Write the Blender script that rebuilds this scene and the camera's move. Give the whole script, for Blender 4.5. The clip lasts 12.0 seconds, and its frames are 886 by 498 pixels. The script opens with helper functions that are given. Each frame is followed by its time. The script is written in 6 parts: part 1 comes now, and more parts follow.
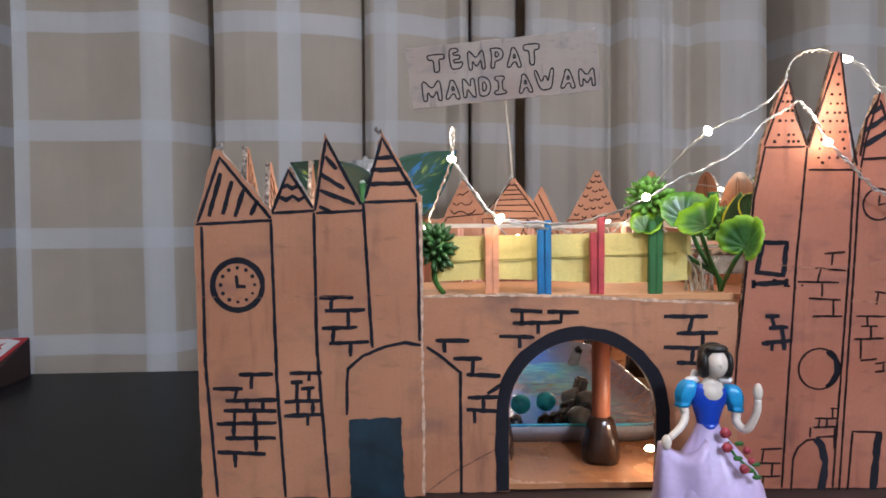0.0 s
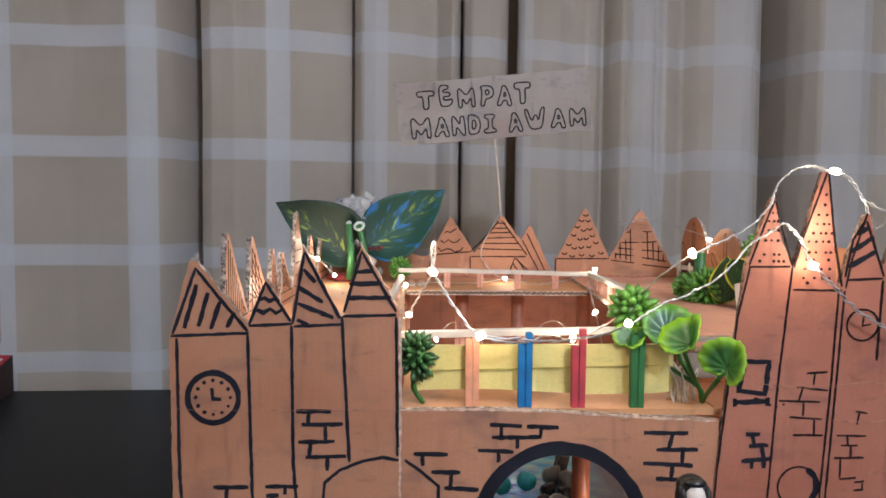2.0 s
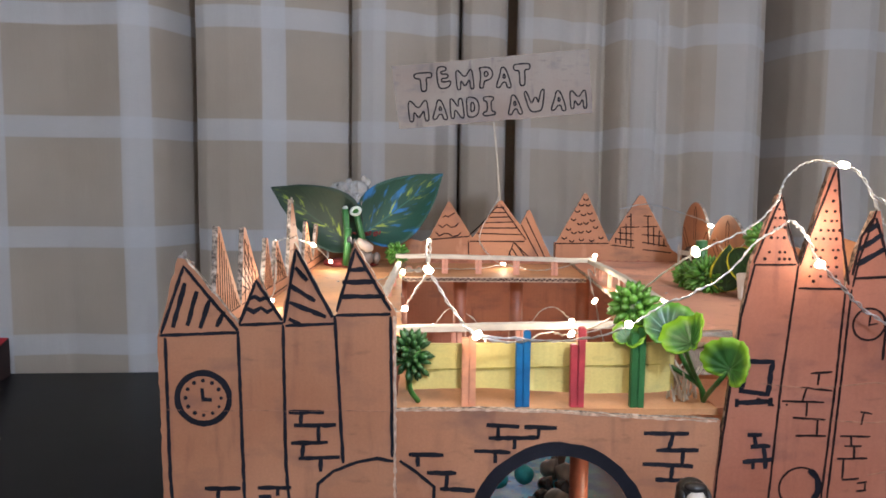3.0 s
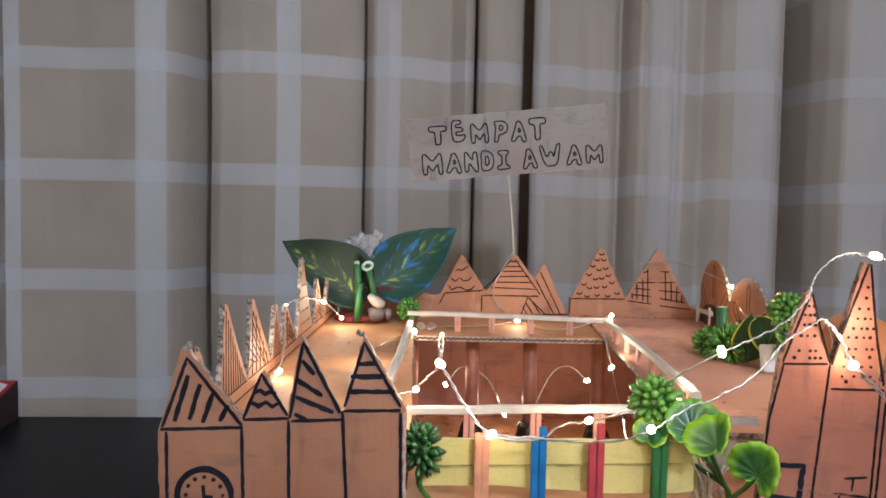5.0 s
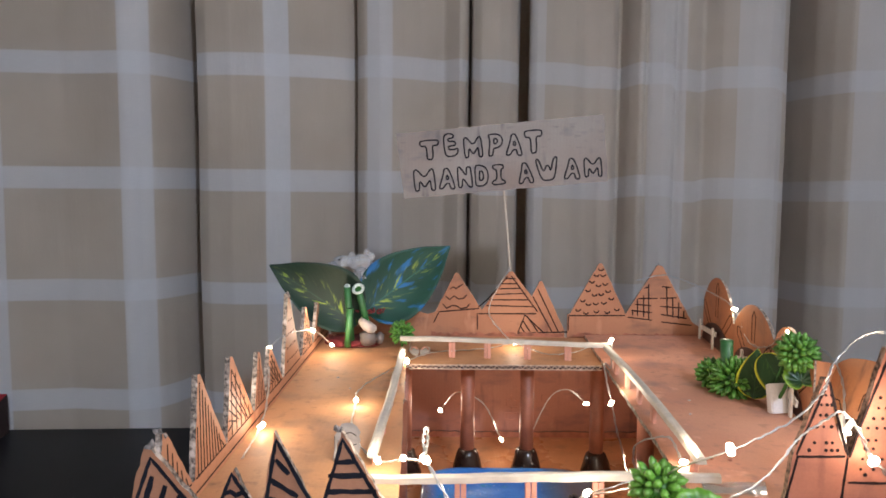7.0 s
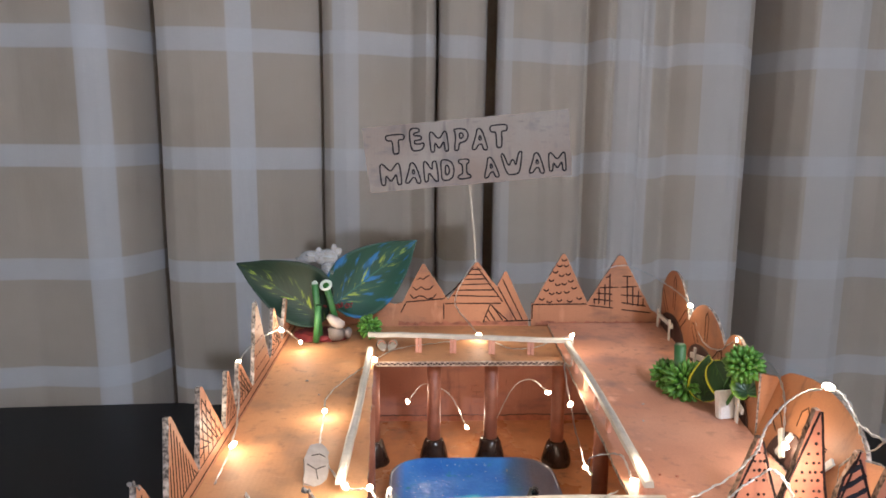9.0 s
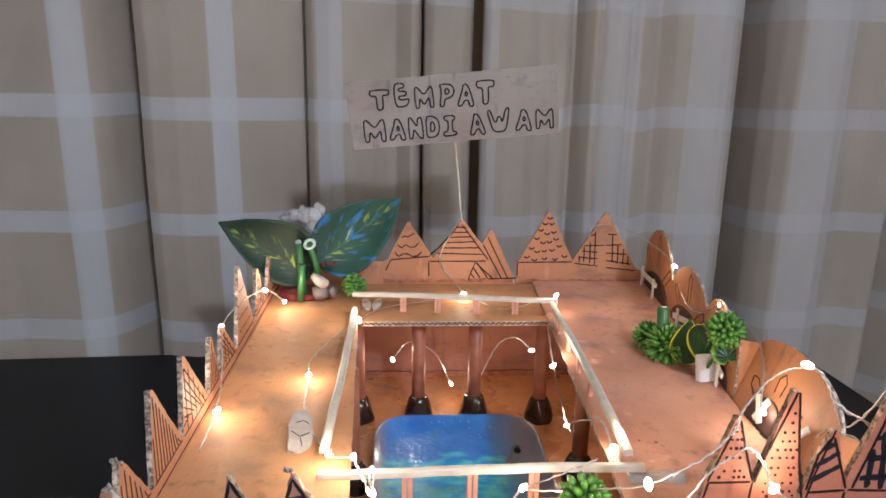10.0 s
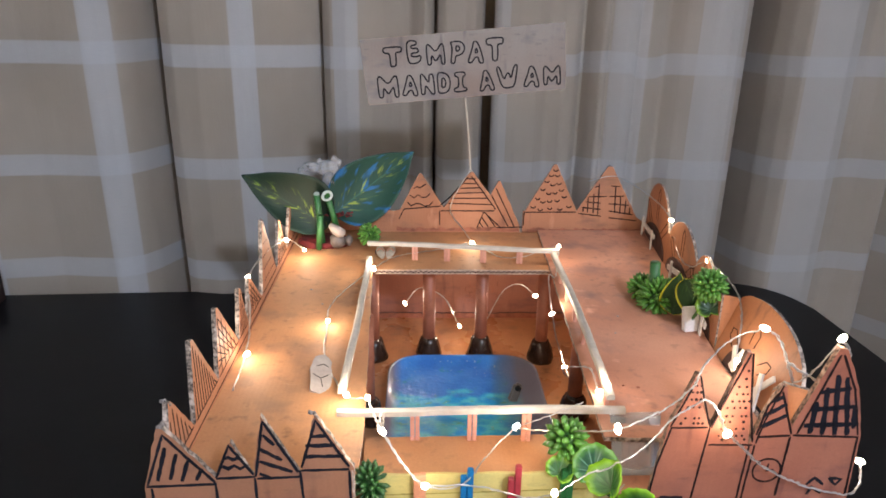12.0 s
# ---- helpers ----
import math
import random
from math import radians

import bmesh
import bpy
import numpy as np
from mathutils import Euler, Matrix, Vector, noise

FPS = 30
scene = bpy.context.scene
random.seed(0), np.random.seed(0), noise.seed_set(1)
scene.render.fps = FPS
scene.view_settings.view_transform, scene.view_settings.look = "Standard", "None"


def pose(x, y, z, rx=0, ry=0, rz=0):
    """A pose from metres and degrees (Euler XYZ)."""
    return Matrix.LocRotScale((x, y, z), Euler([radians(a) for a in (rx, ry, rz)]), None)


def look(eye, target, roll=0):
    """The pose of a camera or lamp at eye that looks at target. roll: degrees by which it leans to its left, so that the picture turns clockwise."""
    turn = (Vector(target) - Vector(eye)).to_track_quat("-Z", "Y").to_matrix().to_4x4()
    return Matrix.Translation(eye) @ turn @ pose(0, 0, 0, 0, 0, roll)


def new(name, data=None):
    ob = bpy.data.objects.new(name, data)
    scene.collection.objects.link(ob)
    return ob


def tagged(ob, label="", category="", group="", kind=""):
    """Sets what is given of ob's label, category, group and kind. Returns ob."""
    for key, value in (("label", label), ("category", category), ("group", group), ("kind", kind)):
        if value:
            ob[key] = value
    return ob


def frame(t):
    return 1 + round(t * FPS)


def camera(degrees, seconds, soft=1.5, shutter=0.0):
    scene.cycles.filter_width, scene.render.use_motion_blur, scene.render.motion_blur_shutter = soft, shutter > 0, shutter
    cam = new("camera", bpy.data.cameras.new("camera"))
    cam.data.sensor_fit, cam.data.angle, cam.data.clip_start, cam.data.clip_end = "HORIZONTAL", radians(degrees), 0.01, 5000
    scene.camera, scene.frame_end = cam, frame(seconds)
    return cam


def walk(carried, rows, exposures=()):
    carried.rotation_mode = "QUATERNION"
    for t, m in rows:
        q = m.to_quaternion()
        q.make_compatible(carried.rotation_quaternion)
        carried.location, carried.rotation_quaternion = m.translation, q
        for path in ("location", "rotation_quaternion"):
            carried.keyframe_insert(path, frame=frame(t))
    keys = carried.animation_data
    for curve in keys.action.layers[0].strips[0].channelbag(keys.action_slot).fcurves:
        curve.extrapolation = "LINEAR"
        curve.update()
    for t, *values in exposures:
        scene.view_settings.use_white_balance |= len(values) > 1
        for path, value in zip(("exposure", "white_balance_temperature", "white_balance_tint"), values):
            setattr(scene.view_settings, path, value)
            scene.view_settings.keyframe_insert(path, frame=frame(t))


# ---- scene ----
cam = camera(64.8, 12.0, soft=1.7)
PATH = [
    (0, (0.0268, -0.4244, 0.2880), (0.0265, 1.5744, 0.2193), -0.49),
    (0.5, (0.0186, -0.4254, 0.3068), (0.0495, 1.5732, 0.2384), -0.76),
    (1, (0.0238, -0.4191, 0.3173), (0.0114, 1.5776, 0.2018), -0.40),
    (1.5, (0.0354, -0.4091, 0.3384), (0.0480, 1.5869, 0.2114), -0.64),
    (2, (0.0337, -0.4140, 0.3675), (0.0570, 1.5823, 0.2484), 0.47),
    (2.5, (0.0268, -0.4175, 0.3720), (0.0319, 1.5775, 0.2313), 0.73),
    (3, (0.0360, -0.4007, 0.3791), (0.0611, 1.5904, 0.1915), 0.51),
    (5, (0.0352, -0.3829, 0.4144), (0.0231, 1.6141, 0.3056), 1.06),
    (5.5, (0.0386, -0.3694, 0.4348), (0.0471, 1.6285, 0.3455), 0.88),
    (6, (0.0391, -0.3617, 0.4509), (0.0788, 1.6352, 0.3466), 0.81),
    (6.5, (0.0342, -0.3540, 0.4605), (0.0452, 1.6417, 0.3306), 0.81),
    (7, (0.0431, -0.3455, 0.4700), (0.0314, 1.6463, 0.2900), 0.36),
    (8.8, (0.0458, -0.3431, 0.5306), (0.1437, 1.6268, 0.1990), 0.39),
    (9, (0.0481, -0.3495, 0.5401), (0.1215, 1.6190, 0.1941), 0.45),
    (9.5, (0.0492, -0.3322, 0.5499), (0.1409, 1.6126, 0.0926), -0.54),
    (10, (0.0510, -0.3386, 0.5589), (0.1617, 1.5933, 0.0534), 0.89),
    (10.5, (0.0452, -0.3500, 0.5652), (0.1188, 1.5633, -0.0126), 0.92),
    (11, (0.0535, -0.3633, 0.5827), (0.0984, 1.5254, -0.0736), 0.74),
    (11.5, (0.0529, -0.3669, 0.5925), (0.1139, 1.5150, -0.0817), 1.09),
    (12, (0.0575, -0.3834, 0.6014), (0.1213, 1.4899, -0.0960), 0.94),
]
walk(cam, [(t, look(eye, target, roll)) for t, eye, target, roll in PATH], [(0.0, 0.19), (1.5, 0.16), (3.0, 0.13), (5.0, 0.04), (6.5, 0.05), (9.0, 0.12), (12.0, 0.15)])

# ---- light: a ceiling lamp behind the camera, and the warm bulbs of the light string ----
LAMP_AT, LAMP_W = (0.85, -1.95, 1.82), 112.0
BULB_W, BULB_GLOW = 0.074, 70.0
WARM = (1.0, 0.83, 0.65)
world = bpy.data.worlds.new("world")
world.use_nodes = True
world.node_tree.nodes["Background"].inputs["Color"].default_value = (0.02, 0.02, 0.022, 1)
world.node_tree.nodes["Background"].inputs["Strength"].default_value = 0.3
scene.world = world
lamp = bpy.data.lights.new("ceiling_lamp_light", "POINT")
lamp.shadow_soft_size, lamp.energy, lamp.color = 0.07, LAMP_W, (0.785, 0.945, 1.26)
lamp_ob = new("ceiling_lamp_light", lamp)
lamp_ob.location = LAMP_AT

# ---- materials ----


def nodes_of(name):
    m = bpy.data.materials.new(name)
    m.use_nodes = True
    return m, m.node_tree.nodes, m.node_tree.links, m.node_tree.nodes["Principled BSDF"]


def mix_rgb(nodes, links, fac, a, b, kind="MIX"):
    n = nodes.new("ShaderNodeMix")
    n.data_type, n.blend_type = "RGBA", kind
    for socket, value in ((n.inputs["Factor"], fac), (n.inputs["A"], a), (n.inputs["B"], b)):
        if isinstance(value, bpy.types.NodeSocket):
            links.new(value, socket)
        elif isinstance(value, tuple):
            socket.default_value = (*value[:3], 1)
        else:
            socket.default_value = value
    return n.outputs["Result"]


def ramp(nodes, links, value, lo, hi):
    n = nodes.new("ShaderNodeMapRange")
    n.inputs["From Min"].default_value, n.inputs["From Max"].default_value = lo, hi
    links.new(value, n.inputs["Value"])
    return n.outputs["Result"]


def noise_of(nodes, links, scale, detail=4.0, stretch=(1, 1, 1), coord="Object"):
    tc, mp, nz = nodes.new("ShaderNodeTexCoord"), nodes.new("ShaderNodeMapping"), nodes.new("ShaderNodeTexNoise")
    mp.inputs["Scale"].default_value = stretch
    nz.inputs["Scale"].default_value, nz.inputs["Detail"].default_value = scale, detail
    links.new(tc.outputs[coord], mp.inputs["Vector"])
    links.new(mp.outputs["Vector"], nz.inputs["Vector"])
    return nz.outputs["Fac"]


def bump_of(nodes, links, bsdf, height, strength, distance=0.0005):
    b = nodes.new("ShaderNodeBump")
    b.inputs["Strength"].default_value, b.inputs["Distance"].default_value = strength, distance
    links.new(height, b.inputs["Height"])
    links.new(b.outputs["Normal"], bsdf.inputs["Normal"])


def plain(name, color, rough=0.6, vary=0.25, coarse=25.0, fine=350.0, bump=0.25, metal=0.0, random_hue=0.0, stretch=(1, 1, 1)):
    """A surface with blotches at one scale and grain at another."""
    m, nodes, links, bsdf = nodes_of(name)
    big, small = noise_of(nodes, links, coarse, 5), noise_of(nodes, links, fine, 3, stretch)
    dark, light = tuple(c * (1 - vary) for c in color), tuple(min(1, c * (1 + vary)) for c in color)
    col = mix_rgb(nodes, links, ramp(nodes, links, big, 0.3, 0.7), dark, light)
    col = mix_rgb(nodes, links, ramp(nodes, links, small, 0.3, 0.7), mix_rgb(nodes, links, 0.12, col, (0, 0, 0)), col)
    if random_hue:
        info = nodes.new("ShaderNodeObjectInfo")
        col = mix_rgb(nodes, links, ramp(nodes, links, info.outputs["Random"], 0, 1), col, mix_rgb(nodes, links, random_hue, col, (0, 0, 0)))
    links.new(col, bsdf.inputs["Base Color"])
    bsdf.inputs["Roughness"].default_value, bsdf.inputs["Metallic"].default_value = rough, metal
    if bump:
        bump_of(nodes, links, bsdf, small, bump)
    return m


def cardboard(name, color, rough=0.62):
    """Painted cardboard: faint flutes under the paper, scuffs and soft stains."""
    m, nodes, links, bsdf = nodes_of(name)
    tc, wave = nodes.new("ShaderNodeTexCoord"), nodes.new("ShaderNodeTexWave")
    wave.inputs["Scale"].default_value, wave.inputs["Distortion"].default_value = 70.0, 0.6
    links.new(tc.outputs["Object"], wave.inputs["Vector"])
    big, mid, fine = noise_of(nodes, links, 11, 6), noise_of(nodes, links, 60, 5, (1, 1, 3)), noise_of(nodes, links, 700, 3)
    col = mix_rgb(nodes, links, ramp(nodes, links, big, 0.3, 0.7), tuple(c * k for c, k in zip(color, (0.88, 0.74, 0.68))), tuple(min(1, c * 1.15) for c in color))
    col = mix_rgb(nodes, links, ramp(nodes, links, mid, 0.62, 0.82), col, tuple(c * 0.62 for c in color))
    col = mix_rgb(nodes, links, ramp(nodes, links, fine, 0.35, 0.7), mix_rgb(nodes, links, 0.1, col, (0, 0, 0)), col)
    smudge = noise_of(nodes, links, 24, 7, (1, 1, 2.2))
    col = mix_rgb(nodes, links, ramp(nodes, links, smudge, 0.54, 0.80), col, tuple(c * k for c, k in zip(color, (0.48, 0.52, 0.68))))
    rub = noise_of(nodes, links, 38, 8, (1, 1, 0.35))
    col = mix_rgb(nodes, links, ramp(nodes, links, rub, 0.66, 0.80), col, tuple(min(1, c * 1.3 + 0.05) for c in color))
    stroke = noise_of(nodes, links, 95, 4, (1, 1, 0.16))
    grime = ramp(nodes, links, stroke, 0.56, 0.78)
    patchy = nodes.new("ShaderNodeMath")
    patchy.operation = "MULTIPLY"
    links.new(grime, patchy.inputs[0])
    links.new(ramp(nodes, links, noise_of(nodes, links, 17, 5), 0.42, 0.62), patchy.inputs[1])
    col = mix_rgb(nodes, links, patchy.outputs[0], col, tuple(c * k for c, k in zip(color, (0.38, 0.36, 0.44))))
    links.new(col, bsdf.inputs["Base Color"])
    gloss = ramp(nodes, links, big, 0.3, 0.7)
    gloss.node.inputs["To Min"].default_value, gloss.node.inputs["To Max"].default_value = rough - 0.16, rough + 0.10
    links.new(gloss, bsdf.inputs["Roughness"])
    both = nodes.new("ShaderNodeMath")
    both.operation = "ADD"
    links.new(wave.outputs["Fac"], both.inputs[0])
    links.new(mid, both.inputs[1])
    bump_of(nodes, links, bsdf, both.outputs[0], 0.08, 0.0005)
    return m


def edge_board(name, color):
    """The cut edge of corrugated board: dark flutes between pale torn liners."""
    m, nodes, links, bsdf = nodes_of(name)
    n, torn = noise_of(nodes, links, 420, 2), noise_of(nodes, links, 150, 4)
    col = mix_rgb(nodes, links, ramp(nodes, links, n, 0.38, 0.60), tuple(c * 0.22 for c in color), color)
    col = mix_rgb(nodes, links, ramp(nodes, links, torn, 0.52, 0.66), col, tuple(min(1, c * 1.5 + 0.08) for c in color))
    links.new(col, bsdf.inputs["Base Color"])
    bsdf.inputs["Roughness"].default_value = 0.85
    bump_of(nodes, links, bsdf, n, 0.9, 0.0014)
    return m


def clear(name, color=(0.95, 0.97, 1.0), rough=0.08, ior=1.45, alpha=1.0):
    m, nodes, links, bsdf = nodes_of(name)
    bsdf.inputs["Base Color"].default_value = (*color, 1)
    bsdf.inputs["Transmission Weight"].default_value = 1.0
    bsdf.inputs["Roughness"].default_value, bsdf.inputs["IOR"].default_value = rough, ior
    bump_of(nodes, links, bsdf, noise_of(nodes, links, 60, 2), 0.1, 0.001)
    return m


def curtain_cloth():
    """Woven beige cloth with off-white bands both ways; UV in metres of cloth."""
    m, nodes, links, bsdf = nodes_of("curtain_cloth")
    uv, sep = nodes.new("ShaderNodeUVMap"), nodes.new("ShaderNodeSeparateXYZ")
    links.new(uv.outputs["UV"], sep.inputs[0])

    def band(axis, period, phase, width):
        add, mod, sub, ab = (nodes.new("ShaderNodeMath") for _ in range(4))
        add.operation, mod.operation, sub.operation, ab.operation = "ADD", "FLOORED_MODULO", "SUBTRACT", "ABSOLUTE"
        links.new(sep.outputs[axis], add.inputs[0])
        add.inputs[1].default_value = phase + period / 2
        links.new(add.outputs[0], mod.inputs[0])
        mod.inputs[1].default_value = period
        links.new(mod.outputs[0], sub.inputs[0])
        sub.inputs[1].default_value = period / 2
        links.new(sub.outputs[0], ab.inputs[0])
        n = nodes.new("ShaderNodeMapRange")
        n.inputs["From Min"].default_value, n.inputs["From Max"].default_value = width / 2 + 0.0015, width / 2 - 0.0015
        links.new(ab.outputs[0], n.inputs["Value"])
        return n.outputs["Result"]

    one, two = band("X", 0.27, 0.0, 0.052), band("Y", 0.2135, 0.159, 0.041)

    # Bands lose contrast to the right: glare haze put into the colour.
    def hazed(value, least):
        fade, less = nodes.new("ShaderNodeMapRange"), nodes.new("ShaderNodeMath")
        links.new(sep.outputs["X"], fade.inputs["Value"])
        for socket, level in zip(("From Min", "From Max", "To Min", "To Max"), (0.35, 0.8, 1.0, least)):
            fade.inputs[socket].default_value = level
        less.operation = "MULTIPLY"
        links.new(value, less.inputs[0])
        links.new(fade.outputs[0], less.inputs[1])
        return less.outputs[0]

    one, two = hazed(one, 0.55), hazed(two, 0.7)
    most, least, top = (nodes.new("ShaderNodeMath") for _ in range(3))
    most.operation, least.operation, top.operation = "MAXIMUM", "MINIMUM", "MULTIPLY_ADD"
    for n in (most, least):
        links.new(one, n.inputs[0])
        links.new(two, n.inputs[1])
    links.new(least.outputs[0], top.inputs[0])
    top.inputs[1].default_value = 0.22
    lower = nodes.new("ShaderNodeMath")
    lower.operation = "MULTIPLY"
    links.new(most.outputs[0], lower.inputs[0])
    lower.inputs[1].default_value = 0.77
    links.new(lower.outputs[0], top.inputs[2])
    thread = noise_of(nodes, links, 900, 2, (1, 1, 0.06), "UV")
    weft = noise_of(nodes, links, 900, 2, (0.06, 1, 1), "UV")
    soft = noise_of(nodes, links, 7, 4)
    beige = mix_rgb(nodes, links, ramp(nodes, links, soft, 0.3, 0.7), (0.535, 0.447, 0.355), (0.605, 0.512, 0.415))
    beige = mix_rgb(nodes, links, ramp(nodes, links, thread, 0.3, 0.7), mix_rgb(nodes, links, 0.24, beige, (0.1, 0.08, 0.06)), beige)
    white = mix_rgb(nodes, links, ramp(nodes, links, weft, 0.3, 0.7), (0.65, 0.645, 0.65), (0.70, 0.695, 0.70))
    links.new(mix_rgb(nodes, links, top.outputs[0], beige, white), bsdf.inputs["Base Color"])
    bsdf.inputs["Roughness"].default_value = 0.9
    bsdf.inputs["Sheen Weight"].default_value = 0.15
    rumple, height = noise_of(nodes, links, 16, 5, (1, 1, 0.22)), nodes.new("ShaderNodeMath")
    height.operation = "MULTIPLY_ADD"
    links.new(rumple, height.inputs[0])
    height.inputs[1].default_value = 6.0
    links.new(soft, height.inputs[2])
    bump_of(nodes, links, bsdf, height.outputs[0], 0.6, 0.0012)
    through_cloth, both = nodes.new("ShaderNodeBsdfTranslucent"), nodes.new("ShaderNodeMixShader")
    through_cloth.inputs["Color"].default_value = (0.55, 0.37, 0.23, 1)
    both.inputs["Fac"].default_value = 0.28
    links.new(bsdf.outputs["BSDF"], both.inputs[1])
    links.new(through_cloth.outputs["BSDF"], both.inputs[2])
    links.new(both.outputs["Shader"], nodes["Material Output"].inputs["Surface"])
    return m


def leaf_mat(name, green, yellow, blue=None, margin=None):
    """A printed cloth leaf: dark green with patches that follow the side veins (UV x across, y along); blue is a
    painted sheen.
    """
    m, nodes, links, bsdf = nodes_of(name)
    uv, sep, ab, vein, vec = (nodes.new(f"ShaderNode{k}") for k in ("UVMap", "SeparateXYZ", "Math", "Math", "CombineXYZ"))
    links.new(uv.outputs["UV"], sep.inputs[0])
    ab.operation, vein.operation = "ABSOLUTE", "MULTIPLY_ADD"
    links.new(sep.outputs["X"], ab.inputs[0])
    links.new(ab.outputs[0], vein.inputs[0])
    vein.inputs[1].default_value = -0.42
    links.new(sep.outputs["Y"], vein.inputs[2])
    links.new(sep.outputs["X"], vec.inputs[0])
    links.new(vein.outputs[0], vec.inputs[1])

    def patches(stretch, lo, hi, shift):
        mp, nz = nodes.new("ShaderNodeMapping"), nodes.new("ShaderNodeTexNoise")
        mp.inputs["Scale"].default_value, mp.inputs["Location"].default_value = stretch, (shift, shift, 0)
        nz.inputs["Scale"].default_value, nz.inputs["Detail"].default_value = 1.0, 3.0
        links.new(vec.outputs[0], mp.inputs["Vector"])
        links.new(mp.outputs["Vector"], nz.inputs["Vector"])
        return ramp(nodes, links, nz.outputs["Fac"], lo, hi)

    def times(a, b):
        n = nodes.new("ShaderNodeMath")
        n.operation = "MULTIPLY"
        links.new(a, n.inputs[0])
        links.new(b, n.inputs[1])
        return n.outputs[0]

    base = mix_rgb(nodes, links, patches((1.0, 6, 1), 0.30, 0.70, 3.0), tuple(c * 0.75 for c in green), green)
    # Blue patches paint a gloss reflection into the leaf colour.
    if blue:
        base = mix_rgb(nodes, links, patches((1.8, 6, 1), 0.56, 0.64, 7.3), base, blue)
    mask = times(patches((2.6, 13, 1), 0.55, 0.66, 1.1), ramp(nodes, links, ab.outputs[0], 0.50, 0.12))
    col = mix_rgb(nodes, links, mask, base, yellow)
    rib = ramp(nodes, links, ab.outputs[0], 0.03, 0.012)
    col = mix_rgb(nodes, links, rib, col, tuple(c * 1.6 for c in green))
    if margin:
        col = mix_rgb(nodes, links, ramp(nodes, links, ab.outputs[0], 0.84, 0.95), col, margin)
    links.new(col, bsdf.inputs["Base Color"])
    bsdf.inputs["Roughness"].default_value, bsdf.inputs["Specular IOR Level"].default_value = 0.5, 0.3
    bump_of(nodes, links, bsdf, patches((0.8, 18, 1), 0.3, 0.7, 2.0), 0.20, 0.0012)
    return m


CARD = cardboard("painted_cardboard", (0.385, 0.174, 0.093))
CARD_RED = cardboard("red_brown_cardboard", (0.365, 0.132, 0.079))
CARD_DECK = cardboard("deck_cardboard", (0.47, 0.236, 0.108), 0.68)
CARD_PINK = cardboard("pinkish_deck_cardboard", (0.56, 0.275, 0.178), 0.66)
CARD_HILL = cardboard("hill_cardboard", (0.41, 0.178, 0.080))
CARD_DARK = cardboard("dark_brown_paint", (0.055, 0.022, 0.016))
CARD_FLOOR = cardboard("inner_floor_cardboard", (0.40, 0.185, 0.085), 0.32)
CARD_SIGN = cardboard("bare_sign_cardboard", (0.265, 0.236, 0.212))
CARD_INNER = cardboard("inner_cardboard", (0.33, 0.135, 0.090))
PAINT_RED = plain("red_brown_smear", (0.30, 0.10, 0.055), 0.6, 0.4, 90, 300, 0.4)
CUT = edge_board("corrugated_edge", (0.33, 0.26, 0.21))
CUT_RED = edge_board("brown_corrugated_edge", (0.20, 0.115, 0.080))
CREASE = plain("crease_in_cardboard", (0.33, 0.145, 0.085), 0.7, 0.4, 200, 500, 0.2)
CREASE_SHADE = plain("crease_shade_on_cardboard", (0.17, 0.075, 0.045), 0.7, 0.5, 150, 500, 0.2)
TORN_GREY = plain("torn_grey_paper", (0.24, 0.205, 0.185), 0.8, 0.4, 300, 700, 0.5)
GLUE_EDGE = plain("torn_paper_edge", (0.52, 0.36, 0.27), 0.8, 0.35, 300, 700, 0.6)
INK = plain("black_marker", (0.012, 0.012, 0.018), 0.5, 0.3, bump=0.0)
INK_BROWN = plain("brown_marker", (0.016, 0.007, 0.007), 0.6, 0.3, bump=0.0)
for dry in (INK, INK_BROWN):
    dry.node_tree.nodes["Principled BSDF"].inputs["Specular IOR Level"].default_value = 0.15
    dry.node_tree.nodes["Principled BSDF"].inputs["Roughness"].default_value = 0.75
INK_BLUE = plain("blue_black_marker", (0.006, 0.019, 0.030), 0.42, 0.75, 45, 160, 0.1, stretch=(1, 1, 0.15))
CLOTH = curtain_cloth()
BLACK_TABLE = plain("black_lacquer", (0.0060, 0.0056, 0.0062), 0.42, 0.3, 6, 90, 0.05)
BLACK_TABLE.node_tree.nodes["Principled BSDF"].inputs["Specular IOR Level"].default_value = 0.24
PAINT = plain("room_paint", (0.74, 0.675, 0.585), 0.9, 0.06, 3, 120, 0.1)
FLOOR_TILE = plain("floor_tile", (0.16, 0.13, 0.11), 0.4, 0.15, 4, 90, 0.05)
WOOD_WHITE = plain("pale_wood", (0.56, 0.50, 0.42), 0.6, 0.12, 90, 500, 0.3, stretch=(0.1, 1, 1))
STICK_WHITE = plain("white_painted_stick", (0.66, 0.62, 0.57), 0.6, 0.15, 120, 500, 0.3)
WOOD_PINK = plain("pink_wood", (0.62, 0.30, 0.22), 0.6, 0.15, 90, 500, 0.3)
STICK_MATS = [plain(f"{n}_stick", c, 0.55, 0.2, 80, 500, 0.3) for n, c in (("orange", (0.58, 0.25, 0.14)), ("blue", (0.0, 0.12, 0.31)), ("red", (0.38, 0.035, 0.05)), ("green", (0.015, 0.11, 0.025)))]
OLIVE = plain("olive_crease", (0.34, 0.28, 0.06), 0.7, 0.4, 200)
YELLOW = cardboard("yellow_card", (0.60, 0.53, 0.19))
COLUMN = plain("copper_brown_straw", (0.30, 0.095, 0.05), 0.5, 0.2, 70, 400, 0.1)
CLAY = plain("dark_brown_clay", (0.028, 0.014, 0.010), 0.22, 0.4, 60, 250, 0.4)
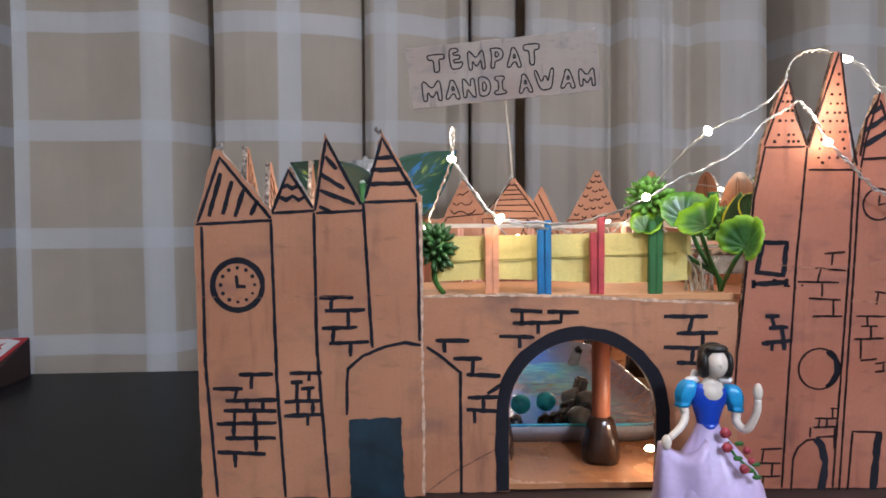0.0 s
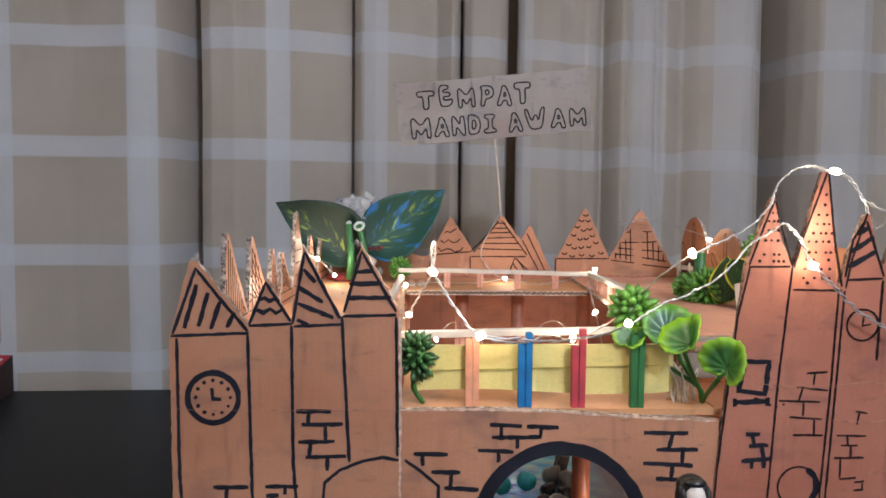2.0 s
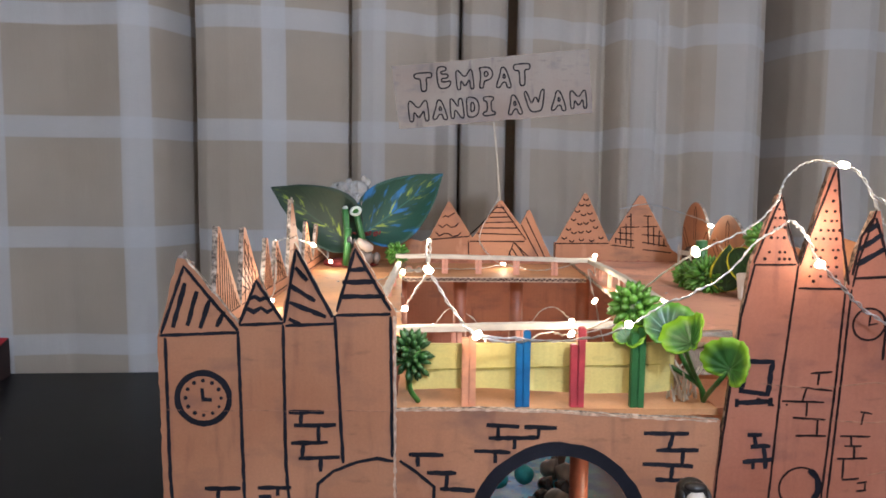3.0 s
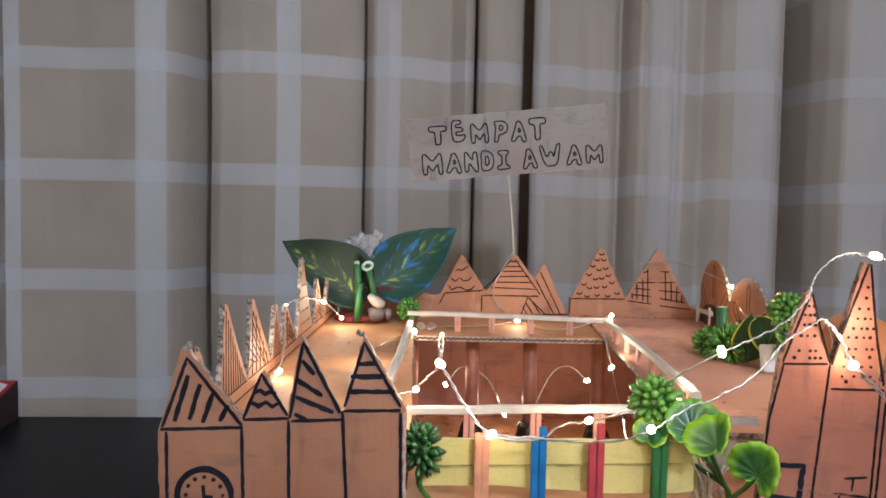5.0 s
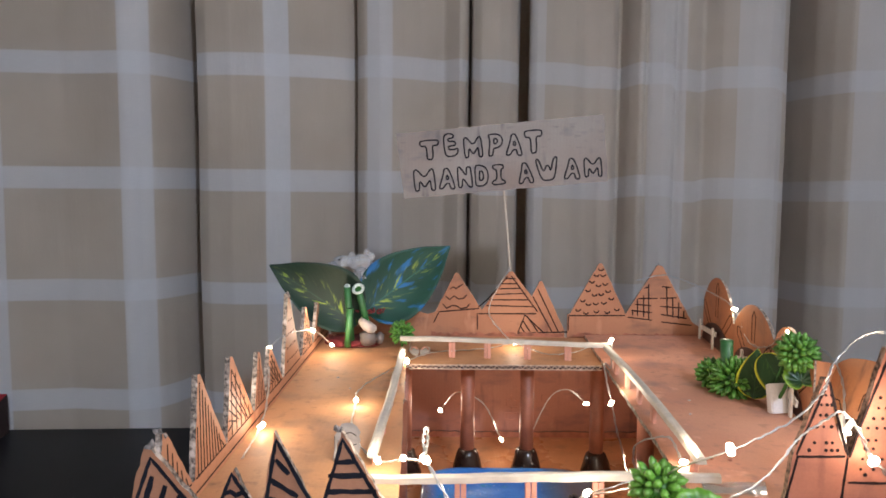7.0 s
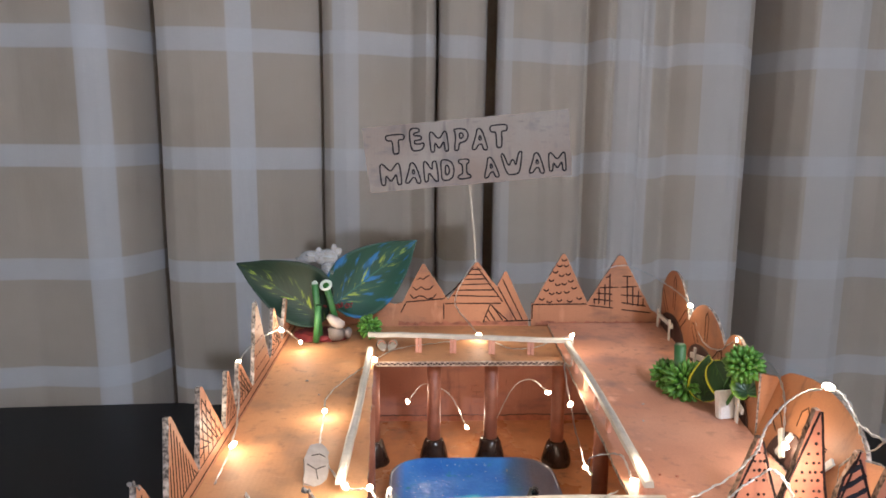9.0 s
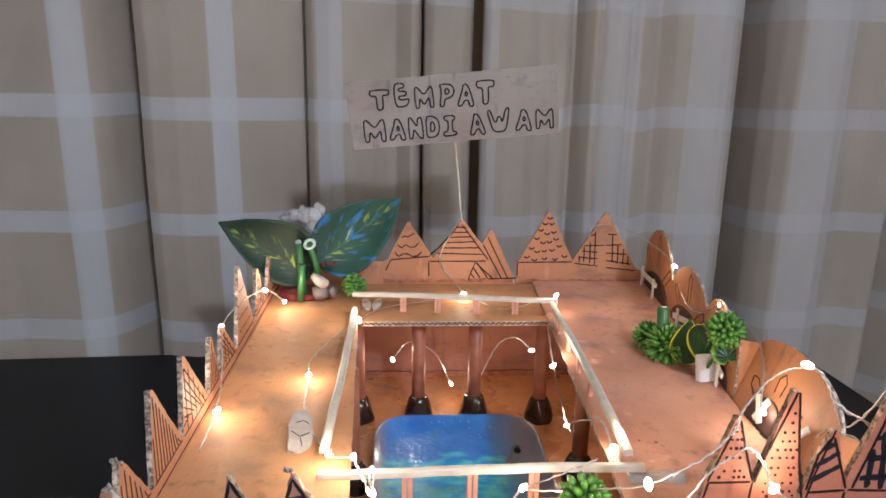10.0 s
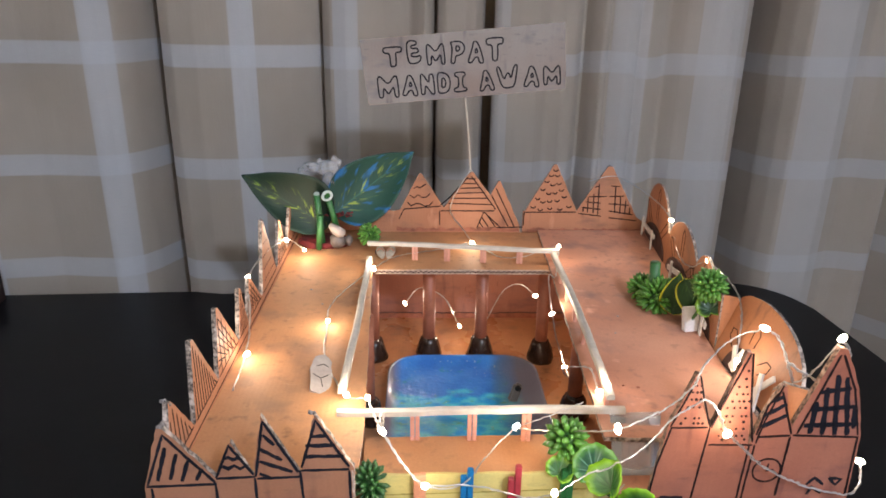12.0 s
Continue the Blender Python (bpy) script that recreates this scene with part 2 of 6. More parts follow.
BUD = plain("green_plastic_bud", (0.105, 0.285, 0.04), 0.4, 0.3, 120, 500, 0.1, random_hue=0.45)
# Darker copy of the bud plastic, with the backlit plant's shade in its colour.
BUD_SHADED = plain("shaded_green_plastic_bud", (0.035, 0.115, 0.028), 0.4, 0.4, 120, 500, 0.1, random_hue=0.45)
BUD_DARK = plain("dark_green_plastic", (0.03, 0.13, 0.02), 0.42, 0.3, 120, 500, 0.1)


def frond_mat(name, deep, bright, rim):
    """A moulded round leaf: pale rays from the stalk over green, lime along the rim (UV x round, y out)."""
    m, nodes, links, bsdf = nodes_of(name)
    uv, sep, wave, sine, fade = (nodes.new(f"ShaderNode{k}") for k in ("UVMap", "SeparateXYZ", "Math", "Math", "Math"))
    links.new(uv.outputs["UV"], sep.inputs[0])
    wave.operation, sine.operation, fade.operation = "MULTIPLY", "SINE", "MULTIPLY"
    links.new(sep.outputs["X"], wave.inputs[0])
    wave.inputs[1].default_value = 11 * 2 * math.pi
    links.new(wave.outputs[0], sine.inputs[0])
    blotch = noise_of(nodes, links, 150, 4)
    col = mix_rgb(nodes, links, ramp(nodes, links, blotch, 0.3, 0.7), tuple(c * 0.6 for c in deep), deep)
    links.new(ramp(nodes, links, sine.outputs[0], 0.80, 1.0), fade.inputs[0])
    links.new(ramp(nodes, links, sep.outputs["Y"], 0.95, 0.2), fade.inputs[1])
    col = mix_rgb(nodes, links, fade.outputs[0], col, bright)
    col = mix_rgb(nodes, links, ramp(nodes, links, sep.outputs["Y"], 0.62, 1.0), col, rim)
    links.new(col, bsdf.inputs["Base Color"])
    bsdf.inputs["Roughness"].default_value = 0.38
    bump_of(nodes, links, bsdf, sine.outputs[0], 0.22, 0.0010)
    return m


FROND = frond_mat("bright_green_plastic_leaf", (0.030, 0.12, 0.022), (0.045, 0.16, 0.03), (0.20, 0.40, 0.016))
FROND_DARK = frond_mat("dark_plastic_leaf", (0.010, 0.042, 0.012), (0.02, 0.08, 0.02), (0.15, 0.27, 0.02))
FROND_DEEP = frond_mat("blue_green_plastic_leaf", (0.016, 0.085, 0.040), (0.24, 0.40, 0.32), (0.08, 0.22, 0.02))
MARBLE_TURQUOISE = plain("turquoise_glass_marble", (0.02, 0.34, 0.42), 0.12, 0.4, 90, 400, 0.0)
WET_STONE = plain("wet_grey_stone", (0.13, 0.128, 0.125), 0.35, 0.4, 80, 300, 0.4)
PALE_PEBBLE = plain("pale_grey_pebble", (0.20, 0.20, 0.215), 0.4, 0.3, 90, 300, 0.3)
MARBLE_DARK = plain("dark_pebble", (0.012, 0.014, 0.018), 0.25, 0.5, 90, 400, 0.3)
TUBE = plain("green_paper_tube", (0.028, 0.13, 0.036), 0.5, 0.25)
LEAF_A = leaf_mat("dark_printed_leaf", (0.007, 0.026, 0.016), (0.24, 0.36, 0.03))
LEAF_B = leaf_mat("blue_sheen_printed_leaf", (0.016, 0.065, 0.045), (0.28, 0.36, 0.04), (0.015, 0.12, 0.30))
LEAF_C = leaf_mat("yellow_edged_leaf", (0.02, 0.06, 0.018), (0.05, 0.12, 0.02), None, (0.52, 0.50, 0.03))
RIM_PAPER = plain("pale_green_paper", (0.48, 0.54, 0.50), 0.6, 0.2, 90, 400, 0.1)
STONE = plain("pale_stone", (0.40, 0.34, 0.30), 0.5, 0.2, 60, 300, 0.3)
GREY_STONE = plain("grey_stone", (0.13, 0.105, 0.095), 0.5, 0.3, 70, 300, 0.4)
MOSS = plain("red_moss", (0.15, 0.014, 0.014), 0.8, 0.5, 150, 500, 1.0)
WIRE = plain("silver_wire", (0.58, 0.56, 0.54), 0.32, 0.1, 200, 900, 0.2, metal=0.85)
CLEAR = clear("clear_plastic", (0.93, 0.94, 0.96), 0.12, 1.25)
CLEAR.node_tree.nodes["Principled BSDF"].inputs["Transmission Weight"].default_value = 0.80
TRAY = plain("grey_plastic_tray", (0.27, 0.27, 0.31), 0.25, 0.12, 40, 300, 0.05)


def pool_paint():
    """Glossy pool paint under a crinkled film: deep blue at the far end, streaky turquoise nearer, film glints painted
    pale, greyish sides.
    """
    m, nodes, links, bsdf = nodes_of("pool_paint")
    tc, sep, add = nodes.new("ShaderNodeTexCoord"), nodes.new("ShaderNodeSeparateXYZ"), nodes.new("ShaderNodeMath")
    links.new(tc.outputs["Object"], sep.inputs[0])
    streak = noise_of(nodes, links, 26, 7, (1, 1.6, 1))
    add.operation = "MULTIPLY_ADD"
    links.new(streak, add.inputs[0])
    add.inputs[1].default_value = -0.11
    links.new(sep.outputs["Y"], add.inputs[2])
    aqua = mix_rgb(nodes, links, ramp(nodes, links, noise_of(nodes, links, 48, 6, (1, 1.8, 1)), 0.40, 0.62), (0.016, 0.31, 0.62), (0.09, 0.55, 0.62))
    aqua = mix_rgb(nodes, links, ramp(nodes, links, noise_of(nodes, links, 75, 6, (1, 2.0, 1)), 0.60, 0.70), aqua, (0.10, 0.38, 0.20))
    blue = mix_rgb(nodes, links, ramp(nodes, links, noise_of(nodes, links, 25, 4), 0.3, 0.7), (0.022, 0.14, 0.48), (0.050, 0.24, 0.60))
    blue = mix_rgb(nodes, links, ramp(nodes, links, noise_of(nodes, links, 60, 5), 0.62, 0.72), blue, (0.02, 0.22, 0.26))
    col = mix_rgb(nodes, links, ramp(nodes, links, add.outputs[0], 0.058, 0.046), blue, aqua)
    # Pale streaks put the film's highlights into the base colour.
    foam = noise_of(nodes, links, 190, 5, (1, 2.2, 1))
    col = mix_rgb(nodes, links, ramp(nodes, links, foam, 0.66, 0.74), col, (0.40, 0.52, 0.58))
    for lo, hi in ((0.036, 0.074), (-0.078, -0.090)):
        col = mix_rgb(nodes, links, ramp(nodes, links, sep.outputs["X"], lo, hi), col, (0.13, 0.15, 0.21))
    links.new(col, bsdf.inputs["Base Color"])
    bsdf.inputs["Roughness"].default_value = 0.2
    bsdf.inputs["Coat Weight"].default_value = 0.8
    bsdf.inputs["Coat Roughness"].default_value = 0.06
    bump_of(nodes, links, bsdf, noise_of(nodes, links, 95, 7), 0.55, 0.0035)
    return m


POOL_BLUE = pool_paint()
WHITE_PAPER = plain("white_paper", (0.72, 0.70, 0.70), 0.7, 0.05)
RED_PAPER = plain("red_paper", (0.45, 0.02, 0.03), 0.5, 0.15)
SKIN = plain("pale_figurine_plastic", (0.74, 0.63, 0.54), 0.4, 0.04, 40, 300, 0.03)
BLUE_GOWN = plain("blue_figurine_plastic", (0.005, 0.05, 0.42), 0.3, 0.12, 40, 300, 0.05)
SLEEVE = plain("sky_blue_figurine_plastic", (0.01, 0.30, 0.60), 0.35, 0.12, 40, 300, 0.05)
LILAC = plain("lilac_figurine_plastic", (0.58, 0.45, 0.68), 0.4, 0.06, 40, 300, 0.05)
HAIR = plain("black_figurine_plastic", (0.015, 0.012, 0.012), 0.35, 0.2, 60, 300, 0.2)
ROSE = plain("rose_paint", (0.40, 0.04, 0.06), 0.45, 0.3, 200)
BOARD = plain("dark_display_board", (0.03, 0.012, 0.010), 0.7, 0.3, 12)


def glowing(name, color, strength):
    m, nodes, links, bsdf = nodes_of(name)
    bsdf.inputs["Base Color"].default_value = (0.9, 0.9, 0.85, 1)
    bsdf.inputs["Emission Color"].default_value = (*color, 1)
    bsdf.inputs["Emission Strength"].default_value = strength
    return m


BULB = glowing("lit_bulb", (1.0, 0.86, 0.62), BULB_GLOW)
LAMP_GLASS = glowing("lamp_diffuser", (0.92, 0.925, 1.0), 3.0)

# ---- building helpers ----


def finish(bm, name, mats, smooth=False):
    bmesh.ops.recalc_face_normals(bm, faces=bm.faces)
    me = bpy.data.meshes.new(name)
    bm.to_mesh(me)
    bm.free()
    for m in mats if isinstance(mats, (list, tuple)) else [mats]:
        me.materials.append(m)
    if smooth:
        me.shade_smooth()
    return me


def part(name, bm, material, parent, label="", smooth=False):
    ob = new(name, finish(bm, name, material, smooth))
    ob.parent = parent
    return tagged(ob, label)


def thing(name, label, category, group="", at=(0, 0, 0)):
    ob = new(name)
    ob.empty_display_size = 0.01
    ob.matrix_world = pose(*at)
    return tagged(ob, label, category, group)


def single(name, bm, material, label, category, group="", kind="", smooth=False):
    return tagged(new(name, finish(bm, name, material, smooth)), label, category, group, kind)


def box(bm, lo, hi, bevel=0.0, mat=0, m=None):
    made = bmesh.ops.create_cube(bm, size=1.0)
    for v in made["verts"]:
        v.co = Vector([l + (c + 0.5) * (h - l) for c, l, h in zip(v.co, lo, hi)])
        if m:
            v.co = m @ v.co
    faces = {f for v in made["verts"] for f in v.link_faces}
    for f in faces:
        f.material_index = mat
    if bevel:
        bmesh.ops.bevel(bm, geom=list({e for f in faces for e in f.edges}), offset=bevel, segments=2, affect="EDGES")


def prism(bm, outline, back, m, hole=None):
    """A board cut to an outline (u right, v up), its face at w = 0 and its back at -back; cut edges take material 1."""
    rings = [outline] + ([hole] if hole else [])
    loops = []
    for ring in rings:
        f = [bm.verts.new(m @ Vector((u, v, 0))) for u, v in ring]
        b = [bm.verts.new(m @ Vector((u, v, -back))) for u, v in ring]
        loops.append((f, b))
        for i in range(len(ring)):
            j = (i + 1) % len(ring)
            bm.faces.new((f[i], f[j], b[j], b[i])).material_index = 1
    for side in (0, 1):
        if hole:
            edges = []
            for pair in loops:
                vs = pair[side]
                for i in range(len(vs)):
                    edges.append(bm.edges.get((vs[i], vs[(i + 1) % len(vs)])))
            bmesh.ops.triangle_fill(bm, edges=edges, use_beauty=True)
        else:
            bm.faces.new(loops[0][side])


def upright(x, y, z, turn=0.0, lean=0.0):
    """Board axes: u along x, v up, w towards the viewer (-y), turned about z and leaned back about u."""
    return pose(x, y, z, 90 + lean, 0, turn)


def rough_edge(outline, step=0.004, amount=0.0005, seed=0):
    """An outline with the small waver of a hand cut."""
    rnd, out = random.Random(seed), []
    for (a, b), (c, d) in zip(outline, outline[1:] + outline[:1]):
        n = max(1, int(math.hypot(c - a, d - b) / step))
        for i in range(n):
            k = i / n
            w = amount if i else 0.0
            out.append((a + (c - a) * k + rnd.uniform(-w, w), b + (d - b) * k + rnd.uniform(-w, w)))
    return out


def ink(name, strokes, width, m, material, parent, label="", proud=0.00028, unit=0.001, wobble=0.12):
    """Marker strokes as thin raised ribbons on a board (strokes in millimetres of the board's u and v)."""
    bm, rnd = bmesh.new(), random.Random(len(strokes) + int(width * 1e5))
    for stroke in strokes:
        pts = []
        for (a, b), (c, d) in zip(stroke, stroke[1:]):
            n = max(1, int(math.hypot(c - a, d - b) / 3.0))
            pts += [Vector((a + (c - a) * i / n, b + (d - b) * i / n)) for i in range(n)]
        pts.append(Vector(stroke[-1]))
        pts = [p * unit for p in pts]
        rows = []
        for i, p in enumerate(pts):
            way = (pts[min(i + 1, len(pts) - 1)] - pts[max(i - 1, 0)]).normalized()
            side = Vector((-way.y, way.x)) * width * 0.5 * (1 + rnd.uniform(-wobble, wobble) * 1.6)
            if i in (0, len(pts) - 1):
                side *= 0.75
            mid = p + Vector((rnd.uniform(-1, 1), rnd.uniform(-1, 1))) * width * wobble * 0.6
            rows.append([bm.verts.new(m @ Vector((q.x, q.y, w))) for q, w in ((mid + side, -0.0002), (mid + side, proud), (mid - side, proud), (mid - side, -0.0002))])
        for r, s in zip(rows, rows[1:]):
            for k in range(3):
                bm.faces.new((r[k], r[k + 1], s[k + 1], s[k]))
        bm.faces.new(rows[0])
        bm.faces.new(rows[-1][::-1])
    return part(name, bm, material, parent, label)


def ink_each(name, strokes, *rest):
    for stroke in strokes:
        ink(name, [stroke], *rest)


def ring(u, v, r, start=0, stop=360, n=28):
    return [(u + r * math.cos(radians(start + (stop - start) * i / n)), v + r * math.sin(radians(start + (stop - start) * i / n))) for i in range(n + 1)]


def dots(name, places, r, m, material, parent, label=""):
    """Marker dots (millimetres) as thin raised discs, each a part."""
    rnd = random.Random(len(places))
    for u, v in places:
        bm = bmesh.new()
        k = r * rnd.uniform(0.8, 1.25)
        made = bmesh.ops.create_cone(bm, cap_ends=True, segments=9, radius1=k, radius2=k * 0.9, depth=0.0005)
        for vert in made["verts"]:
            vert.co = m @ (vert.co + Vector((u * 0.001, v * 0.001, 0.0001)))
        part(name, bm, material, parent, label)


def tube(bm, path, radius, sides=8, mat=0, taper=1.0, caps=True):
    """A round rod along a path; radius shrinks to taper at its end."""
    path = [Vector(p) for p in path]
    rows, up = [], Vector((0.13, 0.31, 0.94)).normalized()
    for i, p in enumerate(path):
        way = (path[min(i + 1, len(path) - 1)] - path[max(i - 1, 0)]).normalized()
        a = way.cross(up)
        if a.length < 0.1:
            a = way.cross(Vector((1, 0, 0)))
        a.normalize()
        b = way.cross(a)
        r = radius * (1 + (taper - 1) * i / max(1, len(path) - 1))
        rows.append([bm.verts.new(p + (a * math.cos(2 * math.pi * k / sides) + b * math.sin(2 * math.pi * k / sides)) * r) for k in range(sides)])
    for r, s in zip(rows, rows[1:]):
        for k in range(sides):
            bm.faces.new((r[k], r[(k + 1) % sides], s[(k + 1) % sides], s[k])).material_index = mat
    if caps:
        bm.faces.new(rows[0][::-1]).material_index = mat
        bm.faces.new(rows[-1]).material_index = mat


def smooth_path(points, n=8, jitter=0.0, seed=1):
    """Catmull-Rom through the points, with a little kink in it."""
    pts, rnd, out = [Vector(p) for p in points], random.Random(seed), []
    pts = [pts[0] * 2 - pts[1]] + pts + [pts[-1] * 2 - pts[-2]]
    for a, b, c, d in zip(pts, pts[1:], pts[2:], pts[3:]):
        for i in range(n):
            t = i / n
            p = 0.5 * (2 * b + (c - a) * t + (2 * a - 5 * b + 4 * c - d) * t * t + (3 * b - a - 3 * c + d) * t ** 3)
            out.append(p + Vector([rnd.uniform(-jitter, jitter) for _ in range(3)]))
    return out + [pts[-2]]


def lathe(bm, profile, m=Matrix(), sides=24, mat=0, squash=1.0):
    """Rings of (radius, height) about the local z axis."""
    rows = []
    for r, z in profile:
        rows.append([bm.verts.new(m @ Vector((r * math.cos(2 * math.pi * k / sides), squash * r * math.sin(2 * math.pi * k / sides), z))) for k in range(sides)])
    for a, b in zip(rows, rows[1:]):
        for k in range(sides):
            bm.faces.new((a[k], a[(k + 1) % sides], b[(k + 1) % sides], b[k])).material_index = mat
    bm.faces.new(rows[0][::-1]).material_index = mat
    bm.faces.new(rows[-1]).material_index = mat


def ball(bm, centre, size, mat=0, sub=2, rough=0.0, seed=0):
    made = bmesh.ops.create_icosphere(bm, subdivisions=sub, radius=1.0)
    for v in made["verts"]:
        k = 1 + rough * noise.noise(v.co * 1.7 + Vector((seed * 3.1, seed, 0)))
        v.co = Vector([c + s * q * k for c, s, q in zip(centre, size, v.co)])
    for f in {f for v in made["verts"] for f in v.link_faces}:
        f.material_index = mat


# ---- the room ----
FLOOR_Z, CEIL_Z = -0.75, 1.96


def slab(name, lo, hi, material):
    bm = bmesh.new()
    box(bm, lo, hi)
    return tagged(new(name, finish(bm, name, material)), kind="structure")


slab("floor", (-2.9, -3.7, FLOOR_Z - 0.1), (1.45, 1.35, FLOOR_Z), FLOOR_TILE)
slab("ceiling", (-2.9, -3.7, CEIL_Z), (1.45, 1.35, CEIL_Z + 0.1), PAINT)
slab("wall_north", (-2.8, 1.25, FLOOR_Z), (1.35, 1.35, CEIL_Z), PAINT)
slab("wall_south", (-2.8, -3.7, FLOOR_Z), (1.35, -3.6, CEIL_Z), PAINT)
slab("wall_west", (-2.9, -3.7, FLOOR_Z), (-2.8, 1.35, CEIL_Z), PAINT)
slab("wall_east", (1.35, -3.7, FLOOR_Z), (1.45, 1.35, CEIL_Z), PAINT)


def ceiling_lamp():
    lamp_thing = thing("ceiling_lamp", "white round lamp holder on the ceiling, lit", "lamp", at=(LAMP_AT[0], LAMP_AT[1], CEIL_Z))
    bm = bmesh.new()
    lathe(bm, [(0.075, 0.0), (0.075, -0.012), (0.055, -0.020), (0.03, -0.022)], sides=32)
    part("base", bm, WHITE_PAPER, lamp_thing)
    bm = bmesh.new()
    lathe(bm, [(0.028, -0.022), (0.030, -0.032), (0.026, -0.040)], sides=32)
    part("diffuser", bm, LAMP_GLASS, lamp_thing, "glowing diffuser", True)


ceiling_lamp()

# The curtain's line and its folds: along x, and how far each stands back.
FOLDS = [(-2.75, 0.0), (-2.5, 0.06), (-2.2, 0.0), (-1.9, 0.04), (-1.6, 0.02), (-1.3, 0.0), (-1.0, 0.0), (-0.94, 0.008), (-0.912, 0.03), (-0.900, 0.07), (-0.888, 0.12), (-0.86, 0.16), (-0.822, 0.16), (-0.816, 0.0), (-0.68, 0.015), (-0.56, -0.004), (-0.535, 0.004), (-0.512, 0.020), (-0.495, 0.046), (-0.480, 0.082), (-0.465, 0.115), (-0.450, 0.140), (-0.434, 0.150),
         (-0.427, 0.004), (-0.405, -0.012), (-0.36, -0.020), (-0.30, -0.018), (-0.24, -0.008), (-0.19, 0.004), (-0.165, 0.014), (-0.150, 0.022), (-0.1390, 0.030), (-0.1345, 0.042), (-0.1315, 0.046), (-0.1300, 0.004), (-0.115, -0.014), (-0.085, -0.022), (-0.04, -0.012), (-0.01, 0.0), (0.018, 0.016), (0.034, 0.020), (0.050, 0.006), (0.064, -0.004), (0.075, 0.004), (0.0815, 0.020),
         (0.0850, 0.090), (0.0872, 0.090), (0.0890, 0.002), (0.105, -0.012), (0.14, -0.016), (0.162, -0.004), (0.176, 0.012), (0.1835, 0.045), (0.1870, 0.110), (0.1985, 0.012), (0.2005, -0.002), (0.212, -0.014), (0.245, -0.020), (0.285, -0.012), (0.31, 0.006), (0.33, 0.002), (0.340, -0.002), (0.360, 0.006), (0.370, 0.018), (0.376, 0.038), (0.382, 0.044), (0.388, 0.030), (0.395, 0.014), (0.403, 0.002), (0.413, -0.010), (0.419, -0.007), (0.425, 0.003), (0.433, -0.006),
         (0.455, -0.014), (0.474, -0.008), (0.483, 0.003), (0.493, -0.006), (0.502, -0.009), (0.513, -0.001), (0.523, 0.008), (0.532, 0.018), (0.540, 0.026), (0.547, 0.028), (0.554, 0.022), (0.563, 0.013), (0.574, 0.005), (0.588, 0.0), (0.63, -0.014), (0.660, -0.016), (0.680, -0.009), (0.698, 0.006), (0.712, 0.022), (0.722, 0.042), (0.732, 0.085), (0.741, 0.150), (0.752, 0.190), (0.764, 0.180), (0.777, 0.115), (0.791, 0.062), (0.810, 0.026), (0.832, 0.003), (0.88, -0.004), (0.92, -0.004), (0.948, 0.012), (0.975, 0.022), (1.005, 0.016), (1.04, -0.002), (1.062, -0.004), (1.073, 0.006), (1.078, 0.14), (1.15, 0.16), (1.19, 0.10), (1.25, 0.0), (1.32, 0.0)]
GAP = (0.1865, 0.1990)
BANDS = [(-2.75, -2.2), (-1.9, -1.35), (-0.815, -0.27), (-0.543, 0.0), (-0.272, 0.27), (-0.0915, 0.54), (0.211, 0.81), (0.30, 0.95), (0.430, 1.055), (0.500, 1.105), (0.55, 1.20), (0.600, 1.325), (0.695, 1.375), (0.76, 1.50), (0.84, 1.595), (0.95, 1.645), (1.05, 1.80), (1.9, 2.97)]
DROPS = [(-2.0, 0.0), (-0.43, 0.0), (-0.42, 0.003), (-0.13, 0.004), (0.08, 0.006), (0.09, 0.0), (0.095, 0.008), (0.18, 0.009), (0.20, 0.011), (0.36, 0.017), (0.41, 0.008), (0.47, 0.009), (0.485, 0.020), (0.53, 0.020), (0.56, 0.013), (0.67, 0.013), (0.71, 0.022), (0.85, 0.016), (2.0, 0.016)]


def curtain_y(x):
    return 0.972 + 0.055 * (x + 0.5)


def curtain(first, last):
    """One curtain from first to last along the rail, hanging from the ceiling to the floor."""
    top, hem = CEIL_Z - 0.03, FLOOR_Z + 0.03
    fx, fy = zip(*FOLDS)
    bx, bu = zip(*BANDS)
    xs = sorted(x for x in set([round(-2.75 + 0.0075 * i, 4) for i in range(543)] + list(fx) + [first, last]) if first <= x <= last)
    zs = [hem + (top - hem) * i / 60 for i in range(61)]
    bm = bmesh.new()
    uv = bm.loops.layers.uv.new("UVMap")
    grid = []
    for z in zs:
        row = []
        for x in xs:
            sway = 0.006 * noise.noise(Vector((x * 3, z * 1.5, 0))) + 0.0035 * noise.noise(Vector((x * 14, z * 2.5, 3)))
            deep = float(np.interp(x, fx, fy)) * (1 + 0.25 * noise.noise(Vector((x * 2, z * 1.2, 5))))
            row.append(bm.verts.new((x + 0.004 * noise.noise(Vector((x * 2, z * 2, 9))), curtain_y(x) + deep + sway, z)))
        grid.append(row)
    for j in range(len(zs) - 1):
        for i in range(len(xs) - 1):
            f = bm.faces.new((grid[j][i], grid[j][i + 1], grid[j + 1][i + 1], grid[j + 1][i]))
            for loop, (a, b) in zip(f.loops, ((i, j), (i + 1, j), (i + 1, j + 1), (i, j + 1))):
                loop[uv].uv = (float(np.interp(xs[a], bx, bu)), zs[b] + float(np.interp(xs[a], *zip(*DROPS))))
    ob = single("curtain", bm, CLOTH, "long beige woven curtain with white checks, hanging closed in folds", "curtain", "pair of curtains", smooth=True)
    thick = ob.modifiers.new("cloth", "SOLIDIFY")
    thick.thickness, thick.offset = 0.0015, 1.0
    return ob


curtain(FOLDS[0][0], GAP[0])
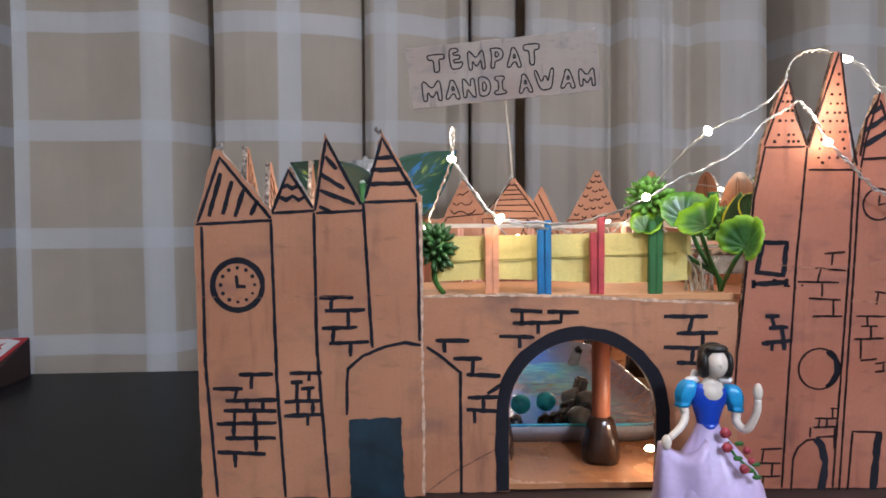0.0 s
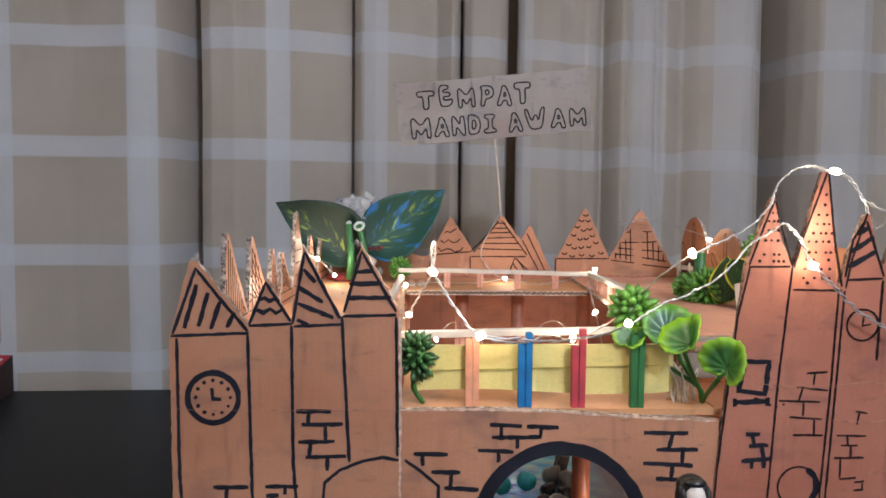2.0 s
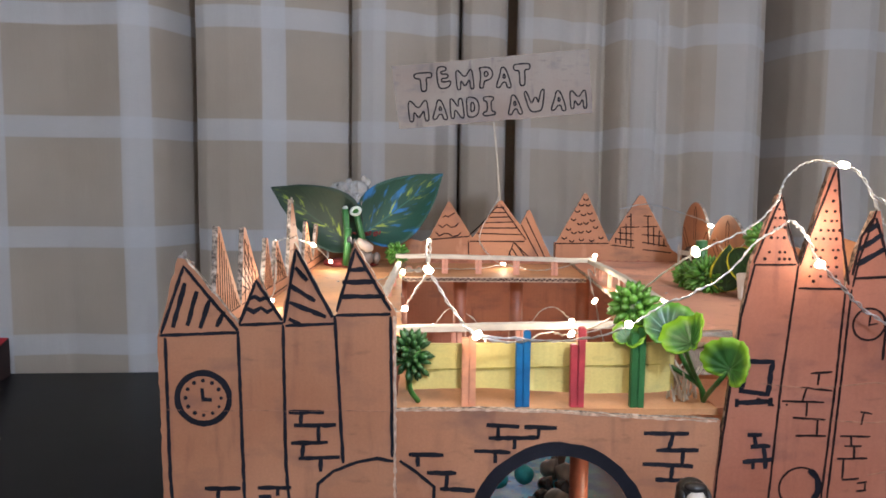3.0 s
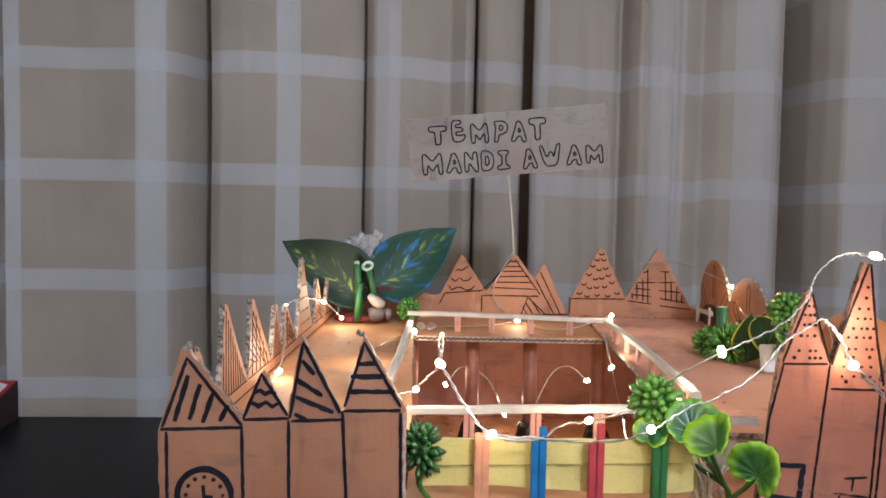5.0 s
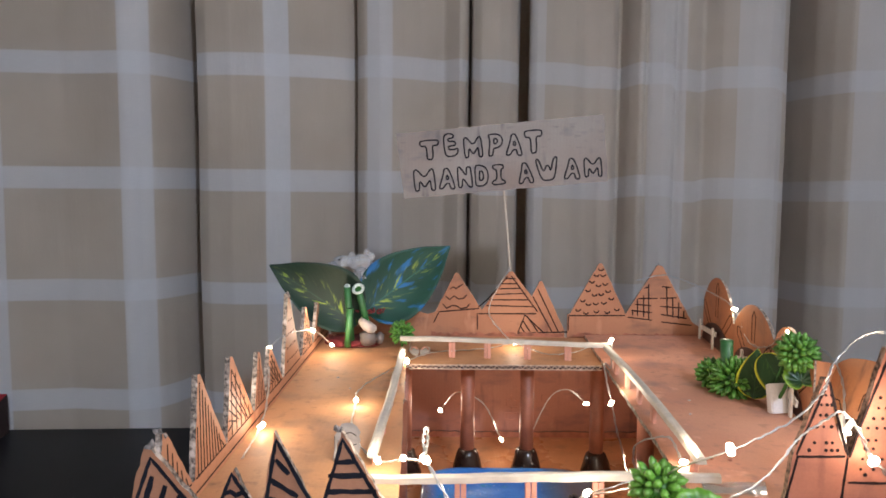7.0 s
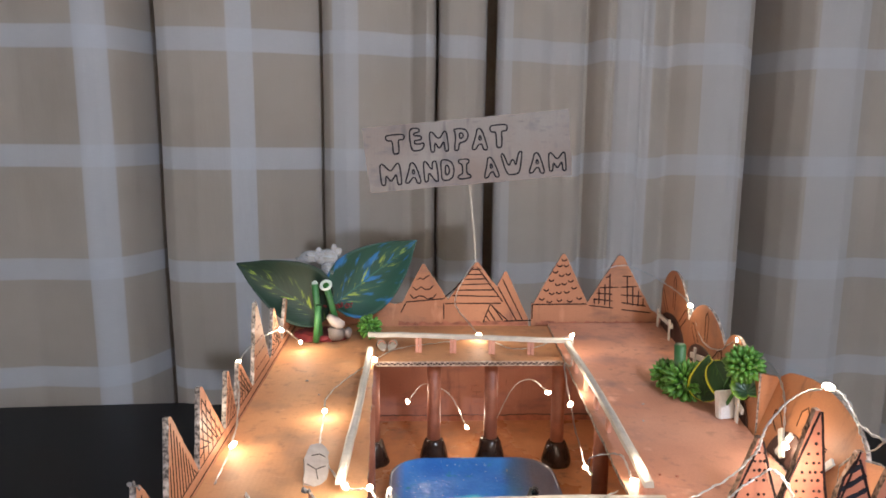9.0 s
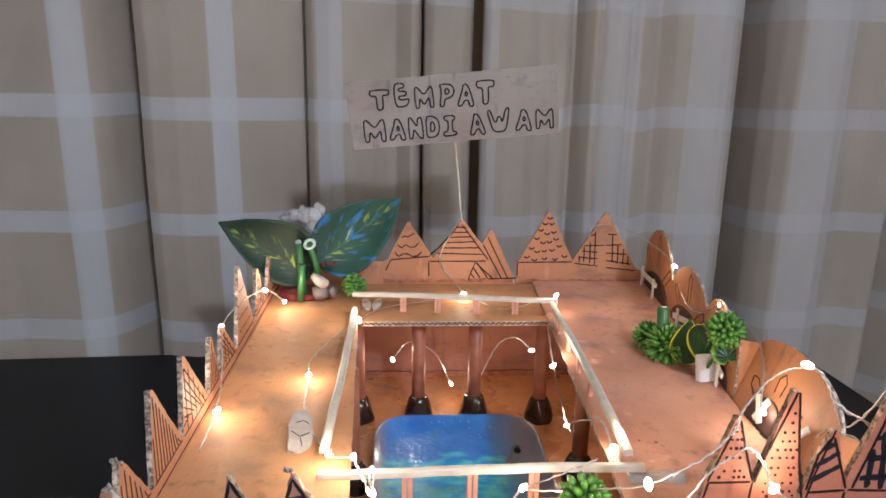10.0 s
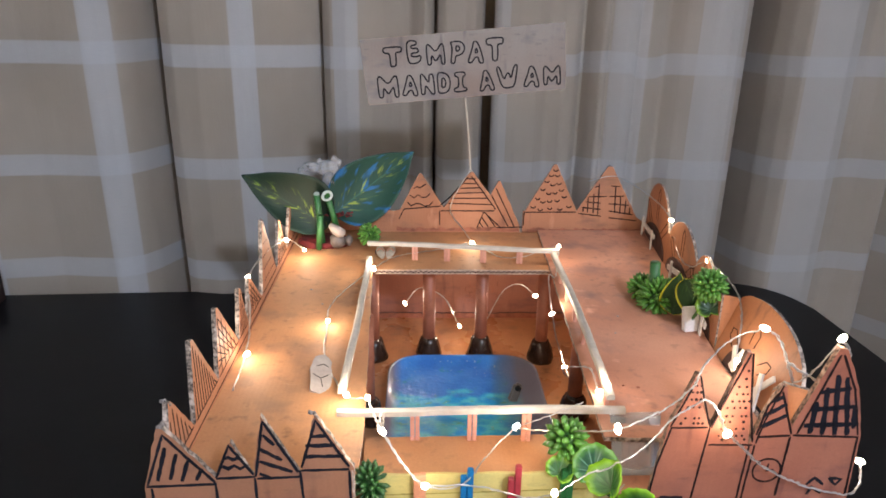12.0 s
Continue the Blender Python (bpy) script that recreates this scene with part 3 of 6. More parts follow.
curtain(GAP[1], FOLDS[-1][0])


def table():
    t = thing("table", "black lacquered dining table with a rounded corner", "table", at=(0, 0, FLOOR_Z))
    t.matrix_world = pose(0, 0, FLOOR_Z, 0, 0, 3.15)
    up = -FLOOR_Z
    x0, x1, y0, y1, r = -1.15, 0.910, -0.3, 0.991, 0.15
    outline = []
    for cx, cy, a in ((x1 - r, y0 + r, -90), (x1 - r, y1 - r, 0), (x0 + r, y1 - r, 90), (x0 + r, y0 + r, 180)):
        outline += [(cx + r * math.cos(radians(a + 90 * i / 8)), cy + r * math.sin(radians(a + 90 * i / 8))) for i in range(9)]
    bm = bmesh.new()
    lower, upper = ([bm.verts.new((x, y, z)) for x, y in outline] for z in (up - 0.035, up))
    bm.faces.new(lower[::-1])
    bm.faces.new(upper)
    for i in range(len(outline)):
        j = (i + 1) % len(outline)
        bm.faces.new((lower[i], lower[j], upper[j], upper[i]))
    bmesh.ops.bevel(bm, geom=[e for e in bm.edges if abs(e.verts[0].co.z - e.verts[1].co.z) < 1e-5], offset=0.004, segments=2, affect="EDGES")
    part("tabletop", bm, BLACK_TABLE, t)
    for x in (x0 + 0.12, x1 - 0.12):
        for y in (y0 + 0.12, y1 - 0.12):
            bm = bmesh.new()
            box(bm, (x - 0.03, y - 0.03, 0), (x + 0.03, y + 0.03, up - 0.035), 0.004)
            part("leg", bm, BLACK_TABLE, t)


table()

# ---- the cardboard castle, on a dark board box ----
BASE, DECK = 0.121, 0.268
bm = bmesh.new()
box(bm, (-0.118, -0.085, 0.001), (0.352, 0.592, BASE - 0.001), 0.002)
single("display_box", bm, BOARD, "low dark brown box that carries the castle", "box")
castle = thing("cardboard_castle", "model bath house castle of orange-brown painted cardboard with marker drawings", "model castle", at=(0, 0, BASE))
castle.matrix_world = Matrix.Identity(4)

LEFT_OUTLINES = [[(-119.9, 288.5), (-119.1, 203.9), (-113.1, 121.8)], [(-77.7, 291), (-75.6, 193.6), (-71.4, 121.5)], [(-51.5, 296.4), (-50.8, 213.1), (-48.8, 183.5), (-44.3, 121.2)], [(-21.5, 302.2), (-17, 213.3)], [(10.9, 301.9), (12.2, 217.5)], [(-122.2, 290.9), (-108.1, 330.1), (-93.1, 311.3), (-77.6, 293)], [(-123.2, 289.7), (-76.9, 291.7)], [(-76.8, 296.6), (-66.7, 322), (-52, 298.8)], [(-76.8, 296.1), (-51.3, 297.4)], [(-50.8, 297.6), (-43.6, 340.4), (-22.7, 301)], [(-50.1, 295.9), (-21.6, 297.3)], [(-20.3, 304.6), (-9.6, 340.8), (10.9, 305.1)], [(-20.8, 302.2), (10.9, 303.1)]]
LEFT_HATCHING = [[(-107.5, 320.6), (-115.3, 294.5)], [(-100.8, 315.7), (-106.8, 295.6)], [(-93.9, 310.6), (-99.5, 293.9)], [(-85.5, 304), (-89.8, 294.8)], [(-70.7, 311.6), (-67.6, 313), (-64.4, 311.1), (-61.5, 312.3), (-58.6, 311)], [(-71.8, 305.8), (-68.4, 303.8), (-64, 306.2), (-60.4, 303.7), (-57.2, 305.7)], [(-44.2, 330.3), (-37, 322.2)], [(-46.8, 319.4), (-32.8, 310.3)], [(-47.4, 309.7), (-26.4, 301)], [(-48.3, 300), (-40.3, 295.8)], [(-13.9, 328.8), (-3, 329.2)], [(-17.1, 321.6), (2.3, 322.1)], [(-17.7, 313.1), (7.8, 313.6)]]
LEFT_BRICKS_LOW = [[(-98.9, 197.5), (-78, 197.8)], [(-90.8, 197.4), (-91.4, 188.8)], [(-115, 189), (-96.6, 188.8)], [(-100.3, 188.4), (-101.6, 182.7)], [(-107.1, 181.5), (-75.8, 181.7)], [(-108.7, 175.3), (-76, 175)], [(-94.3, 181.4), (-94.4, 175.2)], [(-84.5, 181.3), (-84.6, 175.1)], [(-113, 167.2), (-76.1, 167.6)], [(-101.8, 174.5), (-101.9, 167.8)], [(-89.5, 174.4), (-89.6, 167.7)], [(-107.7, 158.4), (-76.7, 158.2)], [(-102.4, 167.1), (-102.6, 159.1)], [(-88.9, 167), (-89.2, 150.3)], [(-112.8, 149.8), (-83.1, 148.3)], [(-102.3, 149.2), (-101.9, 140)]]
LEFT_BRICKS_MID = [[(-67.7, 198), (-47.8, 198.3)], [(-55.9, 197.9), (-56, 193.4)], [(-67.1, 192.3), (-59.7, 192.7)], [(-63.4, 191.5), (-63.6, 181.1)], [(-61, 188.5), (-52.4, 189)], [(-71.4, 180.5), (-48.8, 181)], [(-56.1, 188.5), (-56.2, 181.1)], [(-71.6, 171.8), (-47, 172.6)], [(-63.1, 179.9), (-63.2, 172.5)], [(-53.8, 179.8), (-53.9, 173.1)], [(-57.1, 171.7), (-57.2, 165.7)]]
LEFT_BRICKS_HIGH = [[(-48.9, 244.3), (-27.9, 244.4)], [(-41.3, 243.8), (-41.9, 237.2)], [(-45.6, 236.2), (-21.1, 236.7)], [(-31.4, 236.1), (-31.5, 226.5)], [(-47.7, 225.4), (-26.1, 226.2)], [(-40.3, 225.4), (-41, 216.8)], [(-43.4, 216.3), (-18.9, 217.1)], [(-30.2, 216.2), (-30.3, 208)]]
GATE_ARCH_LEFT = [[(-33, 172.2), (-32.7, 193.2), (-31.9, 200.6), (-22.7, 208.5), (-9.1, 214), (3.1, 216.4), (12.9, 214.6)]]
DOOR_FILL = [[(-31.8, 169), (0.2, 170.7), (2.1, 120.8), (-31.2, 121.1)]]
GATE_ARCH_RIGHT = [[(16.2, 212.5), (25.1, 206.4), (37, 196.3), (36.8, 171.2), (36.9, 118.2)]]
GATE_BRICKS_LEFT = [[(21.5, 216.4), (42.6, 216.3)], [(27.2, 215.9), (27.1, 208.9)], [(32.5, 205.1), (50.5, 204.9)], [(45, 204.2), (44.4, 196.2)], [(40.4, 195), (61.8, 194.1)], [(41.1, 180.7), (62.3, 181)], [(51, 180.6), (51, 173.1)], [(40.5, 173.2), (61, 172)], [(45.5, 172.1), (45.4, 164.8)], [(53.5, 183.1), (63.8, 189.6)]]
GATE_BRICKS_TOP = [[(68.1, 235.1), (88, 233.9)], [(91, 233.9), (110.5, 233.3)], [(75.3, 234), (75.3, 227.2)], [(99.8, 233.2), (99.2, 226.9)], [(69.4, 226.8), (99.8, 227.3)], [(85.1, 226.5), (85.1, 220.2)], [(61, 219), (83.1, 217.9)], [(73.7, 217.9), (73.7, 211.4)]]
GATE_BRICKS_RIGHT = [[(162.9, 230.3), (190.3, 230.1)], [(180.9, 229.6), (178.6, 220.4)], [(171.1, 219.8), (196.6, 219.8)], [(187.4, 219.3), (186.8, 211.4)], [(162.9, 211.3), (193.7, 209.8)], [(181, 209.5), (180.6, 201.6)], [(171.2, 201.3), (193.7, 200.7)]]
RIGHT_OUTLINES = [[(222.2, 333.5), (247.2, 333.7)], [(249.6, 319.8), (279.3, 319.5)], [(248.4, 333.3), (243.4, 263.6), (237.8, 121.7)], [(223, 334.1), (216.7, 302.3), (208.2, 204.6), (204.6, 122)], [(277.3, 319), (275.9, 261.3), (269.7, 121.4)], [(280.9, 319.5), (279, 261.2), (273.8, 119.3)], [(222.2, 334.5), (227.1, 349), (235.6, 373.5)], [(236.4, 372.9), (241.6, 354.4), (248.4, 334.3)], [(249.4, 333.3), (253.7, 350.3), (266, 389.8)], [(267.2, 389.8), (272.9, 350.2), (278.9, 322)], [(281.3, 320.9), (284.1, 338), (291.6, 366)]]
RIGHT_WINDOW = [[(222.6, 275.5), (237.2, 275.4), (235.7, 255.5), (219.5, 257.3), (222.6, 275.5)], [(217.1, 250.1), (238, 251)], [(217.5, 252.6), (217.5, 247.5)], [(237.4, 253), (237.4, 248.3)]]
RIGHT_BRICKS_A = [[(225.3, 230.1), (233.9, 230.4)], [(229.4, 229.4), (230.5, 223.9)], [(227.4, 222.9), (239.7, 223.2)], [(235.2, 223.2), (236.7, 215.6)], [(223.4, 213.1), (242.2, 215)], [(229.5, 213.7), (229.6, 208.5)], [(237.1, 214.6), (237.1, 208.5)]]
RIGHT_BRICKS_B = [[(260.6, 268.5), (273.4, 269.4)], [(265.7, 268.5), (265.3, 261.3)], [(255.2, 259.8), (274.3, 257.8)], [(258.7, 259), (256.7, 251.2)], [(244.5, 251.3), (269.9, 250.7)], [(259.8, 250.2), (259.8, 242)], [(251.7, 241.1), (271.7, 239.7)], [(267, 239.7), (267.1, 229.7)], [(254.3, 229.8), (272.6, 229.7)]]
RIGHT_BRICKS_LOW = [[(267.1, 171.8), (271.8, 171.7)], [(268.3, 171.1), (268.4, 166)], [(257.5, 165.7), (270.9, 165.5)], [(260.6, 165.6), (259.7, 159.9)], [(256.6, 159.9), (271.9, 160.4)], [(254.9, 159.9), (254.6, 153.7)], [(265.1, 165), (264.8, 160.4)], [(258.7, 153.7), (271.4, 154.2)], [(269.9, 159.8), (270, 146.3)], [(224.3, 146.3), (237.6, 146.6)], [(226, 145.7), (225, 138.4)], [(217.8, 137.4), (236.7, 137.3)], [(231.8, 136.9), (231.2, 129)], [(219.9, 128.7), (236.8, 129)], [(226.1, 128), (225.3, 120.7)]]
RIGHT_DOORS = [[(243.6, 118.5), (244.5, 140.3), (247.5, 147.5), (252.6, 151.6), (257.7, 152.6)], [(279, 118.2), (281.2, 157.2), (299.6, 156.4)]]
RIGHT_DOORS_BOLD = [[(257.7, 152.6), (262.4, 148.4), (264.6, 138.1), (264.3, 129.8), (262.1, 118.3)], [(297.6, 156), (295, 118.1)]]
RIGHT_BRICKS_C = [[(292.4, 244.8), (299.5, 243.7)], [(294.4, 243.8), (293.5, 236.6)], [(281.4, 229.6), (299.7, 229.4)], [(284.5, 223.4), (294.7, 223.3)], [(288.1, 229.5), (288.6, 223.4)], [(290.6, 222.8), (290.7, 215.2)], [(280.5, 215.3), (298.9, 215.7)], [(284.6, 215.2), (284.7, 202.9)], [(284.8, 201.9), (294.9, 202.8)], [(294, 199.8), (300.1, 200.7)], [(294, 194.6), (300.1, 195.2)], [(299.1, 199.7), (299.1, 195.2)]]
CD_OUTLINES = [[(282.8, 325.8), (303.5, 327.1)], [(305.4, 327.1), (350.1, 325.5)], [(280.6, 327.6), (284.1, 350.3), (290.8, 362.1)], [(291.7, 361.3), (304, 328.4)], [(307.8, 328.4), (317, 362.9), (323.7, 388.5)], [(325.9, 388.5), (338.9, 362.9), (349.3, 327.3)], [(303.7, 325.7), (302.9, 276.8)], [(349.5, 324.6), (352.1, 276.4)]]
C_STRIPES = [[(285.7, 353.7), (293.8, 357.9)], [(282.5, 342.5), (296.4, 351.9)], [(282.5, 333.8), (298.8, 343.8)]]
D_LATTICE = [[(316.3, 360.8), (336.5, 363.7)], [(313.1, 347.2), (342.6, 350.1)], [(311, 335), (347.3, 336.1)], [(315.6, 353.6), (316.2, 328.3)], [(320.7, 364.6), (324.8, 327.4)], [(325.4, 373.8), (333.2, 327.4)], [(331.7, 372.1), (341.6, 327.3)], [(342.2, 350.1), (345, 332.6)]]
D_DOODLES = [[(323.1, 286.2), (327.9, 291.8), (335, 286.1)], [(337.7, 291.7), (346.6, 290.7), (343.3, 286), (337.7, 291.7)], [(324.9, 277.6), (327.5, 284.2), (334.6, 278.5)]]
BACK_WAVES = [[(47.1, 330.1), (51.5, 333.1), (56, 331.1), (60.4, 334.2), (64.9, 337.2)], [(41.8, 320.1), (47.3, 315.9), (53.2, 320.8), (59.2, 316.7), (65.8, 317.4), (70.5, 322.9)], [(37.8, 309.8), (43, 303.8), (50.4, 307.6), (56.4, 307), (62.4, 303.5), (69.9, 304.8), (74.9, 310.3)]]
BACK_FRAME = [[(32.6, 298.9), (86.9, 303.8)], [(32.6, 298.9), (25.3, 283.7)], [(84.9, 297.5), (85.3, 274.8)], [(86.5, 296.6), (165.8, 297)], [(140.3, 270.1), (208.4, 272.2)]]
BACK_STRIPES = [[(123.5, 345.2), (136.3, 345.4)], [(118.6, 338), (139.5, 338.2)], [(114.2, 331), (144.4, 332)], [(108.4, 323.4), (150.2, 324.9)], [(101.1, 315.8), (156.1, 316.2)], [(96.7, 308.2), (161.7, 306.6)], [(86.3, 305.6), (101, 318.8), (125.8, 348.3)], [(130.3, 349.2), (167.3, 299.5)]]
BACK_DIAGONALS = [[(166.5, 331.7), (196.4, 271.7)], [(160.2, 321.1), (187.4, 271.6)], [(140.3, 270.1), (150, 295.3), (175.4, 271.4)], [(147.1, 287.7), (157.4, 272.1)], [(143.7, 280.1), (149.9, 271.1)], [(152.4, 294.4), (167.9, 272.2)]]
BACK_GRID_FRAME = [[(210.2, 294), (287.9, 294.7)], [(210.2, 294), (209.9, 273.4)], [(290.4, 292.6), (325, 288.6)], [(337.1, 286.3), (379.4, 281.7)]]
BACK_GRID = [[(300.3, 310.3), (322.8, 308.8)], [(296.1, 301.8), (323.8, 299.1)], [(304.5, 318.5), (331.5, 318.9)], [(312.5, 332.8), (319, 334.4)], [(303.6, 318.5), (304.4, 294.3)], [(311.9, 323.1), (312.9, 292.9)], [(318.3, 338.3), (319.9, 290)], [(297.5, 303.3), (297.8, 295.2)], [(336, 334.9), (348.9, 334.2)], [(334.5, 318.9), (356.9, 319.8)], [(334.9, 307.8), (365, 305.7)], [(336.1, 296.9), (372.1, 291.3)], [(343, 334.1), (345, 293.4)], [(351.6, 319.1), (352.8, 292)], [(360.1, 314.1), (360.4, 290.6)], [(367.2, 302.1), (367.6, 290.6)]]

FRONT = upright(0, 0, 0)
GATE = upright(0, 0.006, 0)


def left_towers():
    outline = [(-0.1225, BASE), (0.0145, BASE), (0.0140, 0.304), (-0.010, 0.3455), (-0.0215, 0.2985), (-0.0445, 0.3445), (-0.0525, 0.2975), (-0.0655, 0.3245), (-0.0770, 0.2965), (-0.1075, 0.3345), (-0.1115, 0.3350), (-0.1245, 0.2890)]
    bm = bmesh.new()
    prism(bm, rough_edge(outline, seed=3), 0.004, FRONT)
    p = part("left_tower_panel", bm, [CARD, CUT], castle)
    ink_each("tower_outline", LEFT_OUTLINES, 0.0020, FRONT, INK, p, "black marker lines")
    ink("roof_hatching", LEFT_HATCHING, 0.0028, FRONT, INK, p)
    for s in (LEFT_BRICKS_LOW, LEFT_BRICKS_MID, LEFT_BRICKS_HIGH):
        ink("brick_drawing", s, 0.0026, FRONT, INK, p)
    ink("arch_drawing", GATE_ARCH_LEFT, 0.0020, FRONT, INK, p)
    ink("clock_ring", [ring(-98.6, 252.4, 15.2)], 0.0036, FRONT, INK, p, "thick black clock ring", wobble=0.06)
    dots("clock_dot", [(-98.6 + 10.4 * math.sin(radians(a)), 252.6 + 10.4 * math.cos(radians(a))) for a in range(0, 360, 30)], 0.0012, FRONT, INK, p)
    ink("clock_pointers", [[(-99.5, 258.5), (-98.8, 251.8), (-93.6, 251.6)]], 0.0026, FRONT, INK, p)
    ink("crease", [[(-122, 245.6), (-96, 244.6), (-70, 245.3), (-45, 244.8), (-20, 245.5), (13, 244.9)]], 0.0005, FRONT, CREASE, p, "faint horizontal crease")
    ink("torn_edge", [[(13.7, 122), (14.0, 170), (13.4, 215), (13.6, 262), (13.2, 302)]], 0.0015, FRONT, GLUE_EDGE, p, "torn pale edge", wobble=0.35)
    bm = bmesh.new()
    prism(bm, rough_edge([(u * 0.001, v * 0.001) for u, v in DOOR_FILL[0][::-1]], 0.003, 0.0005, 5), 0.0008, upright(0, -0.0006, 0))
    part("door_drawing", bm, [INK_BLUE, INK_BLUE], p, "filled blue-black door")


def gate():
    cx, cz, r = 0.1125, 0.1705, 0.0455
    arch = [(cx - r, BASE)] + [(cx + r * math.cos(radians(180 - 180 * i / 24)), cz + r * math.sin(radians(180 - 180 * i / 24))) for i in range(25)] + [(cx + r, BASE)]
    top = [(0.209, 0.2385), (0.19, 0.2400), (0.165, 0.2402), (0.13, 0.2425), (0.105, 0.2440), (0.06, 0.2450), (0.0125, 0.2440)]
    outline = [(0.0125, BASE)] + arch + [(0.209, BASE)] + top
    bm = bmesh.new()
    prism(bm, rough_edge(outline, 0.004, 0.0004, 8), 0.004, GATE)
    p = part("gate_panel", bm, [CARD, CUT], castle)
    bm = bmesh.new()
    wide, n, rnd = 0.0085, 48, random.Random(4)
    path = [(cx - r, BASE + 0.001 + (cz - BASE) * i / 12, -1, 0) for i in range(12)] + [(cx + r * math.cos(radians(180 - 180 * i / 24)), cz + r * math.sin(radians(180 - 180 * i / 24)), math.cos(radians(180 - 180 * i / 24)), math.sin(radians(180 - 180 * i / 24))) for i in range(25)] + [(cx + r, cz - (cz - BASE - 0.001) * i / 12, 1, 0) for i in range(1, 13)]
    rows = []
    for u, v, a, b in path:
        k = wide + rnd.uniform(-0.0006, 0.0006)
        rows.append([bm.verts.new(GATE @ Vector(q)) for q in ((u + a * 0.0003, v + b * 0.0003, -0.0002), (u + a * 0.0003, v + b * 0.0003, 0.0008), (u + a * k, v + b * k, 0.0008), (u + a * k, v + b * k, -0.0002))])
    for s, t in zip(rows, rows[1:]):
        for k in range(3):
            bm.faces.new((s[k], s[k + 1], t[k + 1], t[k]))
    part("arch_band", bm, INK, p, "broad black painted arch band")
    for s in (GATE_BRICKS_LEFT, GATE_BRICKS_TOP, GATE_BRICKS_RIGHT):
        ink("brick_drawing", s, 0.0027, GATE, INK, p)
    ink("torn_edge", [[(14, 243.6), (60, 244.4), (105, 243.4), (165, 239.6), (207, 238.0)]], 0.0013, GATE, GLUE_EDGE, p, "torn pale top edge", wobble=0.35)
    ink("arch_drawing", GATE_ARCH_RIGHT, 0.0019, GATE, INK, p)
    # The bend's shade is drawn as a dark line on the flat panel.
    ink("crease", [[(16, 122), (31, 133), (48, 142.6), (61, 149.5)]], 0.0008, GATE, CREASE_SHADE, p, "diagonal crease, its shade drawn as a dark line", wobble=0.3)


RIGHT = pose(0, 0.008, BASE, 90 + 1.8, 0, 0) @ Matrix.Translation((0, -BASE, 0))


def right_towers():
    outline = [(0.1985, BASE), (0.346, BASE), (0.3540, 0.276), (0.3515, 0.327), (0.3415, 0.364), (0.3275, 0.3925), (0.3225, 0.3935), (0.3120, 0.362), (0.3035, 0.335), (0.3000, 0.340), (0.2940, 0.3655), (0.2905, 0.3650), (0.2815, 0.340), (0.2765, 0.318), (0.2725, 0.350), (0.2665, 0.3905), (0.2635, 0.3905), (0.2530, 0.349), (0.2485, 0.333), (0.2405, 0.352), (0.2360, 0.3745), (0.2335, 0.3745), (0.2260, 0.350), (0.2205, 0.334)]
    bm = bmesh.new()
    prism(bm, rough_edge(outline, 0.004, 0.0003, 6), 0.004, RIGHT)
    p = part("right_tower_panel", bm, [CARD_RED, CUT_RED], castle, "red-brown tower panel")
    ink_each("tower_outline", RIGHT_OUTLINES, 0.0013, RIGHT, INK_BROWN, p)
    ink("window_drawing", RIGHT_WINDOW, 0.0032, RIGHT, INK, p)
    ink("brick_drawing", RIGHT_BRICKS_A, 0.0030, RIGHT, INK, p)
    for s in (RIGHT_BRICKS_B, RIGHT_BRICKS_LOW, RIGHT_BRICKS_C):
        ink("brick_drawing", s, 0.0013, RIGHT, INK_BROWN, p)
    for s in RIGHT_DOORS:
        ink("door_drawing", [s], 0.0013, RIGHT, INK_BROWN, p)
    for s in RIGHT_DOORS_BOLD:
        ink("door_shadow_drawing", [s], 0.0046, RIGHT, INK, p)
    for s in ([(231, 262), (262, 259), (300, 263), (341, 258)], [(262, 240), (300, 238), (343, 243)], [(300, 205), (346, 214)]):
        ink("crease", [s], 0.0007, RIGHT, CREASE, p, "soft crease")
    ink("round_window_drawing", [ring(259.3, 196.9, 12.8)], 0.0012, RIGHT, INK_BROWN, p)
    ink("round_window_shadow", [ring(258.0, 196.9, 12.6, -62, 62, 14)], 0.0034, RIGHT, INK, p)
    ink("clock_drawing", [ring(293.0, 298.5, 9.6), [(293.5, 304), (293, 298), (298, 299)]], 0.0012, RIGHT, INK_BROWN, p)
    ink_each("tower_outline", CD_OUTLINES, 0.0015, RIGHT, INK_BROWN, p)
    ink("stripe_drawing", C_STRIPES, 0.0030, RIGHT, INK, p)
    ink("lattice_drawing", D_LATTICE, 0.0034, RIGHT, INK, p)
    ink("doodle_drawing", D_DOODLES, 0.0022, RIGHT, INK, p)
    spots = [(u, v) for v, row in ((366, (235, 238)), (361, (233, 236, 238.5)), (355.5, (233, 236, 239)), (349.5, (231.5, 235, 239)), (341, (231, 237, 240)), (337, (228.5, 237, 240, 243))) for u in row]
    spots += [(u, v) for v, row in ((377, (266.5,)), (371, (266,)), (365, (262.5, 267.5)), (359.5, (262, 266, 269)), (354, (260, 264.5, 267.5, 271)), (349, (257.5, 262, 266, 269.5)), (342.5, (258, 262, 268, 271)), (338, (257, 261, 270)), (332.5, (256, 266, 271)), (327, (255.5, 262, 267, 271)), (324, (258, 273))) for u in row]
    spots += [(226.5 + 4.2 * i, 250 + 2.5 * math.sin(i * 1.1 + 0.4)) for i in range(6)] + [(230, 252.5), (238, 252.8)]
    dots("dot", spots, 0.0009, RIGHT, INK_BROWN, p)


left_towers()
gate()
right_towers()


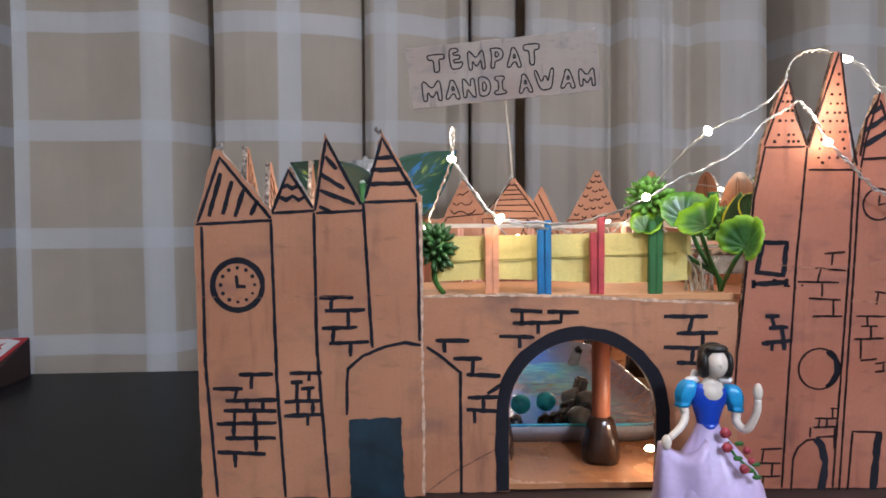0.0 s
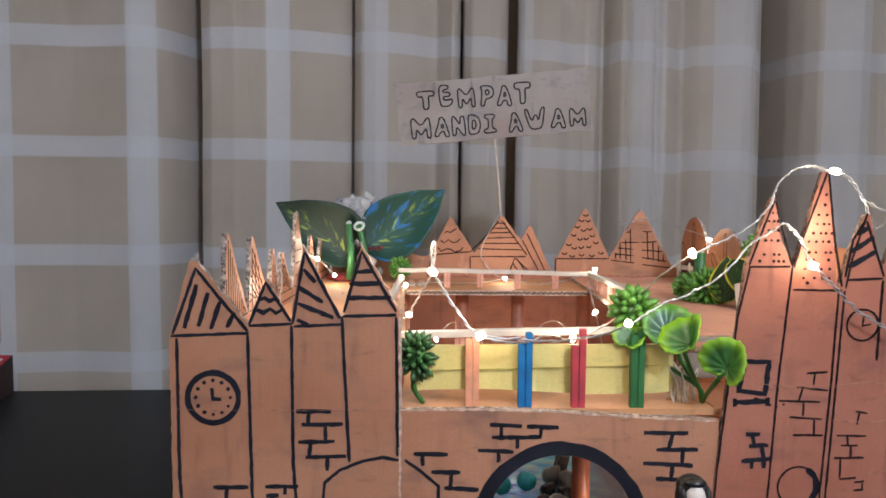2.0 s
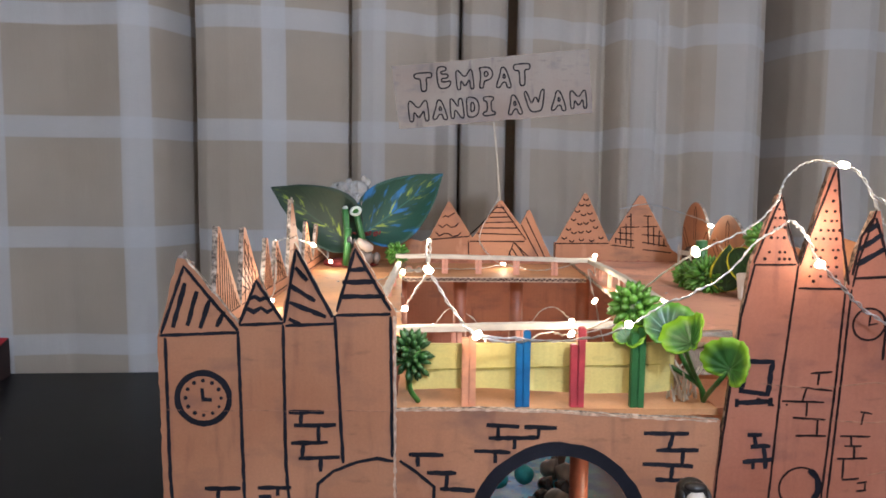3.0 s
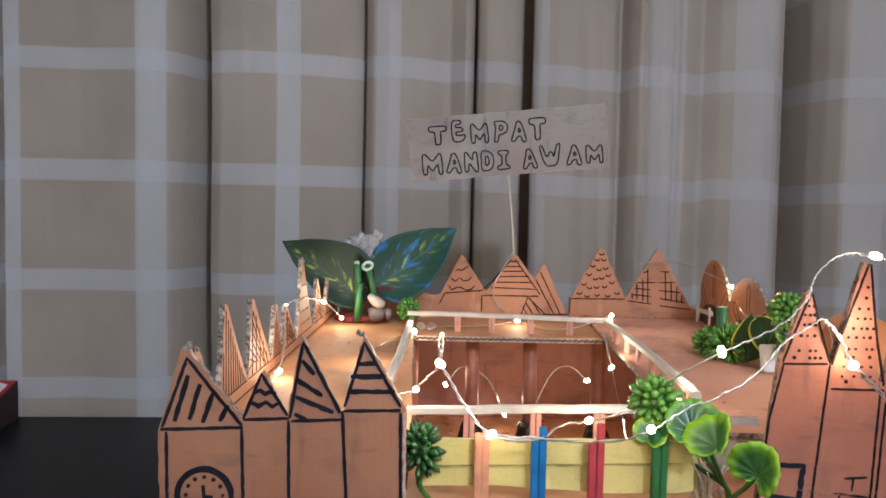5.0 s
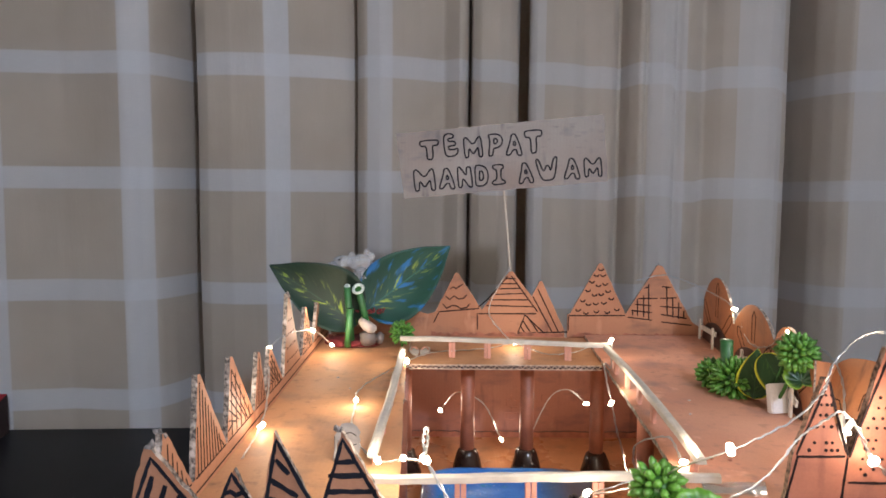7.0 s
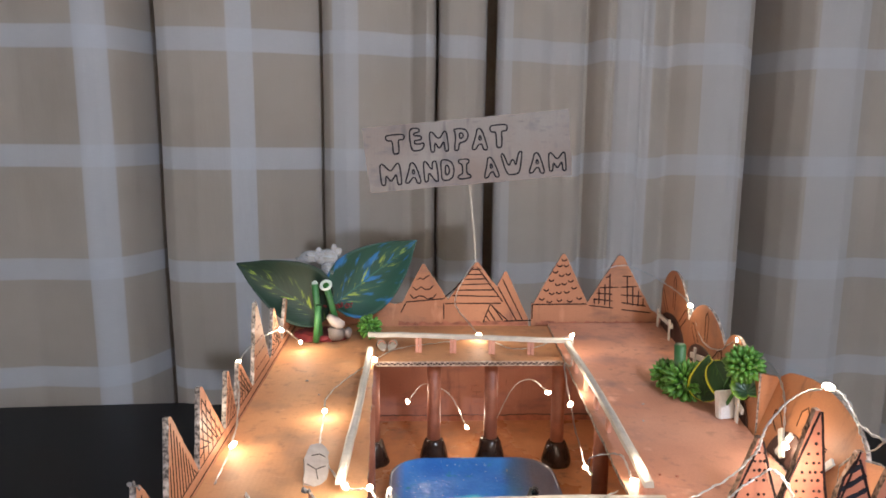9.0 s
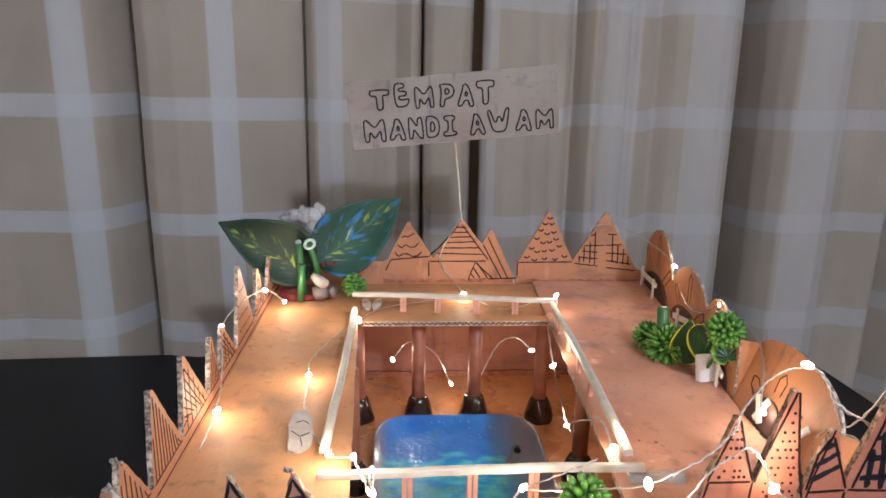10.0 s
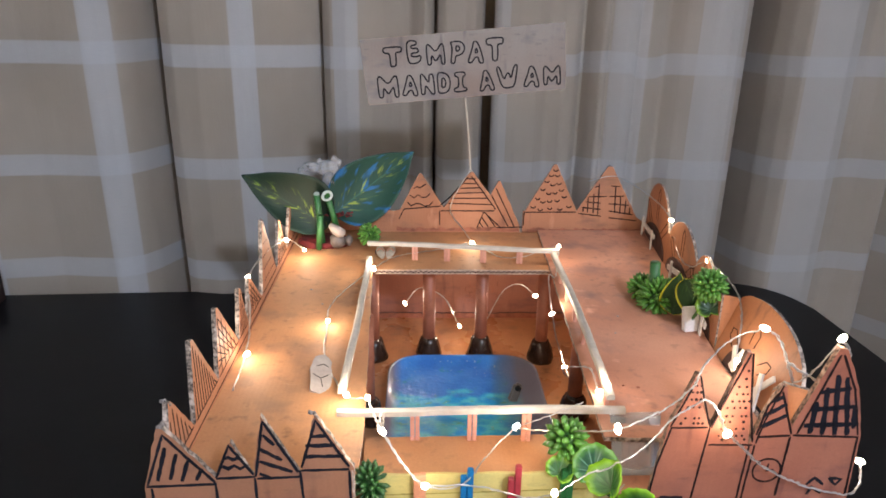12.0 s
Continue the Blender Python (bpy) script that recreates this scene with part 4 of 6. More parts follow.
def back_panels():
    m = upright(0, 0.596, 0)
    left = [(-0.115, BASE), (0.2045, BASE), (0.2045, 0.273), (0.1725, 0.342), (0.1690, 0.342), (0.1590, 0.3205), (0.1320, 0.3555), (0.1280, 0.3545), (0.0910, 0.3020), (0.0575, 0.3530), (0.0545, 0.3525), (0.0270, 0.2980), (0.017, 0.296), (0.0, 0.300), (-0.03, 0.297), (-0.115, 0.297)]
    bm = bmesh.new()
    prism(bm, rough_edge(left, 0.005, 0.0004, 11), 0.004, m)
    p = part("back_panel", bm, [CARD, CUT], castle, "cardboard back wall with a row of pointed roofs")
    ink("wave_drawing", BACK_WAVES, 0.0017, m, INK_BROWN, p)
    ink("roof_outline", BACK_FRAME, 0.0017, m, INK_BROWN, p)
    ink("stripe_drawing", BACK_STRIPES, 0.0017, m, INK_BROWN, p)
    ink("diagonal_drawing", BACK_DIAGONALS, 0.0017, m, INK_BROWN, p)
    n = upright(0, 0.600, 0)
    right = [(0.2085, BASE), (0.3950, BASE), (0.3950, 0.275), (0.3785, 0.287), (0.3360, 0.3635), (0.3290, 0.3640), (0.2880, 0.2965), (0.2540, 0.3665), (0.2500, 0.3665), (0.2120, 0.2960), (0.2085, 0.296)]
    bm = bmesh.new()
    prism(bm, rough_edge(right, 0.005, 0.0004, 12), 0.004, n)
    p = part("back_panel", bm, [CARD, CUT], castle, "cardboard back wall with two pointed roofs")
    ink("roof_outline", BACK_GRID_FRAME, 0.0017, n, INK_BROWN, p)
    ink("grid_drawing", BACK_GRID, 0.0017, n, INK_BROWN, p)
    scales = [(253, 358), (247, 350), (256, 350), (241, 341), (250, 336), (259, 338), (236, 329), (245, 323), (254, 324), (263, 328), (229, 315), (237, 310), (247, 311), (258, 312), (268, 318), (223, 302), (234, 298), (248, 300), (263, 299), (276, 303)]
    ink("scallop_drawing", [ring(u, v + 2, 3.5, 190, 350, 8) for u, v in scales], 0.0019, n, INK_BROWN, p)
    inner = upright(0, 0.5950, 0)
    bm = bmesh.new()
    prism(bm, [(-0.113, BASE + 0.001), (0.387, BASE + 0.001), (0.387, 0.262), (-0.113, 0.262)], 0.0008, upright(0, 0.5952, 0))
    part("inner_back_wall", bm, [CARD_INNER, CARD_INNER], castle, "dull red-brown wall inside")
    bm = bmesh.new()
    prism(bm, rough_edge([(-0.112, BASE + 0.003), (0.386, BASE + 0.003), (0.386, BASE + 0.0120), (-0.112, BASE + 0.0120)], 0.006, 0.0010, 23), 0.003, upright(0, 0.5915, 0))
    part("skirting_strip", bm, [PAINT_RED, CARD_DARK], castle, "ragged dark brown strip along the wall foot")
    for x0, x1, seed in ((0.022, 0.203, 3), (0.215, 0.385, 4)):
        rnd, smear = random.Random(seed), bmesh.new()
        low = [(x0 + (x1 - x0) * i / 40, 0.2660 + rnd.uniform(-0.0004, 0.0004)) for i in range(41)]
        high = [(x1 - (x1 - x0) * i / 40, 0.2695 + rnd.uniform(-0.0014, 0.0024)) for i in range(41)]
        prism(smear, low + high, 0.0006, upright(0, 0.5952, 0))
        part("paint_smear", smear, [PAINT_RED, PAINT_RED], p, "ragged red-brown paint along the joint")
    rows = []
    for k, z in enumerate((149, 158, 167, 176)):
        rows += [[(126, z), (168, z)]] + [[(126 + 14 * i + 7 * (k % 2), z), (126 + 14 * i + 7 * (k % 2), z + 10)] for i in range(4)]
    ink("brick_drawing", rows, 0.0010, inner, PAINT_RED, p)


def left_side():
    m = pose(-0.1175, 0, 0, 90, 0, 90)
    tips = [(0.030, 0.040, 0.329, 0.082), (0.086, 0.097, 0.3475, 0.150), (0.152, 0.165, 0.3425, 0.222), (0.226, 0.240, 0.328, 0.262), (0.264, 0.280, 0.322, 0.325), (0.332, 0.354, 0.3605, 0.408), (0.418, 0.440, 0.332, 0.478), (0.485, 0.515, 0.325, 0.57)]
    outline, low = [(0.004, BASE), (0.592, BASE), (0.592, 0.30)], 0.281
    outline += [q for start, tip, high, end in tips[::-1] for q in ((end, low), (tip + 0.003, high - 0.001), (tip - 0.002, high), (start, low))] + [(0.012, low - 0.002), (0.004, low)]
    bm = bmesh.new()
    prism(bm, rough_edge(outline, 0.005, 0.0005, 21), 0.004, m)
    p = part("left_side_panel", bm, [CARD, CUT], castle, "cardboard side wall with pointed roofs")
    for n, (start, tip, high, end) in enumerate(tips):
        lines = [[(start * 1000 + 2, low * 1000), (end * 1000 - 2, low * 1000)]]

        def roof(y):
            return low + (high - low) * ((y - start) / (tip - start) if y < tip else (end - y) / (end - tip))

        wide, tall = end - start, high - low
        if n in (0, 1, 3, 7):
            count = 11 if n == 1 else 7
            for i in range(1, count):
                y = start + wide * i / count
                top = low + (roof(y) - low) * 0.93
                lines.append([(y * 1000, low * 1000 + 1), ((y + (tip - y) * 0.12) * 1000, top * 1000)])
        if n in (2, 4, 6):
            for i in range(1, 6):
                y = start + wide * i / 6
                lines.append([(y * 1000, low * 1000 + 1), ((y + (tip - y) * 0.10) * 1000, (low + (roof(y) - low) * 0.92) * 1000)])
            for i in range(1, 8):
                k = i / 8
                far = start + wide * 0.10 + wide * 0.86 * k
                lines.append([((start + wide * 0.04) * 1000, (low + tall * k * 0.98) * 1000) if k < 0.2 else ((start + (tip - start) * k + 0.001) * 1000, (low + tall * k * 0.96) * 1000), (far * 1000, (low + (roof(far) - low) * (0.15 if k < 0.7 else 0.0)) * 1000 + 1)])
        if n == 5:
            dots("dot", [((start + wide * (0.18 + 0.64 * i / 7)) * 1000, low * 1000 + tall * 1000 * (0.14 + 0.17 * r)) for r in range(4) for i in range(8) if roof(start + wide * (0.18 + 0.64 * i / 7)) > low + tall * (0.22 + 0.17 * r)], 0.0010, m, INK_BROWN, p)
        ink("roof_drawing", lines, 0.0011, m, INK_BROWN, p)
    ink("base_line", [[(12, 271.5), (585, 272)]], 0.0012, m, INK_BROWN, p)


def along(a, b):
    """Board axes for a board standing on the line from a to b, facing the deck."""
    a, b = Vector(a), Vector(b)
    way = (b - a).normalized()
    return Matrix(((way.x, 0, -way.y, a.x), (way.y, 0, way.x, a.y), (0, 1, 0, 0), (0, 0, 0, 1))), (b - a).length


def rays(c, foot, inner, outer, n=3):
    """Hill doodles: narrow pentagon windows fanned round a dark arch (millimetres)."""
    out = []
    for i in range(n):
        a = radians(142 - 104 * i / max(1, n - 1))
        way, side = Vector((math.cos(a), math.sin(a))), Vector((-math.sin(a), math.cos(a)))
        at = Vector((c, foot))
        out.append([tuple((at + way * r + side * s) * 1000) for r, s in ((inner, -0.0045), (outer - 0.006, -0.0055), (outer, 0.0), (outer - 0.006, 0.0055), (inner, 0.0045))])
    return out


def half_disc(c, foot, rx, rz, n=18):
    return [(c + rx * math.cos(math.pi * i / n), foot + rz * math.sin(math.pi * i / n)) for i in range(n + 1)]


def right_side():
    """The hills along the right side, cut as round humps, with a dark strip and pale fences before them."""
    m, long = along((0.3520, 0.231), (0.3905, 0.590))
    humps = [(0.000, 0.050, 0.326), (0.061, 0.052, 0.342), (0.156, 0.086, 0.346), (0.296, 0.083, 0.357)]

    def top(s):
        return max([0.288] + [0.258 + (h - 0.258) * math.sqrt(max(0, 1 - ((s - c) / w) ** 2)) for c, w, h in humps])

    outline = [(0.0, BASE), (long, BASE)] + [(long * (1 - i / 110), top(long * (1 - i / 110))) for i in range(111)]
    bm = bmesh.new()
    prism(bm, outline, 0.003, m)
    p = part("right_side_panel", bm, [CARD_HILL, CUT], castle, "brown cardboard hills")
    for c, w, h in humps[1:]:
        for s in rays(c, 0.270, 0.037, h - 0.270 - 0.006):
            ink("window_drawing", [s], 0.0010, m, INK_BROWN, p)
        bm = bmesh.new()
        prism(bm, half_disc(c, 0.2665, min(w * 0.86, 0.062), 0.032), 0.0012, m @ Matrix.Translation((0, 0, 0.0014)))
        part("dark_arch", bm, [CARD_DARK, CARD_DARK], p, "dark brown painted arch")
    for s, half, tilt, posts in ((0.038, 0.022, 11, (-0.013,)), (0.160, 0.028, -12, (0.006,)), (0.315, 0.040, -3, (-0.033, 0.030))):
        q = m @ Matrix.Translation((s, 0.002, 0.006))
        fence = bmesh.new()
        box(fence, (-half, -0.0030, -0.001), (half, 0.0030, 0.001), m=q @ Matrix.Translation((0, 0.2850, 0)) @ pose(0, 0, 0, 0, 0, tilt))
        for u in posts:
            box(fence, (u - 0.0028, 0.2670, 0.001), (u + 0.0028, 0.2940, 0.0028), m=q)
        part("stick_fence", fence, STICK_WHITE, castle, "small fence of white painted sticks")
    bm = bmesh.new()
    end, wide = along((0.3540, 0.2335), (0.3790, 0.2315))
    prism(bm, [(0, BASE), (wide, BASE), (wide, 0.318), (wide * 0.5, 0.324), (0, 0.326)], 0.003, end)
    part("right_side_panel", bm, [CARD_HILL, CARD_HILL], castle, "brown cardboard end piece beside the hill")
    bm = bmesh.new()
    low, long = along((0.3370, 0.020), (0.3505, 0.229))
    prism(bm, [(0, BASE), (long, BASE), (long, 0.2655), (0, 0.2655)], 0.004, low)
    part("right_side_panel", bm, [CARD_HILL, CUT], castle, "low brown cardboard wall")
    m = Matrix.Translation((0, 0, 0.266)) @ along((0.3505, 0.090), (0.3505, 0.229))[0] @ pose(0, 0, 0, -18.8, 0, 0)
    bm = bmesh.new()
    brow = [(0.139, 0.0), (0.1385, 0.062), (0.134, 0.0655), (0.127, 0.0695)]
    brow += [(0.090 + 0.037 * (1 - i / 8), 0.0695 + 0.0055 * math.sin(math.pi / 2 * i / 8)) for i in range(1, 9)]
    brow += [(0.090 - 0.087 * math.sin(math.pi / 2 * i / 16), 0.030 + 0.045 * math.cos(math.pi / 2 * i / 16)) for i in range(1, 17)]
    prism(bm, [(0.003, 0.0)] + brow[::-1], 0.004, m)
    p = part("hill_panel", bm, [CARD_HILL, CUT], castle, "round orange-brown hill with a dark doorway, leaning outward")
    for s in rays(0.088, 0.004, 0.030, 0.049, 3):
        ink("window_drawing", [s], 0.0010, m, INK_BROWN, p)
    bm = bmesh.new()
    prism(bm, half_disc(0.088, 0.001, 0.025, 0.027), 0.0012, m @ Matrix.Translation((0, 0, 0.0024)))
    part("dark_doorway", bm, [CARD_DARK, CARD_DARK], p, "dark painted doorway")
    for u, v, tilt, half in ((0.092, 0.0165, 22, 0.0115), (0.092, 0.0165, -40, 0.0125), (0.0430, 0.0165, 34, 0.0180), (0.0400, 0.0105, -22, 0.0180)):
        bm = bmesh.new()
        box(bm, (-0.0026, -half, 0.002), (0.0026, half, 0.004), m=m @ Matrix.Translation((u, v, 0.001 if tilt > 0 else 0.0035)) @ pose(0, 0, 0, 0, 0, tilt))
        part("cross_stick", bm, STICK_WHITE, p, "white painted stick")
    m, long = along((0.3570, 0.040), (0.3190, 0.058))
    bm = bmesh.new()
    prism(bm, [(0, 0.266), (long, 0.266), (long, 0.326), (long * 0.85, 0.334), (long * 0.45, 0.332), (long * 0.15, 0.322), (0, 0.306)], 0.004, m)
    part("hill_panel", bm, [CARD_HILL, CUT], castle, "small brown flat-topped hill")


back_panels()
left_side()
right_side()


def sheet(name, corners, z, thick, mats, label=""):
    bm = bmesh.new()
    prism(bm, rough_edge(corners, 0.012, 0.0006, int(z * 1e4)), thick, Matrix.Translation((0, 0, z)))
    return part(name, bm, mats, castle, label)


sheet("deck", [(-0.1173, 0.006), (0.0125, 0.012), (0.0125, 0.10), (-0.003, 0.43), (-0.004, 0.592), (-0.1173, 0.592)], DECK, 0.004, [CARD_DECK, CUT], "left deck board")
sheet("deck", [(0.2045, 0.082), (0.3370, 0.075), (0.3495, 0.229), (0.3925, 0.592), (0.2310, 0.592), (0.2225, 0.435)], DECK + 0.001, 0.004, [CARD_PINK, CUT], "pinkish right deck board")
sheet("deck", [(-0.0035, 0.445), (0.2225, 0.445), (0.2300, 0.592), (-0.0035, 0.592)], DECK - 0.003, 0.004, [CARD_DECK, CUT], "back deck board")
sheet("deck", [(0.0130, 0.0105), (0.2100, 0.0125), (0.2060, 0.122), (0.0115, 0.118)], 0.2435, 0.004, [CARD_DECK, CARD_DECK], "front deck board")
sheet("deck", [(0.2110, 0.016), (0.3320, 0.020), (0.3330, 0.078), (0.2100, 0.080)], 0.2430, 0.004, [CARD_PINK, CARD_PINK], "low front deck board")
sheet("inner_floor", [(-0.1135, 0.0065), (0.3330, 0.0130), (0.3880, 0.592), (-0.1135, 0.592)], BASE + 0.004, 0.0035, [CARD_FLOOR, CARD_FLOOR])


def fluted_edge(a, b, low, high, label):
    """The open flutes of a cut board edge: a dark strip as the shade in them, a pale wavy ply before it, between two
    liners.
    """
    a, b = Vector(a), Vector(b)
    way, long = (b - a).normalized(), (b - a).length
    out = Vector((way.y, -way.x, 0))
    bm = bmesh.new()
    # Solid strip, coloured dark to stand for shade inside the flutes.
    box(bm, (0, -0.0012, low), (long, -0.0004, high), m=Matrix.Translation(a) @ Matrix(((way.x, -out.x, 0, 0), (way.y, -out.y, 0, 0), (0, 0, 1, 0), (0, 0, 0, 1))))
    hollow = part("flute_shade_strip", bm, CARD_DARK, castle, label)
    bm, mid, half, n = bmesh.new(), (low + high) / 2, (high - low) / 2, int(long / 0.0012)
    rows = []
    for i in range(n + 1):
        q = a + way * (long * i / n)
        z = mid + (half - 0.0006) * math.sin(i * math.pi * 2 / 5.5)
        rows.append([bm.verts.new((q.x + out.x * d, q.y + out.y * d, z + h)) for d, h in ((0.0009, 0.00045), (0.0026, 0.00045), (0.0026, -0.00045), (0.0009, -0.00045))])
    for r, t in zip(rows, rows[1:]):
        for k in range(4):
            bm.faces.new((r[k], r[(k + 1) % 4], t[(k + 1) % 4], t[k]))
    part("wavy_ply", bm, GLUE_EDGE, hollow, "pale wavy ply")
    for z in (low, high):
        bm = bmesh.new()
        box(bm, (0, -0.0024, z - 0.0005), (long, -0.0003, z + 0.0005), m=Matrix.Translation(a) @ Matrix(((way.x, -out.x, 0, 0), (way.y, -out.y, 0, 0), (0, 0, 1, 0), (0, 0, 0, 1))))
        part("liner", bm, GLUE_EDGE, hollow)


fluted_edge((0.0, 0.4442, 0), (0.2220, 0.4442, 0), 0.2602, 0.2648, "dark strip for the shade in the cut edge's flutes")


def rail(a, b, posts, foot):
    """A pale wooden handrail on pairs of pink sticks."""
    a, b = Vector(a), Vector(b)
    way = (b - a).normalized()
    m = Matrix.Translation(a) @ way.to_track_quat("X", "Z").to_matrix().to_4x4()
    bm, rnd = bmesh.new(), random.Random(int(a.y * 1000))
    long = (b - a).length
    rows = []
    for i in range(15):
        j = [rnd.uniform(-0.0004, 0.0004) + 0.0009 * math.sin(i * 0.33 + a.y * 40) for _ in range(2)]
        rows.append([bm.verts.new(m @ Vector((long * i / 14, y + j[0], z + j[1]))) for y, z in ((-0.0036, -0.0022), (-0.0032, 0.0020), (-0.0016, 0.0030), (0.0016, 0.0030), (0.0032, 0.0020), (0.0036, -0.0022))])
    for r, s in zip(rows, rows[1:]):
        for k in range(6):
            bm.faces.new((r[k], r[(k + 1) % 6], s[(k + 1) % 6], s[k]))
    bm.faces.new(rows[0])
    bm.faces.new(rows[-1][::-1])
    p = part("handrail", bm, WOOD_WHITE, castle, "pale wooden handrail on pink posts")
    for k in posts:
        q = a.lerp(b, k)
        bm = bmesh.new()
        for off in (-0.0021, 0.0021):
            c = q + way * off
            box(bm, (c.x - 0.0018, c.y - 0.0018, foot), (c.x + 0.0018, c.y + 0.0018, q.z - 0.0020), 0.0004)
        part("post", bm, WOOD_PINK, p)


rail((-0.0125, 0.484, 0.2855), (0.2365, 0.462, 0.2855), (0.25, 0.42, 0.61, 0.80), DECK - 0.003)
rail((-0.0060, 0.442, 0.2825), (-0.0085, 0.128, 0.2825), (0.10, 0.30, 0.52, 0.74, 0.94), DECK)
rail((-0.0115, 0.1165, 0.2705), (0.2285, 0.1115, 0.2745), (0.27, 0.47, 0.66), 0.2435)
rail((0.2285, 0.448, 0.2865), (0.2165, 0.112, 0.2865), (0.16, 0.32, 0.47, 0.62, 0.95), DECK + 0.001)


def pillar(x, y, top, r):
    bm = bmesh.new()
    lathe(bm, [(r, BASE + 0.02), (r * 0.98, (BASE + top) / 2), (r, top)], Matrix.Translation((x, y, 0)), 16)
    p = part("pillar", bm, COLUMN, castle, "round copper-brown pillar in a dark clay foot", True)
    bm = bmesh.new()
    z = BASE + 0.004
    lathe(bm, [(r * 2.0, z), (r * 2.15, z + 0.003), (r * 2.05, z + 0.010), (r * 1.8, z + 0.018), (r * 1.55, z + 0.025), (r * 1.35, z + 0.029), (r * 1.0, z + 0.031)], Matrix.Translation((x, y, 0)), 26)
    for v in bm.verts:
        q = v.co - Vector((x, y, z))
        k = 1 + 0.16 * noise.noise(v.co * 90 + Vector((x * 50, 0, 0)))
        v.co = Vector((x + q.x * k, y + q.y * k, v.co.z))
    part("clay_foot", bm, CLAY, p, "dark clay foot", True)


for x, y in ((-0.006, 0.466), (0.069, 0.470), (0.140, 0.472), (0.222, 0.462), (0.2400, 0.325), (-0.003, 0.318)):
    pillar(x, y, DECK - 0.007, 0.0085)
pillar(0.1345, 0.052, 0.2395, 0.0064)
pillar(0.0620, 0.060, 0.2395, 0.0064)


def front_sticks():
    for mat, name, ends in zip(STICK_MATS, ("orange", "blue", "red", "green"), (((0.0554, 0.286), (0.0597, 0.287)), ((0.0883, 0.2845), (0.0926, 0.2905)), ((0.1216, 0.2825), (0.1259, 0.2930)), ((0.1583, 0.2895), (0.1626, 0.2930)))):
        for x, top in ends:
            bm = bmesh.new()
            box(bm, (-0.0021, -0.0024, 0.0), (0.0021, 0.0024, top - 0.2432), 0.0005, m=pose(x, 0.0155, 0.2432, 0, (top - 0.287) * 60, 0))
            part("stick", bm, mat, castle, f"short {name} stick")
    rows, bm = [], bmesh.new()
    line = [(0.019 + 0.156 * i / 30, 0.0215 + 0.0006 * math.sin(i * 0.8)) for i in range(31)] + [(0.1835, 0.0235), (0.1880, 0.0290), (0.1895, 0.0370)]
    for i, (x, y) in enumerate(line):
        z0, z1 = 0.2515 + 0.0015 * math.sin(i * 0.2), 0.2805 + 0.0018 * i / 30
        rows.append([bm.verts.new(p) for p in ((x, y, z0), (x, y, z1), (x, y + 0.0024, z1), (x, y + 0.0024, z0))])
    for r, s in zip(rows, rows[1:]):
        for k in range(4):
            bm.faces.new((r[k], r[(k + 1) % 4], s[(k + 1) % 4], s[k]))
    bm.faces.new(rows[0])
    bm.faces.new(rows[-1][::-1])
    band = part("yellow_band", bm, [YELLOW, CUT], castle, "yellow painted card strip")
    ink("crease", [[(21, 264.5), (95, 266.5), (176, 269)]], 0.0007, upright(0, 0.0206, 0), OLIVE, band)


front_sticks()
for n, (x, y, z) in enumerate(((-0.1105, 0.0015, 0.3365), (-0.1195, 0.040, 0.3300), (0.3325, 0.602, 0.3640), (-0.0105, 0.002, 0.3460), (0.0140, 0.002, 0.3050), (-0.1195, 0.354, 0.3600))):
    bm, rnd = bmesh.new(), random.Random(n)
    for k in range(6 if n < 3 else 3):
        r = rnd.uniform(0.0009, 0.0019)
        ball(bm, (x + rnd.uniform(-0.0028, 0.0028), y + rnd.uniform(-0.001, 0.001), z - 0.001 + rnd.uniform(-0.0025, 0.0020)), (r, 0.0012, r * 1.3), 0, 1, 0.6, n * 7 + k)
    part("torn_scrap", bm, TORN_GREY, castle, "grey scraps of torn paper and glue")

# ---- the sign ----


